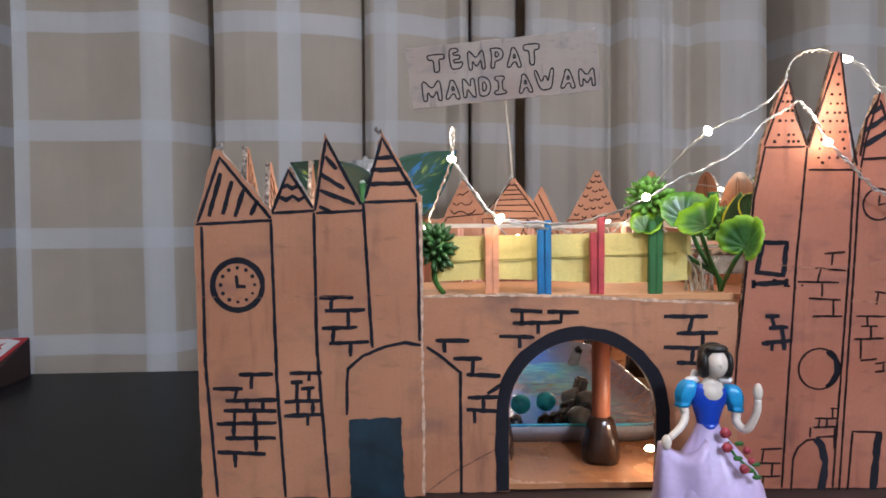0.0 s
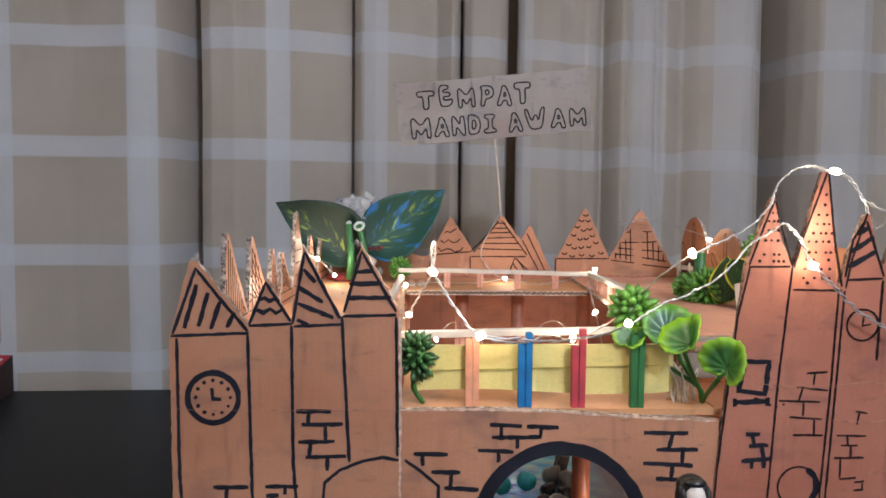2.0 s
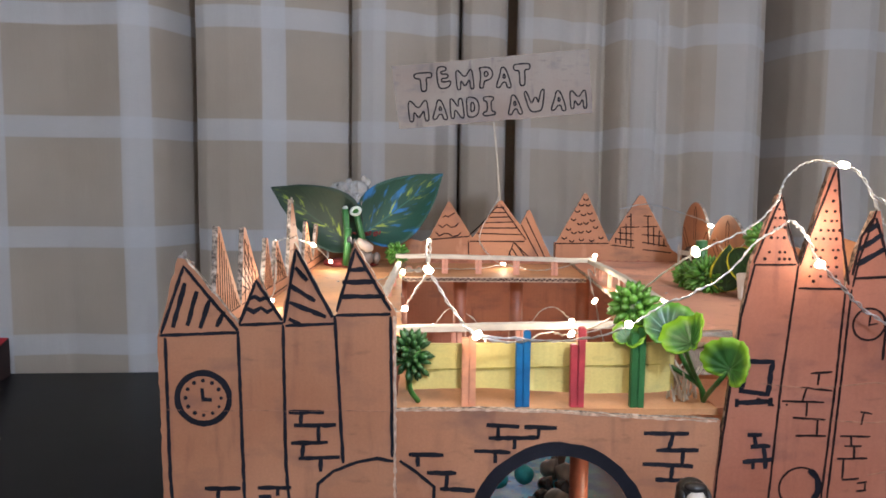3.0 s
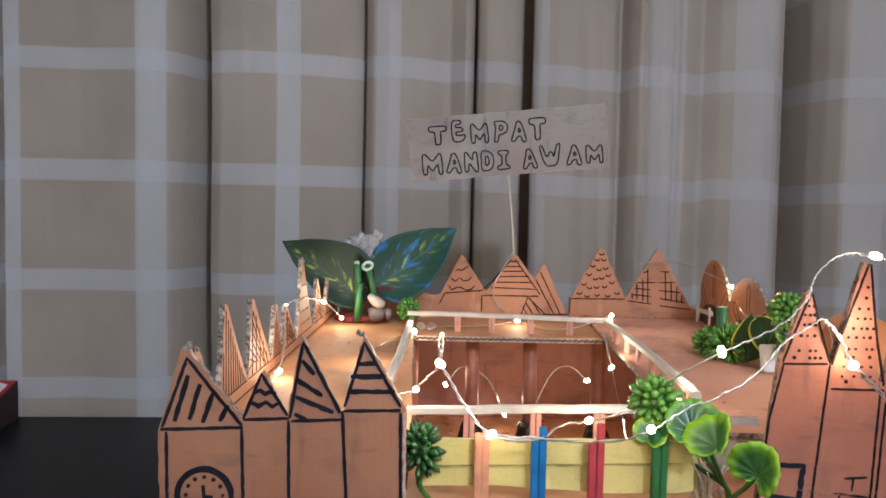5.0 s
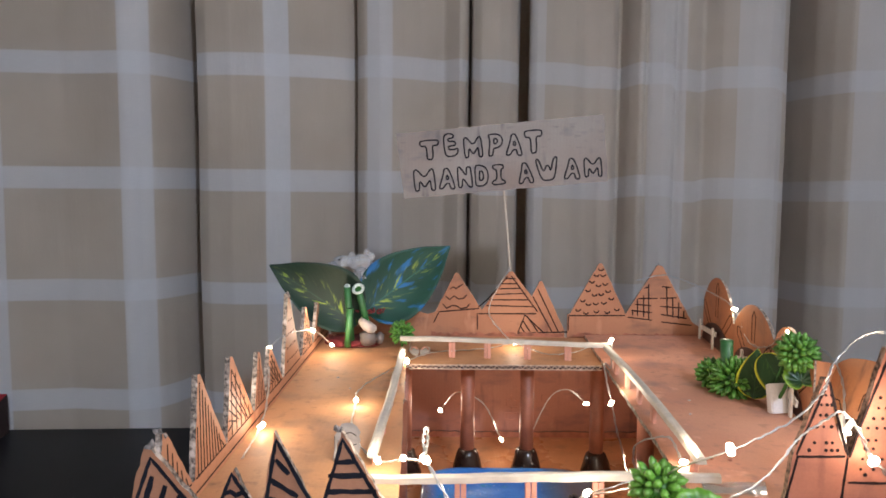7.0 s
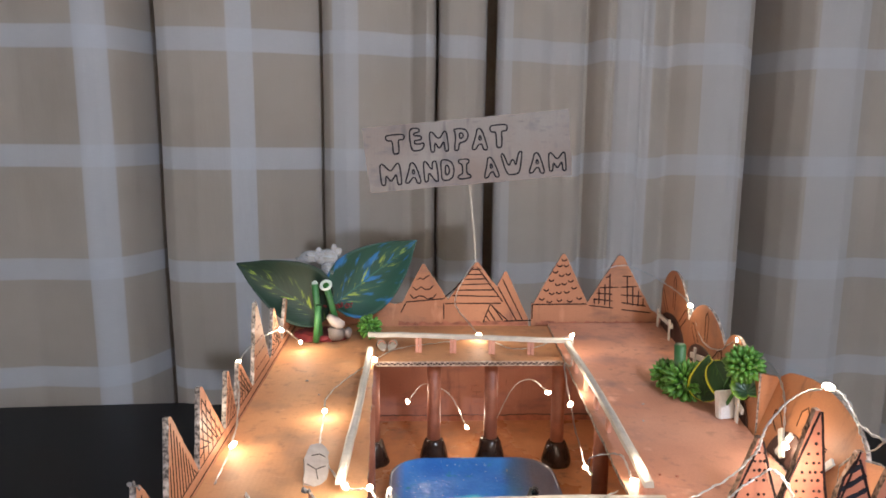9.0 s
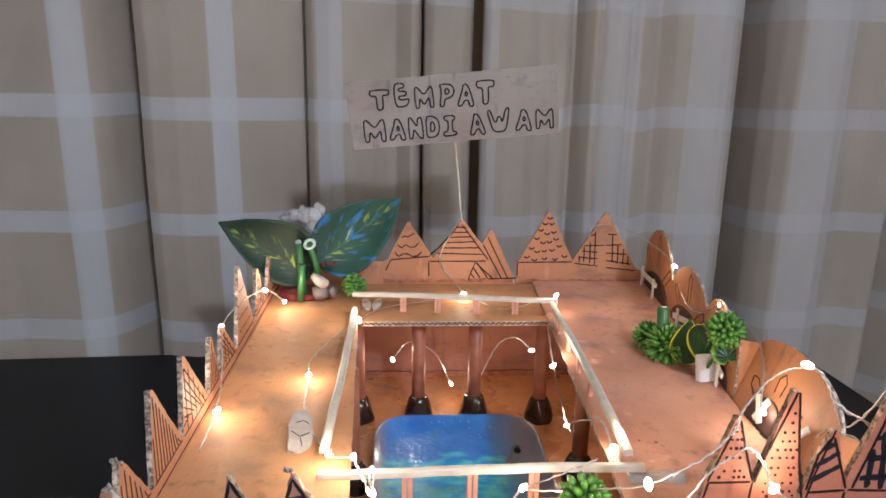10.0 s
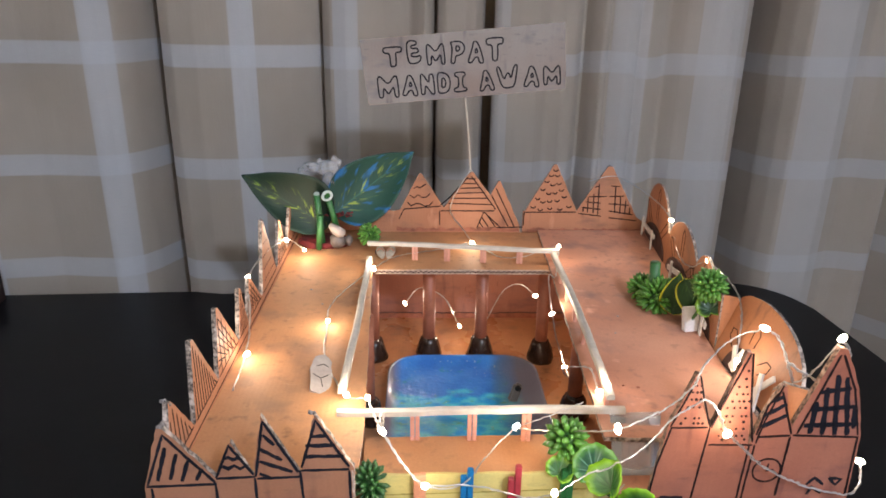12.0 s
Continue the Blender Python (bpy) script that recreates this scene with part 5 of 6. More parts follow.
# Hand-drawn block letters as outlines in a unit box, and each one's letter, centre, width and height in millimetres.
GLYPHS = {
    "T": [[(0.02, 0.96), (0.5, 1.0), (0.98, 1.0), (1.0, 0.82), (0.92, 0.72), (0.66, 0.74), (0.70, 0.30), (0.66, 0.02), (0.46, 0.0), (0.38, 0.06), (0.36, 0.70), (0.10, 0.68), (0.0, 0.80)]],
    "E": [[(0.25, 1.0), (0.60, 0.98), (0.72, 0.90), (0.62, 0.80), (0.32, 0.78), (0.30, 0.66), (0.75, 0.66), (0.85, 0.56), (0.75, 0.47), (0.33, 0.46), (0.35, 0.31), (0.70, 0.30), (0.97, 0.36), (1.0, 0.20), (0.82, 0.05), (0.5, 0.0), (0.2, 0.02), (0.08, 0.2), (0.0, 0.7), (0.06, 0.92)]],
    "M": [[(0.0, 0.93), (0.15, 1.0), (0.50, 0.58), (0.80, 1.0), (0.93, 0.95), (1.0, 0.1), (0.93, 0.0), (0.80, 0.05), (0.76, 0.55), (0.55, 0.2), (0.46, 0.2), (0.27, 0.5), (0.25, 0.05), (0.15, 0.0), (0.05, 0.05)]],
    "P": [[(0.0, 0.94), (0.5, 1.0), (0.85, 0.93), (1.0, 0.7), (0.9, 0.48), (0.6, 0.36), (0.40, 0.34), (0.38, 0.03), (0.2, 0.0), (0.10, 0.04), (0.16, 0.5), (0.13, 0.80)], [(0.40, 0.78), (0.58, 0.79), (0.68, 0.66), (0.56, 0.55), (0.42, 0.56)]],
    "A": [[(0.28, 0.98), (0.48, 1.0), (0.66, 0.8), (1.0, 0.1), (0.9, 0.0), (0.72, 0.03), (0.62, 0.28), (0.42, 0.27), (0.25, 0.02), (0.06, 0.0), (0.0, 0.08), (0.2, 0.6)], [(0.42, 0.62), (0.50, 0.68), (0.59, 0.48), (0.43, 0.46)]],
    "N": [[(0.04, 1.0), (0.22, 1.0), (0.62, 0.52), (0.62, 0.94), (0.78, 1.0), (0.90, 0.96), (1.0, 0.08), (0.9, 0.0), (0.75, 0.04), (0.36, 0.5), (0.32, 0.05), (0.18, 0.0), (0.07, 0.06)]],
    "D": [[(0.0, 1.0), (0.5, 1.0), (0.85, 0.86), (1.0, 0.5), (0.9, 0.15), (0.6, 0.0), (0.1, 0.0), (0.06, 0.4)], [(0.34, 0.75), (0.55, 0.72), (0.66, 0.5), (0.58, 0.29), (0.36, 0.25)]],
    "I": [[(0.1, 1.0), (0.85, 1.0), (0.88, 0.82), (0.68, 0.76), (0.68, 0.24), (0.95, 0.2), (1.0, 0.05), (0.2, 0.0), (0.02, 0.08), (0.08, 0.2), (0.38, 0.24), (0.38, 0.76), (0.12, 0.8)]],
    "W": [[(0.0, 0.92), (0.14, 0.96), (0.36, 0.33), (0.50, 0.66), (0.62, 0.64), (0.68, 0.35), (0.85, 0.98), (0.98, 1.0), (1.0, 0.9), (0.86, 0.06), (0.6, 0.0), (0.35, 0.0), (0.2, 0.2)]],
}
LETTERING = [("T", 19.0, 516.5, 26.0, 27.0), ("E", 47.0, 523.0, 20.0, 32.0), ("M", 76.0, 520.5, 26.0, 29.0), ("P", 104.5, 523.5, 21.0, 31.0), ("A", 130.0, 524.0, 22.0, 30.0), ("T", 154.0, 528.0, 24.0, 32.0), ("M", 13.0, 477.5, 30.0, 31.0), ("A", 43.0, 479.5, 22.0, 29.0), ("N", 65.5, 481.5, 21.0, 29.0), ("D", 87.5, 483.5, 19.0, 29.0), ("I", 109.5, 485.0, 19.0, 28.0), ("A", 145.5, 487.5, 21.0, 29.0), ("W", 172.0, 493.0, 30.0, 32.0), ("A", 206.0, 493.5, 22.0, 29.0), ("M", 232.5, 495.5, 25.0, 27.0)]


def sign():
    s = thing("sign", "bare cardboard sign with outlined hand lettering on a thin bamboo stick", "sign", at=(0.13, 0.592, 0.35))
    inv = s.matrix_world.inverted()
    m = inv @ upright(0.1157, 0.572, 0.508, 0, 0) @ pose(0, 0, 0, 0, 0, 5.3)
    bm = bmesh.new()
    prism(bm, rough_edge([(-0.134, -0.043), (0.134, -0.043), (0.1345, 0.0435), (-0.137, 0.042)], 0.006, 0.0005, 31), 0.003, m)
    board = part("board", bm, [CARD_SIGN, CUT], s)
    bm = bmesh.new()
    tube(bm, [inv @ Vector(p) for p in ((0.1305, 0.6015, 0.300), (0.1295, 0.6015, 0.356), (0.1245, 0.5930, 0.410), (0.1160, 0.5775, 0.475))], 0.0013, 8)
    part("stick", bm, WOOD_WHITE, s, "thin bamboo stick")
    face = inv @ upright(0, 0.5717, 0)
    for ch, u, v, wide, high in LETTERING:
        turn = Matrix.Rotation(radians(2.0 + 3.0 * math.sin(u)), 2)
        loops = []
        for outline in GLYPHS[ch]:
            loop = [Vector(((a - 0.5) * wide * 0.95, (b - 0.5) * high * 0.93)) for a, b in outline]
            for _ in range(2):
                loop = [q for a, b in zip(loop, loop[1:] + loop[:1]) for q in (a.lerp(b, 0.22), a.lerp(b, 0.78))]
            loops.append([(u + q.x, v + q.y) for q in (turn @ p for p in loop + loop[:1])])
        ink("letter", loops, 0.0020, face, INK, board, wobble=0.08)


sign()

# ---- the pool ----


def rounded(x0, x1, y0, y1, r, n=7):
    out = []
    for cx, cy, a in ((x1 - r, y0 + r, -90), (x1 - r, y1 - r, 0), (x0 + r, y1 - r, 90), (x0 + r, y0 + r, 180)):
        out += [(cx + r * math.cos(radians(a + 90 * i / n)), cy + r * math.sin(radians(a + 90 * i / n))) for i in range(n + 1)]
    return out


def pool():
    p = thing("pool_tray", "shallow grey plastic tray painted blue inside, as a pool", "tray", at=(0.112, 0.26, BASE + 0.004))
    inv = p.matrix_world.inverted()
    z = BASE + 0.004

    def skin(bm, levels, mat=0, close=True):
        rings_ = [[bm.verts.new(inv @ Vector((x, y, h))) for x, y in rounded(0.018 - g, 0.207 + g, 0.080 - g, 0.442 + g, r)] for g, r, h in levels]
        for a, b in zip(rings_, rings_[1:]):
            for i in range(len(a)):
                bm.faces.new((a[i], a[(i + 1) % len(a)], b[(i + 1) % len(b)], b[i])).material_index = mat
        if close:
            bm.faces.new(rings_[0]).material_index = mat
            bm.faces.new(rings_[-1]).material_index = mat

    bm = bmesh.new()
    skin(bm, [(-0.012, 0.03, z + 0.0005), (-0.006, 0.035, z + 0.008), (0.0, 0.04, z + 0.0150), (-0.001, 0.04, z + 0.0152), (-0.010, 0.035, z + 0.003), (-0.012, 0.03, z + 0.0020)])
    part("shell", bm, TRAY, p, "grey plastic shell", True)
    bm = bmesh.new()
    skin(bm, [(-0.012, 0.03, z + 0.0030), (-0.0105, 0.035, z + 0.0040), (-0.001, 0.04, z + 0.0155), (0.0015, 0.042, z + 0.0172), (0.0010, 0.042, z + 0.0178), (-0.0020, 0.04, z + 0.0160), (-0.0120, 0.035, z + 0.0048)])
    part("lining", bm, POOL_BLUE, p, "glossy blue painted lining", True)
    for name, mat, label, r, spots in (("marble", MARBLE_TURQUOISE, "turquoise glass marble", 0.0085, ((0.090, 0.150), (0.112, 0.158), (0.070, 0.160))), ("marble", BLUE_GOWN, "dark blue marble", 0.0060, ((0.060, 0.118),)), ("pebble", MARBLE_DARK, "wet black pebble", 0.0068, ((0.128, 0.142), (0.140, 0.136), (0.122, 0.120), (0.112, 0.104), (0.103, 0.101), (0.080, 0.098))), ("pebble", WET_STONE, "grey pebble", 0.0085, ((0.136, 0.170), (0.146, 0.160), (0.131, 0.112)))):
        for k, (x, y) in enumerate(spots):
            bm = bmesh.new()
            ball(bm, inv @ Vector((x, y, z + 0.0055 + r)), (r, r, r), 0, 2, 0.0 if name == "marble" else 0.45, k)
            part(name, bm, mat, p, label, True)
    bm = bmesh.new()
    box(bm, (-0.0055, -0.0045, 0), (0.0055, 0.0045, 0.026), 0.002, m=inv @ pose(0.143, 0.190, z + 0.002, 6, 12, 20))
    part("pebble", bm, GREY_STONE, p, "upright grey stone")
    bm = bmesh.new()
    stone = inv @ pose(0.1690, 0.350, z + 0.0030, -14, 20, -8)
    box(bm, (-0.0058, -0.0035, 0), (0.0058, 0.0035, 0.0260), 0.0028, m=stone)
    tall = part("pebble", bm, PALE_PEBBLE, p, "upright pale grey stone")
    bm = bmesh.new()
    ball(bm, stone @ Vector((0.0006, -0.0026, 0.0195)), (0.0040, 0.0018, 0.0050), 0, 2, 0.2, 3)
    part("dark_spot", bm, MARBLE_DARK, tall, "dark spot on the stone", True)


pool()

# ---- figurine before the gate: one plain shape ----


def figurine():
    bm = bmesh.new()
    x, y = 0.1730, -0.040

    def at(dx, dy, z):
        return (x + dx, y + dy, z)

    # gown: a bell with soft folds, drawn out to one side where it is held up
    rows, n = [], 56
    for k, (z, r, shift) in enumerate(((0.1225, 0.0315, 0.003), (0.130, 0.0300, 0.003), (0.140, 0.0275, 0.003), (0.149, 0.0240, 0.003), (0.156, 0.0195, 0.002), (0.162, 0.0150, 0.0015), (0.168, 0.0105, 0.0005), (0.173, 0.0075, 0.0), (0.177, 0.0062, 0.0))):
        row = []
        for i in range(n):
            a = 2 * math.pi * i / n
            fold = 1 + 0.055 * math.sin(8 * a + 0.6) * (1 - k / 9) + 0.03 * math.sin(13 * a + k * 0.3) * (1 - k / 9)
            row.append(bm.verts.new(at(shift + r * fold * math.cos(a), r * 0.74 * fold * math.sin(a), z)))
        rows.append(row)
    for a, b in zip(rows, rows[1:]):
        for i in range(n):
            bm.faces.new((a[i], a[(i + 1) % n], b[(i + 1) % n], b[i])).material_index = 0
    bm.faces.new(rows[0][::-1]).material_index = 0
    # the held drape, a curved cloth from hip outward and down to the ground
    front, back = [], []
    for i in range(15):
        s = i / 14
        top = 0.1700 - 0.0075 * math.sin(math.pi * min(1, s * 1.1)) ** 1.0 - 0.003 * s
        f, g = [], []
        for j in range(9):
            t = j / 8
            z = top + (0.1230 - top) * t
            wave = 0.0022 * math.sin(7 * s + 2.2 * t) + 0.004 * math.sin(math.pi * s)
            px = -0.004 - 0.0245 * s - 0.003 * t * s
            f.append(bm.verts.new(at(px, -0.0125 + 0.004 * s - wave - 0.006 * t * (1 - s), z)))
            g.append(bm.verts.new(at(px + 0.001, 0.004 - 0.003 * s + 0.004 * t, z - 0.0004)))
        front.append(f)
        back.append(g)
    for rows in (front, back):
        for a, b in zip(rows, rows[1:]):
            for j in range(8):
                bm.faces.new((a[j], a[j + 1], b[j + 1], b[j])).material_index = 0
    for a, b, c, d in zip(front, front[1:], back, back[1:]):
        bm.faces.new((a[0], b[0], d[0], c[0])).material_index = 0
    for j in range(8):
        bm.faces.new((front[-1][j], front[-1][j + 1], back[-1][j + 1], back[-1][j])).material_index = 0
    up = Matrix.Translation(at(0, 0, 0))
    # bodice with a point at the front, chest, neck
    lathe(bm, [(0.0060, 0.1735), (0.0058, 0.1765), (0.0066, 0.1800), (0.0082, 0.1850), (0.0098, 0.1895), (0.0104, 0.1930), (0.0098, 0.1965), (0.0066, 0.1990)], up, 28, 1, 0.72)
    lathe(bm, [(0.0004, 0.1690), (0.0030, 0.1735), (0.0046, 0.1770)], up @ Matrix.Translation((0, -0.0024, 0)), 14, 1, 0.8)
    ball(bm, at(0.0004, -0.0030, 0.1945), (0.0068, 0.0052, 0.0058), 2, 3)
    lathe(bm, [(0.0080, 0.1960), (0.0062, 0.1990), (0.0036, 0.2010), (0.0030, 0.2040), (0.0034, 0.2070)], up @ Matrix.Translation((0.0012, -0.0006, 0)), 18, 2, 0.8)
    # head and hair: face plain, a cap of hair with side locks that frame it
    hx = 0.0036
    ball(bm, at(hx - 0.0002, -0.0036, 0.2106), (0.0058, 0.0060, 0.0078), 2, 3)
    ball(bm, at(hx + 0.0002, -0.0096, 0.2104), (0.0009, 0.0008, 0.0011), 2, 2)
    ball(bm, at(hx - 0.0004, 0.0014, 0.2148), (0.0083, 0.0076, 0.0070), 3, 3)
    ball(bm, at(hx - 0.0002, -0.0034, 0.2188), (0.0064, 0.0044, 0.0026), 3, 2)
    for s, w in ((-1, 0.0030), (1, 0.0028)):
        ball(bm, at(hx + s * 0.0068, -0.0010, 0.2100), (w, 0.0056, 0.0072), 3, 3)
        ball(bm, at(hx + s * 0.0066, -0.0014, 0.2060), (w * 0.95, 0.0046, 0.0038), 3, 2)
    ball(bm, at(hx - 0.001, 0.0038, 0.2080), (0.0074, 0.0050, 0.0078), 3, 3)
    # stand-up collar, puffed sleeves with gathered cuffs
    for s in (-1, 1):
        ball(bm, at(s * 0.0092 + 0.0006, 0.0008, 0.2008), (0.0042, 0.0032, 0.0022), 5, 2)
        ball(bm, at(s * 0.0080 + 0.0016, 0.0030, 0.2030), (0.0024, 0.0018, 0.0034), 5, 2)
        sx = -0.0122 if s < 0 else 0.0138
        sz = 0.1945 if s < 0 else 0.1915
        rows = []
        for z, r in ((0.0068, 0.0022), (0.0058, 0.0042), (0.0030, 0.0056), (-0.0010, 0.0058), (-0.0044, 0.0047), (-0.0056, 0.0038), (-0.0062, 0.0044), (-0.0080, 0.0042)):
            rows.append([bm.verts.new(at(sx + (r * (1 + 0.07 * math.cos(6 * a))) * math.cos(a) + s * (-z) * 0.25, r * 0.92 * (1 + 0.07 * math.cos(6 * a)) * math.sin(a), sz + z)) for a in [2 * math.pi * i / 30 for i in range(30)]])
        for a, b in zip(rows, rows[1:]):
            for i in range(30):
                bm.faces.new((a[i], a[(i + 1) % 30], b[(i + 1) % 30], b[i])).material_index = 4
        for row in (rows[0], rows[-1]):
            bm.faces.new(row).material_index = 4
    # arms with mitten ends
    tube(bm, smooth_path([at(-0.0142, 0, 0.188), at(-0.0132, -0.002, 0.1815), at(-0.0175, -0.007, 0.1765), at(-0.0245, -0.010, 0.1715)], 5), 0.0026, 12, 2, 0.72)
    ball(bm, at(-0.0262, -0.0105, 0.1695), (0.0028, 0.0024, 0.0042), 2, 2)
    tube(bm, smooth_path([at(0.0160, 0, 0.185), at(0.0150, -0.003, 0.1775), at(0.0185, -0.008, 0.1755), at(0.0222, -0.011, 0.1850), at(0.0230, -0.011, 0.1925)], 5), 0.0026, 12, 2, 0.72)
    ball(bm, at(0.0228, -0.0112, 0.1965), (0.0026, 0.0022, 0.0050), 2, 2)
    # rose vine over the hip
    for dx, dy, z, s in ((0.0052, -0.0115, 0.1745, 0.0030), (0.0050, -0.0145, 0.1675, 0.0028), (0.0145, -0.0170, 0.1665, 0.0022), (0.0115, -0.0210, 0.1580, 0.0026), (0.0168, -0.0175, 0.1610, 0.0020)):
        ball(bm, at(dx, dy, z), (s, s * 0.7, s), 6, 2, 0.3, 3)
    tube(bm, smooth_path([at(0.0062, -0.0125, 0.170), at(0.0078, -0.0160, 0.1650), at(0.0120, -0.0190, 0.1605), at(0.0165, -0.0190, 0.1570), at(0.0195, -0.0180, 0.1530)], 5), 0.0008, 6, 7)
    for dx, dy, z in ((0.0110, -0.0155, 0.1700), (0.0092, -0.0185, 0.1630), (0.0150, -0.0198, 0.1570), (0.0188, -0.0180, 0.1595), (0.0190, -0.0190, 0.1530)):
        ball(bm, at(dx, dy, z), (0.0026, 0.0010, 0.0014), 7, 2)
    single("figurine", bm, [LILAC, BLUE_GOWN, SKIN, HAIR, SLEEVE, WHITE_PAPER, ROSE, BUD_DARK], "small plastic lady figurine in a blue bodice and lilac gown", "figurine", smooth=True)


figurine()

# ---- plants ----
bud_bm = bmesh.new()
bmesh.ops.create_icosphere(bud_bm, subdivisions=1, radius=1.0)
for v in bud_bm.verts:
    v.co = Vector((v.co.x * 0.0026, v.co.y * 0.0026, v.co.z * 0.0058 + 0.0045))
BUD_MESH = finish(bud_bm, "bud", BUD, True)
SHADED_BUD_MESH = BUD_MESH.copy()
SHADED_BUD_MESH.materials[0] = BUD_SHADED


def bud_plant(at, r, label, count=70, tilt=(0, 0, 1), stem=None, squash=1.0, size=1.0, thin=1.0, mesh=None):
    """A plastic succulent head: many finger-like buds round a core, on a stem."""
    at = Vector(at)
    t = thing("artificial_succulent", label, "artificial plant", "plastic succulents", at=at)
    rnd = random.Random(int(at.x * 1e4) + count)
    bm = bmesh.new()
    ball(bm, (0, 0, 0), (r * 0.55, r * 0.55, r * 0.55 * squash), 0, 2)
    part("core", bm, BUD_DARK, t)
    axis = Vector(tilt).normalized().to_track_quat("Z", "Y")
    for i in range(count):
        z = 1 - 1.65 * (i + 0.5) / count
        a = i * 2.39996
        n = Vector((math.sqrt(max(0, 1 - z * z)) * math.cos(a), math.sqrt(max(0, 1 - z * z)) * math.sin(a), z))
        n = axis @ (n + Vector([rnd.uniform(-0.1, 0.1) for _ in range(3)])).normalized()
        ob = new("bud", mesh or BUD_MESH)
        ob.parent = t
        k = size * rnd.uniform(0.85, 1.15)
        ob.matrix_local = Matrix.Translation(Vector((n.x, n.y, n.z * squash)) * r * 0.5) @ n.to_track_quat("Z", "Y").to_matrix().to_4x4() @ Matrix.Diagonal((k * thin, k * thin, k * r / 0.0165 / thin, 1))
    if stem:
        bm = bmesh.new()
        tube(bm, smooth_path([Vector(q) - at for q in stem], 5), 0.0017, 7)
        part("stem", bm, BUD_DARK, t, "", True)
    return t


bud_plant((0.1620, 0.032, 0.3030), 0.0155, "bright green plastic succulent on the front deck edge", 50, (0, -0.4, 1), [(0.166, 0.034, 0.2440), (0.164, 0.034, 0.275), (0.162, 0.032, 0.300)])
bud_plant((0.0225, 0.022, 0.2730), 0.0118, "green plastic succulent coloured as in shade, leaning beside the clock towers", 64, (0.4, -0.4, 0.9), [(0.0270, 0.022, 0.2440), (0.0215, 0.020, 0.2540), (0.0225, 0.022, 0.2720)], squash=1.6, size=0.95, thin=0.80, mesh=SHADED_BUD_MESH)
bud_plant((0.3150, 0.352, 0.2800), 0.0172, "green plastic succulent lying on the pinkish deck", 64, (-0.6, -0.5, 0.5), [(0.345, 0.345, 0.2705), (0.330, 0.355, 0.272), (0.314, 0.366, 0.276)])
bud_plant((0.3230, 0.322, 0.2830), 0.0225, "large green plastic succulent lying on the pinkish deck", 90, (-0.4, -0.7, 0.5), [(0.348, 0.322, 0.2705), (0.335, 0.326, 0.273), (0.325, 0.330, 0.278)])
bud_plant((0.3455, 0.247, 0.3290), 0.0170, "green plastic succulent standing against the hills", 80, (-0.2, -0.8, 0.4), [(0.338, 0.275, 0.2705), (0.342, 0.262, 0.290), (0.344, 0.250, 0.318)])
bud_plant((-0.0130, 0.520, 0.2860), 0.0165, "small round green plastic succulent on the back deck", 76, (0, -0.5, 0.9), [(-0.013, 0.522, 0.2665), (-0.013, 0.521, 0.275), (-0.013, 0.520, 0.284)], size=0.85)


def frond(bm, centre, normal, r, seed, mat=0, fold=0.34):
    """A fan-shaped scalloped leaf, folded along its middle, with its stalk near the lower edge."""
    q = Matrix.Translation(centre) @ Vector(normal).normalized().to_track_quat("Z", "Y").to_matrix().to_4x4()
    uv = bm.loops.layers.uv.new("UVMap")
    rows, n, turn = [], 66, -math.pi / 2 + 0.5 * math.sin(seed * 1.9)
    for k in range(6):
        row = []
        for i in range(n):
            a = 2 * math.pi * i / n
            fan = 0.36 + 0.90 * (0.5 - 0.5 * math.cos(a - turn)) ** 0.55
            edge = r * fan * (1 + 0.05 * abs(math.sin(5.5 * a + seed)) + 0.025 * math.sin(22 * a)) * (1 - 0.5 * max(0, math.cos(a - turn)) ** 8)
            rr = edge * k / 5 if k else edge * 0.02
            u, v = rr * math.cos(a) - 0.40 * r * -math.cos(turn), rr * math.sin(a) + 0.40 * r * math.sin(turn)
            lift = 0.10 * r * (k / 5) ** 2 + 0.035 * r * math.sin(11 * a + 1.57) * k / 5 + fold * abs(rr * math.sin(a - turn)) + 0.05 * r * math.sin(2 * a + seed) * (k / 5) ** 2
            row.append((bm.verts.new(q @ Vector((u, v, lift))), (i / n, k / 5)))
        rows.append(row)
    for a, b in zip(rows, rows[1:]):
        for i in range(n):
            j = (i + 1) % n
            quad = (a[i], a[j], b[j], b[i])
            f = bm.faces.new([v[0] for v in quad])
            f.material_index = mat
            for loop, (v, (s, t)) in zip(f.loops, quad):
                loop[uv].uv = (s if not (j == 0 and s == 0) else 1.0, t)


def leaf_object(bm, name, material, parent, label="", thick=0.0007):
    ob = part(name, bm, material, parent, label, True)
    s = ob.modifiers.new("thick", "SOLIDIFY")
    s.thickness = thick
    return ob


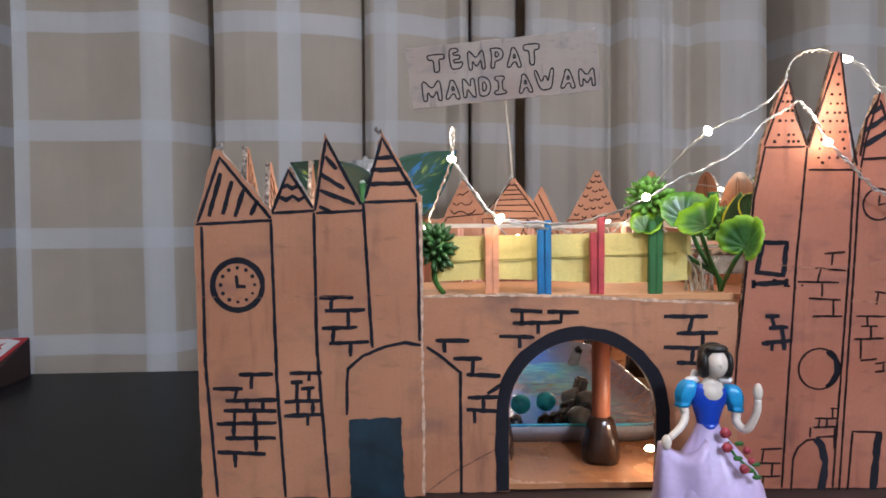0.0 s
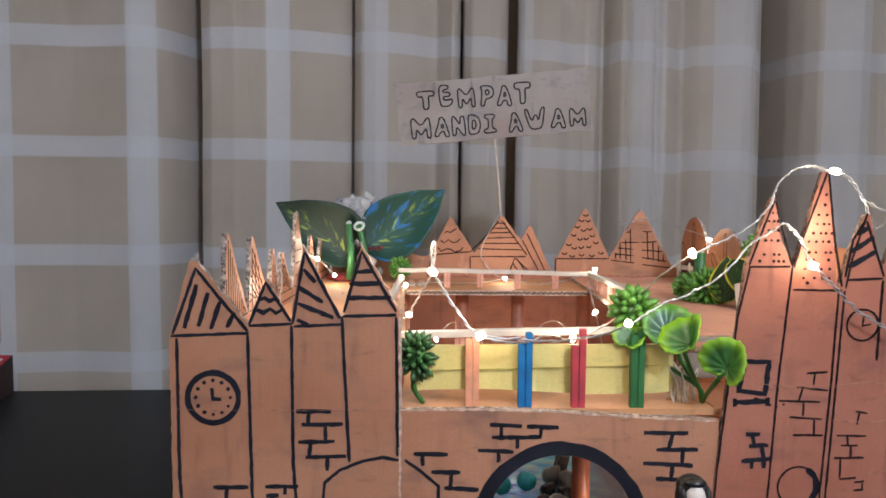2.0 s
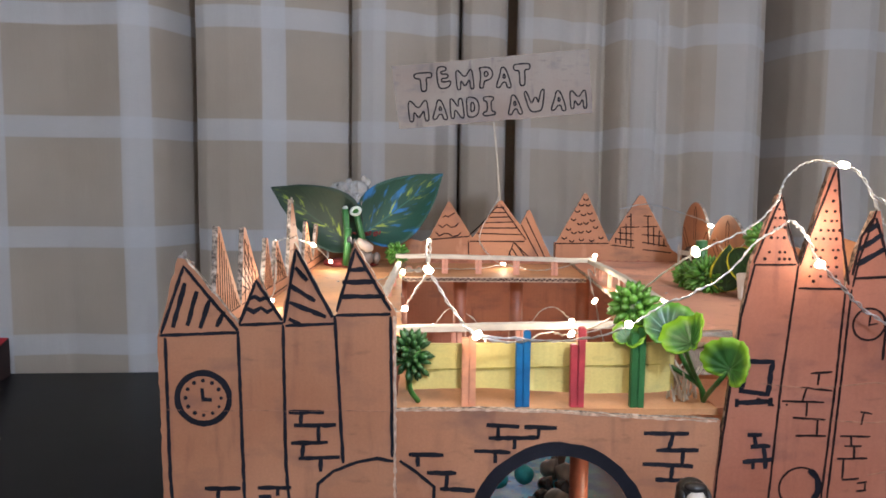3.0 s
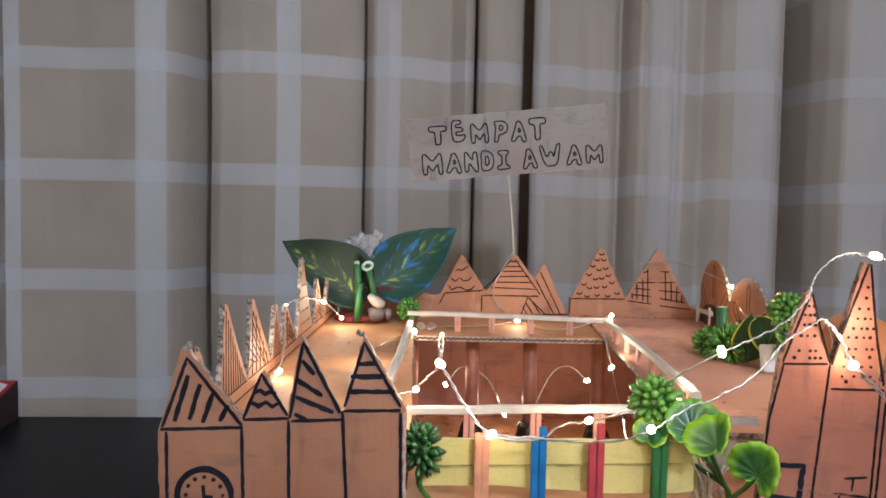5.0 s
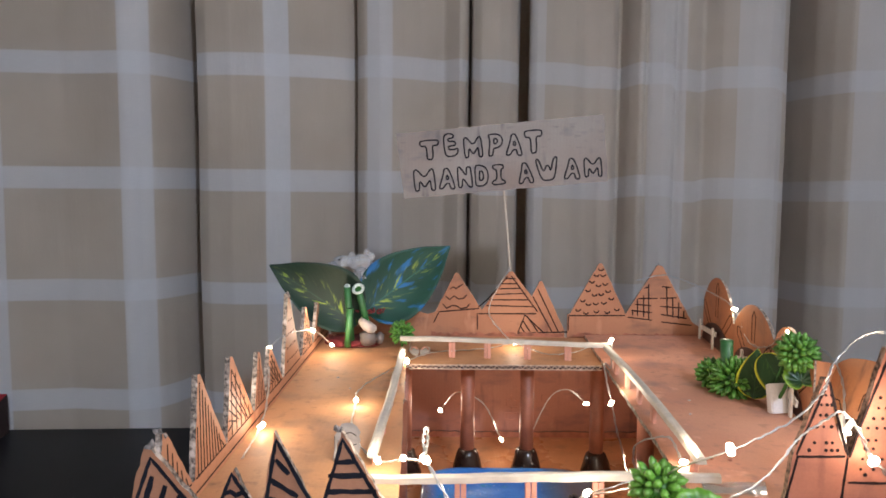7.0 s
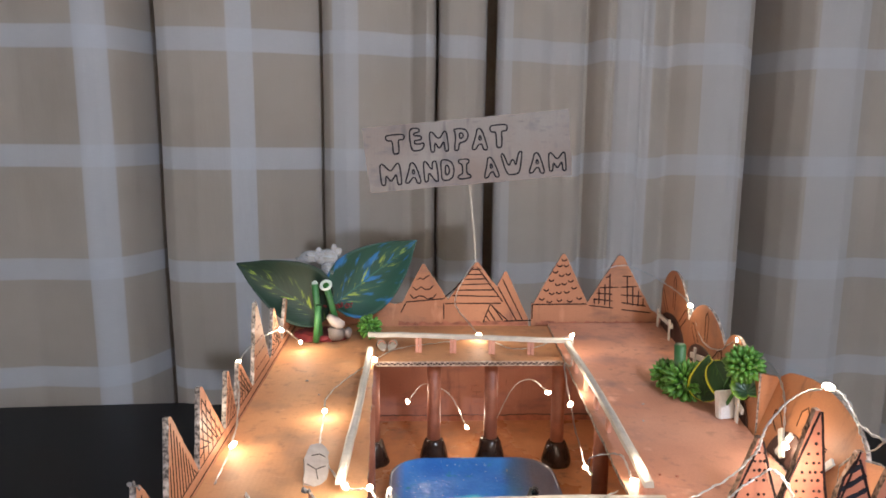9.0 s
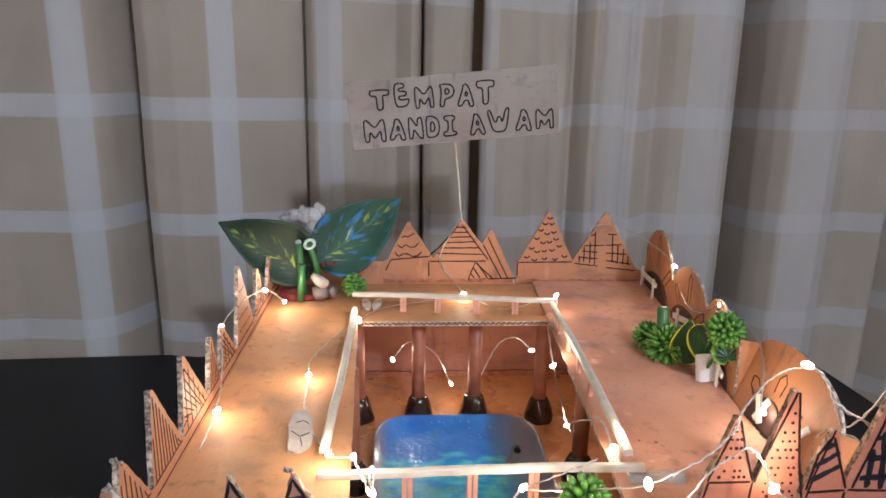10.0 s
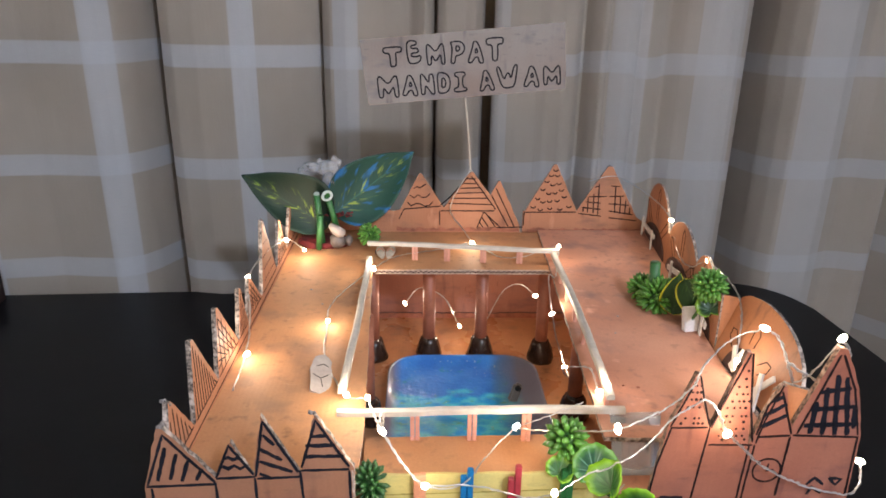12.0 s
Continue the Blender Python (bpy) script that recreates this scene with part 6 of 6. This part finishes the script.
def round_leaf_plant():
    t = thing("round_leaf_plant", "plastic plant with bright green scalloped round leaves", "artificial plant", at=(0.2060, 0.026, 0.2435))
    inv = t.matrix_world.inverted()
    bend = (0.2030, 0.024, 0.254)
    for n, (c, nrm, r, mat, stem) in enumerate((((0.1785, 0.016, 0.2950), (-0.10, -1, 0.55), 0.0150, FROND_DEEP, (bend, (0.1930, 0.024, 0.268), (0.182, 0.021, 0.290))),
                                              ((0.1885, 0.003, 0.2910), (-0.80, -0.34, 0.50), 0.0145, FROND, (bend, (0.1955, 0.018, 0.266), (0.1850, 0.006, 0.284))),
                                              ((0.2090, -0.009, 0.2790), (-0.80, -0.56, 0.10), 0.0142, FROND, ((0.2050, 0.016, 0.252), (0.2030, -0.002, 0.264), (0.2060, -0.007, 0.272))),
                                              ((0.1570, 0.020, 0.2870), (-0.35, -0.7, 0.6), 0.0095, FROND, (bend, (0.182, 0.026, 0.268), (0.163, 0.022, 0.281))))):
        bm = bmesh.new()
        frond(bm, inv @ Vector(c), nrm, r, n, fold=0.55 if n in (1, 2) else 0.34)
        leaf_object(bm, "leaf", mat, t)
        bm = bmesh.new()
        tube(bm, smooth_path([inv @ Vector(q) for q in ((0.2060, 0.026, 0.2437), *stem)], 5), 0.0015, 7)
        part("stem", bm, BUD_DARK, t, "", True)
    bm, rnd = bmesh.new(), random.Random(17)
    for i in range(26):
        a = Vector((rnd.uniform(0.185, 0.205), rnd.uniform(0.024, 0.040), 0.2438))
        tube(bm, [inv @ a, inv @ (a + Vector((rnd.uniform(-0.006, 0.004), rnd.uniform(-0.004, 0.004), 0.012))), inv @ (a + Vector((rnd.uniform(-0.012, 0.006), rnd.uniform(-0.006, 0.006), rnd.uniform(0.016, 0.026))))], 0.0006, 5)
    part("raffia", bm, WOOD_WHITE, t, "pale raffia tuft")


round_leaf_plant()


def pointed_leaf(name, parent, inv, base, tip, up, width, material, bow=0.12, label="", sides=(1, 1)):
    """A broad pointed leaf from base to tip, cupped along its midrib."""
    base, tip = Vector(base), Vector(tip)
    along = (tip - base).normalized()
    across = along.cross(Vector(up)).normalized()
    normal = across.cross(along)
    long, bm = (tip - base).length, bmesh.new()
    uv = bm.loops.layers.uv.new("UVMap")
    grid, n, w = [], 22, 8
    for i in range(n + 1):
        t = i / n
        half = width * 0.5 * (math.sin(math.pi * min(1, t ** 0.64 * 0.985 + 0.012)) ** 0.85)
        half *= 1 - 0.25 * max(0, t - 0.82) / 0.18
        row = []
        for j in range(-w, w + 1):
            s = j / w
            ripple = 0.012 * long * math.sin(9 * t + s * 2) * abs(s)
            lift = bow * long * math.sin(math.pi * t) - 0.32 * half * (1 - s * s) + ripple
            row.append((bm.verts.new(inv @ (base + along * (long * t) + across * (half * s * sides[s > 0]) + normal * lift)), (s, t)))
        grid.append(row)
    for a, b in zip(grid, grid[1:]):
        for j in range(2 * w):
            quad = (a[j], a[j + 1], b[j + 1], b[j])
            f = bm.faces.new([q[0] for q in quad])
            for loop, q in zip(f.loops, quad):
                loop[uv].uv = q[1]
    return leaf_object(bm, name, material, parent, label, 0.0006)


def back_planter():
    t = thing("leaf_planter", "planter with two big printed leaves, green tubes and red moss", "artificial plant", at=(-0.075, 0.53, DECK))
    inv = t.matrix_world.inverted()
    bm, rnd = bmesh.new(), random.Random(5)
    lathe(bm, [(0.034, 0.0005), (0.036, 0.004), (0.033, 0.008), (0.02, 0.010)], Matrix(), 22, 0, 0.7)
    for v in bm.verts:
        v.co += Vector([rnd.uniform(-0.0015, 0.0015), rnd.uniform(-0.0015, 0.0015), rnd.uniform(-0.0002, 0.0012)])
    for i in range(90):
        a = rnd.uniform(0, 6.28)
        ball(bm, (0.034 * math.cos(a) * rnd.uniform(0.85, 1.05), 0.024 * math.sin(a) * rnd.uniform(0.85, 1.05), rnd.uniform(0.002, 0.009)), (0.0016, 0.0016, 0.0014), 0, 1)
    part("moss_base", bm, MOSS, t, "dark red moss base")
    pointed_leaf("leaf", t, inv, (-0.070, 0.520, 0.294), (-0.1745, 0.502, 0.3720), (0.0, -1, 0.12), 0.088, LEAF_A, 0.03, "dark green leaf with yellow streaks", (0.62, 1.18))
    pointed_leaf("leaf", t, inv, (-0.062, 0.536, 0.309), (0.0475, 0.560, 0.3920), (0.0, -1, 0.12), 0.086, LEAF_B, 0.02, "blue-green leaf with yellow streaks")
    for a, b, wide in (((-0.0755, 0.512, 0.276), (-0.0800, 0.508, 0.345), 0.0), ((-0.0560, 0.522, 0.292), (-0.0670, 0.515, 0.341), 1.45), ((-0.0790, 0.500, 0.272), (-0.0745, 0.496, 0.320), 0.0)):
        bm = bmesh.new()
        tube(bm, [inv @ Vector(a), inv @ Vector(a).lerp(Vector(b), 0.5), inv @ Vector(b)], 0.0042, 12)
        tb = part("tube", bm, TUBE, t, "rolled green paper tube", True)
        lip = Matrix.Translation(inv @ Vector(b)) @ pose(0, 0, 0, 48, 0, -12) @ Matrix.Scale(wide or 0.74, 4)
        bm = bmesh.new()
        if wide:
            lathe(bm, [(0.0036, -0.0030), (0.0050, 0.0), (0.0057, 0.0009), (0.0052, 0.0018), (0.0034, 0.0016), (0.0028, 0.0002)], lip, 18)
            part("tube_rim", bm, RIM_PAPER, tb, "pale flared rim", True)
            bm = bmesh.new()
            lathe(bm, [(0.0029, 0.0003), (0.0029, 0.0006)], lip, 14)
            part("tube_hollow", bm, BUD_DARK, tb, "dark hollow")
        elif b[2] > 0.33:
            lathe(bm, [(0.0040, -0.0030), (0.0056, 0.0), (0.0050, 0.0022), (0.0028, 0.0030), (0.0012, 0.0018)], lip, 16)
            part("tube_end", bm, RIM_PAPER, tb, "pale closed end", True)
        else:
            lathe(bm, [(0.0057, -0.0010), (0.0055, 0.0006), (0.0030, 0.0002)], Matrix.Translation(inv @ Vector(b)) @ Matrix.Scale(0.76, 4), 14)
            part("tube_end", bm, TUBE, tb, "folded green end", True)
    for k, (p, s, mat) in enumerate((((0, 0, 0), (0.0135, 0.0080, 0.0066), STONE), ((-0.0545, 0.506, 0.2815), (0.0115, 0.0090, 0.0105), GREY_STONE), ((-0.0400, 0.510, 0.2810), (0.0055, 0.0060, 0.0085), GREY_STONE))):
        bm = bmesh.new()
        ball(bm, inv @ Vector(p) if k else Vector(), s, 0, 2, 0.3, k)
        if not k:
            bm.transform(Matrix.Translation(inv @ Vector((-0.0535, 0.502, 0.2975))) @ pose(0, 0, 0, 0, 38, 0))
        part("stone", bm, mat, t, "smooth stone", True)
    bm = bmesh.new()
    for i in range(40):
        ball(bm, inv @ Vector((-0.058 + rnd.uniform(-0.02, 0.022), 0.528 + rnd.uniform(-0.006, 0.006), 0.311 + rnd.uniform(-0.002, 0.003))), (0.0016, 0.0016, 0.0016), 0, 1)
    part("berry_garland", bm, MOSS, t, "strip of dark red beads")
    bm = bmesh.new()
    ball(bm, inv @ Vector((-0.070, 0.552, 0.3705)), (0.0165, 0.009, 0.0115), 0, 3, 0.10, 2)
    ball(bm, inv @ Vector((-0.091, 0.547, 0.3725)), (0.0135, 0.007, 0.0075), 0, 3, 0.10, 4)
    ball(bm, inv @ Vector((-0.104, 0.544, 0.3690)), (0.0060, 0.004, 0.0040), 0, 2, 0.2, 1)
    ball(bm, inv @ Vector((-0.068, 0.550, 0.3540)), (0.0100, 0.007, 0.0120), 0, 3, 0.12, 6)
    for dx, z in ((-0.080, 0.3800), (-0.060, 0.3840), (-0.054, 0.3790)):
        ball(bm, inv @ Vector((dx, 0.548, z)), (0.0042, 0.003, 0.0050), 0, 2)
    part("clear_figure", bm, CLEAR, t, "small clear plastic animal-like lump", True)
    bm = bmesh.new()
    ball(bm, inv @ Vector((-0.0940, 0.5385, 0.3755)), (0.0022, 0.0012, 0.0012), 0, 1)
    part("black_spot", bm, HAIR, t, "black plastic spot")


back_planter()


def side_plant():
    t = thing("yellow_edged_plant", "dark green plastic leaves with yellow edges, beside the hills", "artificial plant", at=(0.340, 0.300, DECK))
    inv = t.matrix_world.inverted()
    pointed_leaf("leaf", t, inv, (0.3370, 0.293, 0.3170), (0.3590, 0.275, 0.2695), (-0.45, -0.8, 0.35), 0.030, LEAF_C, 0.10)
    pointed_leaf("leaf", t, inv, (0.3330, 0.300, 0.2720), (0.3360, 0.302, 0.3200), (-0.45, -0.8, 0.2), 0.032, LEAF_C, 0.10)
    bm = bmesh.new()
    frond(bm, inv @ Vector((0.3460, 0.243, 0.3095)), (-0.3, -0.8, 0.5), 0.0130, 7)
    leaf_object(bm, "leaf", FROND_DARK, t)
    for a, b, r in (((0.3220, 0.334, 0.2695), (0.3180, 0.330, 0.3210), 0.0060), ((0.336, 0.318, 0.2695), (0.335, 0.316, 0.306), 0.0045)):
        bm = bmesh.new()
        tube(bm, [inv @ Vector(a), inv @ Vector(b)], r, 12)
        part("tube", bm, TUBE, t, "green paper tube", True)
    bm = bmesh.new()
    box(bm, (-0.0085, -0.004, 0.0), (0.0085, 0.004, 0.026), 0.001, m=inv @ pose(0.3410, 0.266, DECK + 0.0012, -12, 0, 10))
    part("label_block", bm, WHITE_PAPER, t, "small white foam block")
    bm = bmesh.new()
    tube(bm, [inv @ Vector(q) for q in ((0.346, 0.290, 0.2700), (0.3455, 0.285, 0.290), (0.3470, 0.275, 0.312))], 0.0013, 7)
    part("stem", bm, BUD_DARK, t, "", True)


side_plant()

# ---- loose small things on the deck ----


def flat_stone():
    bm = bmesh.new()
    prism(bm, rough_edge([(-0.010, -0.026), (0.006, -0.029), (0.0125, -0.012), (0.0115, 0.016), (0.003, 0.026), (-0.008, 0.022), (-0.013, 0.004)], 0.005, 0.0012, 44), 0.004, pose(-0.0315, 0.1695, DECK + 0.0085, 22, 14, 8) @ Matrix.Scale(0.8, 4))
    ob = thing("flat_stone", "flat pale stone-like slab with cracks, lying on the deck", "stone", at=(-0.0315, 0.1695, DECK))
    p = part("slab", bm, STONE, ob)
    ob.matrix_world = Matrix.Identity(4)
    m = pose(-0.0315, 0.1695, DECK + 0.0085, 22, 14, 8) @ Matrix.Scale(0.8, 4)
    ink("crack", [[(-9, -3), (0, -8), (9, -2)], [(0, -8), (3, -20)], [(-6, 8), (2, 12), (8, 9)]], 0.0009, m, INK_BROWN, p)


flat_stone()


def tape_strip():
    """A strip of clear tape that sags from the deck edge to the low deck."""
    bm, rows = bmesh.new(), []
    for i in range(9):
        k = i / 8
        y, z = 0.113 - 0.058 * k, 0.2705 - 0.018 * k ** 1.6
        x0, x1 = 0.2165 - 0.011 * k, 0.2600 - 0.020 * k
        rows.append([bm.verts.new(q) for q in ((x0, y, z), (x1, y, z + 0.0006), (x1, y, z + 0.0010), (x0, y, z + 0.0004))])
    for r, t in zip(rows, rows[1:]):
        for k in range(4):
            bm.faces.new((r[k], r[(k + 1) % 4], t[(k + 1) % 4], t[k]))
    bm.faces.new(rows[0])
    bm.faces.new(rows[-1][::-1])
    part("tape_strip", bm, CLEAR, castle, "strip of clear tape", True)


tape_strip()
for n, (x, y) in enumerate(((0.2405, 0.158), (0.2530, 0.155), (0.2840, 0.120), (0.2600, 0.260), (0.2730, 0.300), (-0.070, 0.370), (-0.052, 0.330))):
    bm = bmesh.new()
    ball(bm, (x, y, DECK + 0.0016), (0.0014 + 0.0004 * (n % 3), 0.0012, 0.0009), 0, 1, 0.5, n)
    part("glue_crumb", bm, COLUMN if n < 3 else STONE, castle, "crumb of dried glue")


def slippers():
    for k, (x, turn) in enumerate(((0.0035, 8), (0.0165, -6))):
        t = thing("paper_slipper", "tiny beige paper slipper beside the pool", "slipper", "pair of slippers", at=(x, 0.497, DECK - 0.003))
        t.matrix_world = pose(x, 0.502, DECK - 0.0026, 0, 0, turn)
        bm = bmesh.new()
        out = [(0.0058 * math.cos(a) * (1 + 0.18 * math.sin(a)), 0.0210 * math.sin(a)) for a in [2 * math.pi * i / 20 for i in range(20)]]
        prism(bm, out, 0.002, Matrix.Translation((0, 0, 0.0022)))
        part("sole", bm, WOOD_WHITE, t)
        bm = bmesh.new()
        tube(bm, [(-0.0045, 0.002, 0.002), (-0.002, 0.003, 0.0055), (0.002, 0.003, 0.0055), (0.0045, 0.002, 0.002)], 0.001, 6)
        part("strap", bm, WOOD_PINK, t)


slippers()


def party_box():
    """A low box with a sloping top, red with a white starred sheet."""
    t = thing("paper_box", "red paper box with a white starred top, on the table", "box", at=(-0.765, 0.925, 0.001))
    t.matrix_world = pose(-0.781, 0.930, 0.001, 0, 0, 5)
    bm = bmesh.new()
    rows = [[bm.verts.new((x, y, z)) for y, z in ((-0.135, 0.0), (-0.135, 0.028), (0.0, 0.074), (0.0, 0.0))] for x in (-0.30, 0.0)]
    for k in range(4):
        bm.faces.new((rows[0][k], rows[0][(k + 1) % 4], rows[1][(k + 1) % 4], rows[1][k]))
    bm.faces.new(rows[0])
    bm.faces.new(rows[1][::-1])
    part("body", bm, BOARD, t, "dark box body")
    slope = Matrix.Translation((-0.15, -0.0675, 0.0510)) @ pose(0, 0, 0, math.degrees(math.atan2(0.046, 0.135)), 0, 0)
    bm = bmesh.new()
    prism(bm, [(-0.15, -0.0713), (0.135, -0.0713), (0.1495, 0.0713), (-0.15, 0.0713)], 0.0008, slope @ Matrix.Translation((0, 0, 0.0010)))
    part("red_border", bm, [RED_PAPER, RED_PAPER], t, "red paper border")
    bm = bmesh.new()
    prism(bm, [(-0.15, -0.046), (0.128, -0.046), (0.140, 0.055), (0.118, 0.064), (-0.15, 0.062)], 0.0012, slope @ Matrix.Translation((0, 0, 0.0024)))
    p = part("top_sheet", bm, [WHITE_PAPER, WHITE_PAPER], t, "white paper sheet with red stars")
    for u, v in ((0.110, 0.030), (0.080, -0.022), (0.05, 0.030), (0.0, 0.0)):
        bm = bmesh.new()
        star = [((0.013 if i % 2 else 0.005) * math.cos(i * math.pi / 5 + 0.3), (0.022 if i % 2 else 0.008) * math.sin(i * math.pi / 5 + 0.3)) for i in range(10)]
        prism(bm, star, 0.0008, slope @ Matrix.Translation((u, v, 0.0032)))
        part("star", bm, [RED_PAPER, RED_PAPER], p)


party_box()

# ---- the light string: twisted silver wire and small lit bulbs ----
STRING = thing("light_string", "silver wire light string with small warm lit bulbs", "string lights")
RUNS = [
    [(-0.094, 0.474, 0.280), (-0.108, 0.462, 0.297), (-0.114, 0.445, 0.304), (-0.119, 0.36, 0.318), (-0.121, 0.290, 0.317), (-0.113, 0.255, 0.29), (-0.108, 0.205, 0.274), (-0.106, 0.15, 0.270)],
    [(-0.002, 0.430, 0.272), (-0.030, 0.370, 0.270), (-0.043, 0.32, 0.270), (-0.039, 0.276, 0.274), (-0.034, 0.21, 0.271), (-0.012, 0.150, 0.272), (-0.004, 0.137, 0.277)],
    [(-0.002, 0.430, 0.272), (0.022, 0.470, 0.272), (0.06, 0.50, 0.268), (0.098, 0.52, 0.267), (0.129, 0.528, 0.271), (0.16, 0.48, 0.27), (0.19, 0.468, 0.274), (0.215, 0.475, 0.28), (0.236, 0.462, 0.290), (0.231, 0.44, 0.281), (0.222, 0.40, 0.274), (0.210, 0.38, 0.283), (0.208, 0.336, 0.255), (0.220, 0.34, 0.21), (0.236, 0.37, 0.167), (0.222, 0.29, 0.20), (0.195, 0.20, 0.262), (0.210, 0.165, 0.283), (0.214, 0.142, 0.272)],
    [(0.036, 0.495, 0.194), (0.058, 0.498, 0.216), (0.090, 0.500, 0.200), (0.113, 0.510, 0.152)],
    [(0.150, 0.500, 0.165), (0.172, 0.505, 0.208), (0.196, 0.51, 0.217), (0.219, 0.510, 0.199)],
    [(-0.006, 0.124, 0.278), (0.014, 0.113, 0.285), (0.0185, 0.086, 0.2965), (0.0255, 0.045, 0.3120), (0.0325, 0.006, 0.3285), (0.0315, 0.001, 0.3400), (0.0330, 0.002, 0.3465), (0.0335, 0.004, 0.3400), (0.0325, 0.006, 0.3285)],
    [(0.0325, 0.006, 0.3285), (0.045, 0.0, 0.309), (0.0605, -0.002, 0.2915), (0.085, 0.004, 0.286), (0.11, 0.045, 0.283), (0.135, 0.090, 0.272), (0.17, 0.105, 0.276), (0.192, 0.11, 0.283)],
    [(0.0605, -0.002, 0.2915), (0.10, 0.0, 0.288), (0.125, -0.018, 0.294), (0.143, -0.024, 0.302), (0.165, -0.02, 0.314), (0.178, -0.02, 0.319), (0.200, -0.016, 0.331), (0.217, -0.010, 0.347), (0.230, -0.006, 0.354), (0.2385, -0.006, 0.360)],
    [(0.135, 0.090, 0.272), (0.155, 0.06, 0.29), (0.170, 0.01, 0.325), (0.183, -0.011, 0.341), (0.205, -0.010, 0.351), (0.222, -0.007, 0.361), (0.231, -0.006, 0.372), (0.235, -0.004, 0.382), (0.248, 0.004, 0.391), (0.266, 0.016, 0.3945), (0.2876, 0.0287, 0.3920)],
    [(0.2385, -0.006, 0.360), (0.247, -0.005, 0.353), (0.2560, -0.0070, 0.336), (0.270, -0.007, 0.322), (0.285, -0.006, 0.308), (0.305, -0.006, 0.297), (0.322, -0.006, 0.290), (0.338, -0.006, 0.286), (0.352, -0.003, 0.283), (0.364, 0.008, 0.286), (0.3665, 0.016, 0.2945)],
    [(0.2876, 0.0287, 0.3920), (0.297, 0.026, 0.386), (0.305, 0.02, 0.366), (0.311, 0.02, 0.356), (0.318, 0.01, 0.375), (0.325, 0.004, 0.3975)],
    [(0.325, 0.004, 0.3975), (0.333, 0.004, 0.385), (0.33, 0.006, 0.36), (0.315, 0.012, 0.365), (0.300, 0.018, 0.374)],
    [(0.30, 0.590, 0.345), (0.34, 0.588, 0.352), (0.372, 0.52, 0.340), (0.3765, 0.455, 0.330), (0.370, 0.40, 0.305), (0.362, 0.34, 0.312), (0.360, 0.292, 0.336), (0.366, 0.235, 0.330), (0.362, 0.205, 0.312), (0.3500, 0.180, 0.2880), (0.3480, 0.172, 0.2860)],
    [(0.128, 0.588, 0.362), (0.10, 0.588, 0.305), (0.118, 0.585, 0.274), (0.129, 0.528, 0.271)],
]
LIT = [(-0.0940, 0.474, 0.2800), (-0.1115, 0.448, 0.3030), (-0.1215, 0.290, 0.3185), (-0.1070, 0.207, 0.2745), (-0.0390, 0.276, 0.2750), (-0.0010, 0.428, 0.2730), (0.1290, 0.528, 0.2720), (0.2365, 0.4625, 0.2910), (0.2080, 0.336, 0.2550),
       (0.2355, 0.368, 0.1670), (0.2145, 0.142, 0.2730), (0.0360, 0.495, 0.1940), (0.1130, 0.510, 0.1520), (0.2190, 0.510, 0.1990), (-0.0050, 0.131, 0.2770), (0.0145, 0.113, 0.2860), (0.0325, 0.006, 0.3285),
       (0.0612, -0.003, 0.2915), (0.1350, 0.092, 0.2720), (0.1430, -0.025, 0.3030), (0.1830, -0.012, 0.3420), (0.2876, 0.0287, 0.3925), (0.2560, -0.0080, 0.3350), (0.3250, 0.004, 0.3980), (0.3665, 0.0160, 0.2950),
       (0.3765, 0.455, 0.3300), (0.3600, 0.292, 0.3370), (0.3480, 0.172, 0.2860), (0.1620, 0.030, 0.1400)]
for n, run in enumerate(RUNS):
    line = smooth_path(run, 9, 0.0005, n)
    bm = bmesh.new()
    for side in (0, math.pi):
        tube(bm, [p + 0.00058 * Vector((math.cos(side + i * 1.1), math.sin(side + i * 1.1), math.cos(side + i * 1.1 + 1))) for i, p in enumerate(line)], 0.00044, 6)
    part("wire", bm, WIRE, STRING, "", True)
bulb_bm = bmesh.new()
lathe(bulb_bm, [(0.0006, -0.0034), (0.0016, -0.0026), (0.0022, 0.0), (0.0016, 0.0027), (0.0005, 0.0036)], Matrix(), 12)
BULB_MESH = finish(bulb_bm, "bulb", BULB, True)
for n, at in enumerate(LIT):
    ob = new("bulb", BULB_MESH)
    ob.parent = STRING
    ob.matrix_local = pose(*at, 70 + 40 * math.sin(n * 2.1), 50 * math.cos(n * 1.7), n * 47)
    glow = bpy.data.lights.new("bulb_light", "POINT")
    glow.energy, glow.color, glow.shadow_soft_size = BULB_W, WARM, 0.0045
    new("bulb_light", glow).location = Vector(at) + Vector((0.010 if at[0] < -0.08 else -0.014 if at[0] > 0.34 else 0.0, -0.008, 0.021))
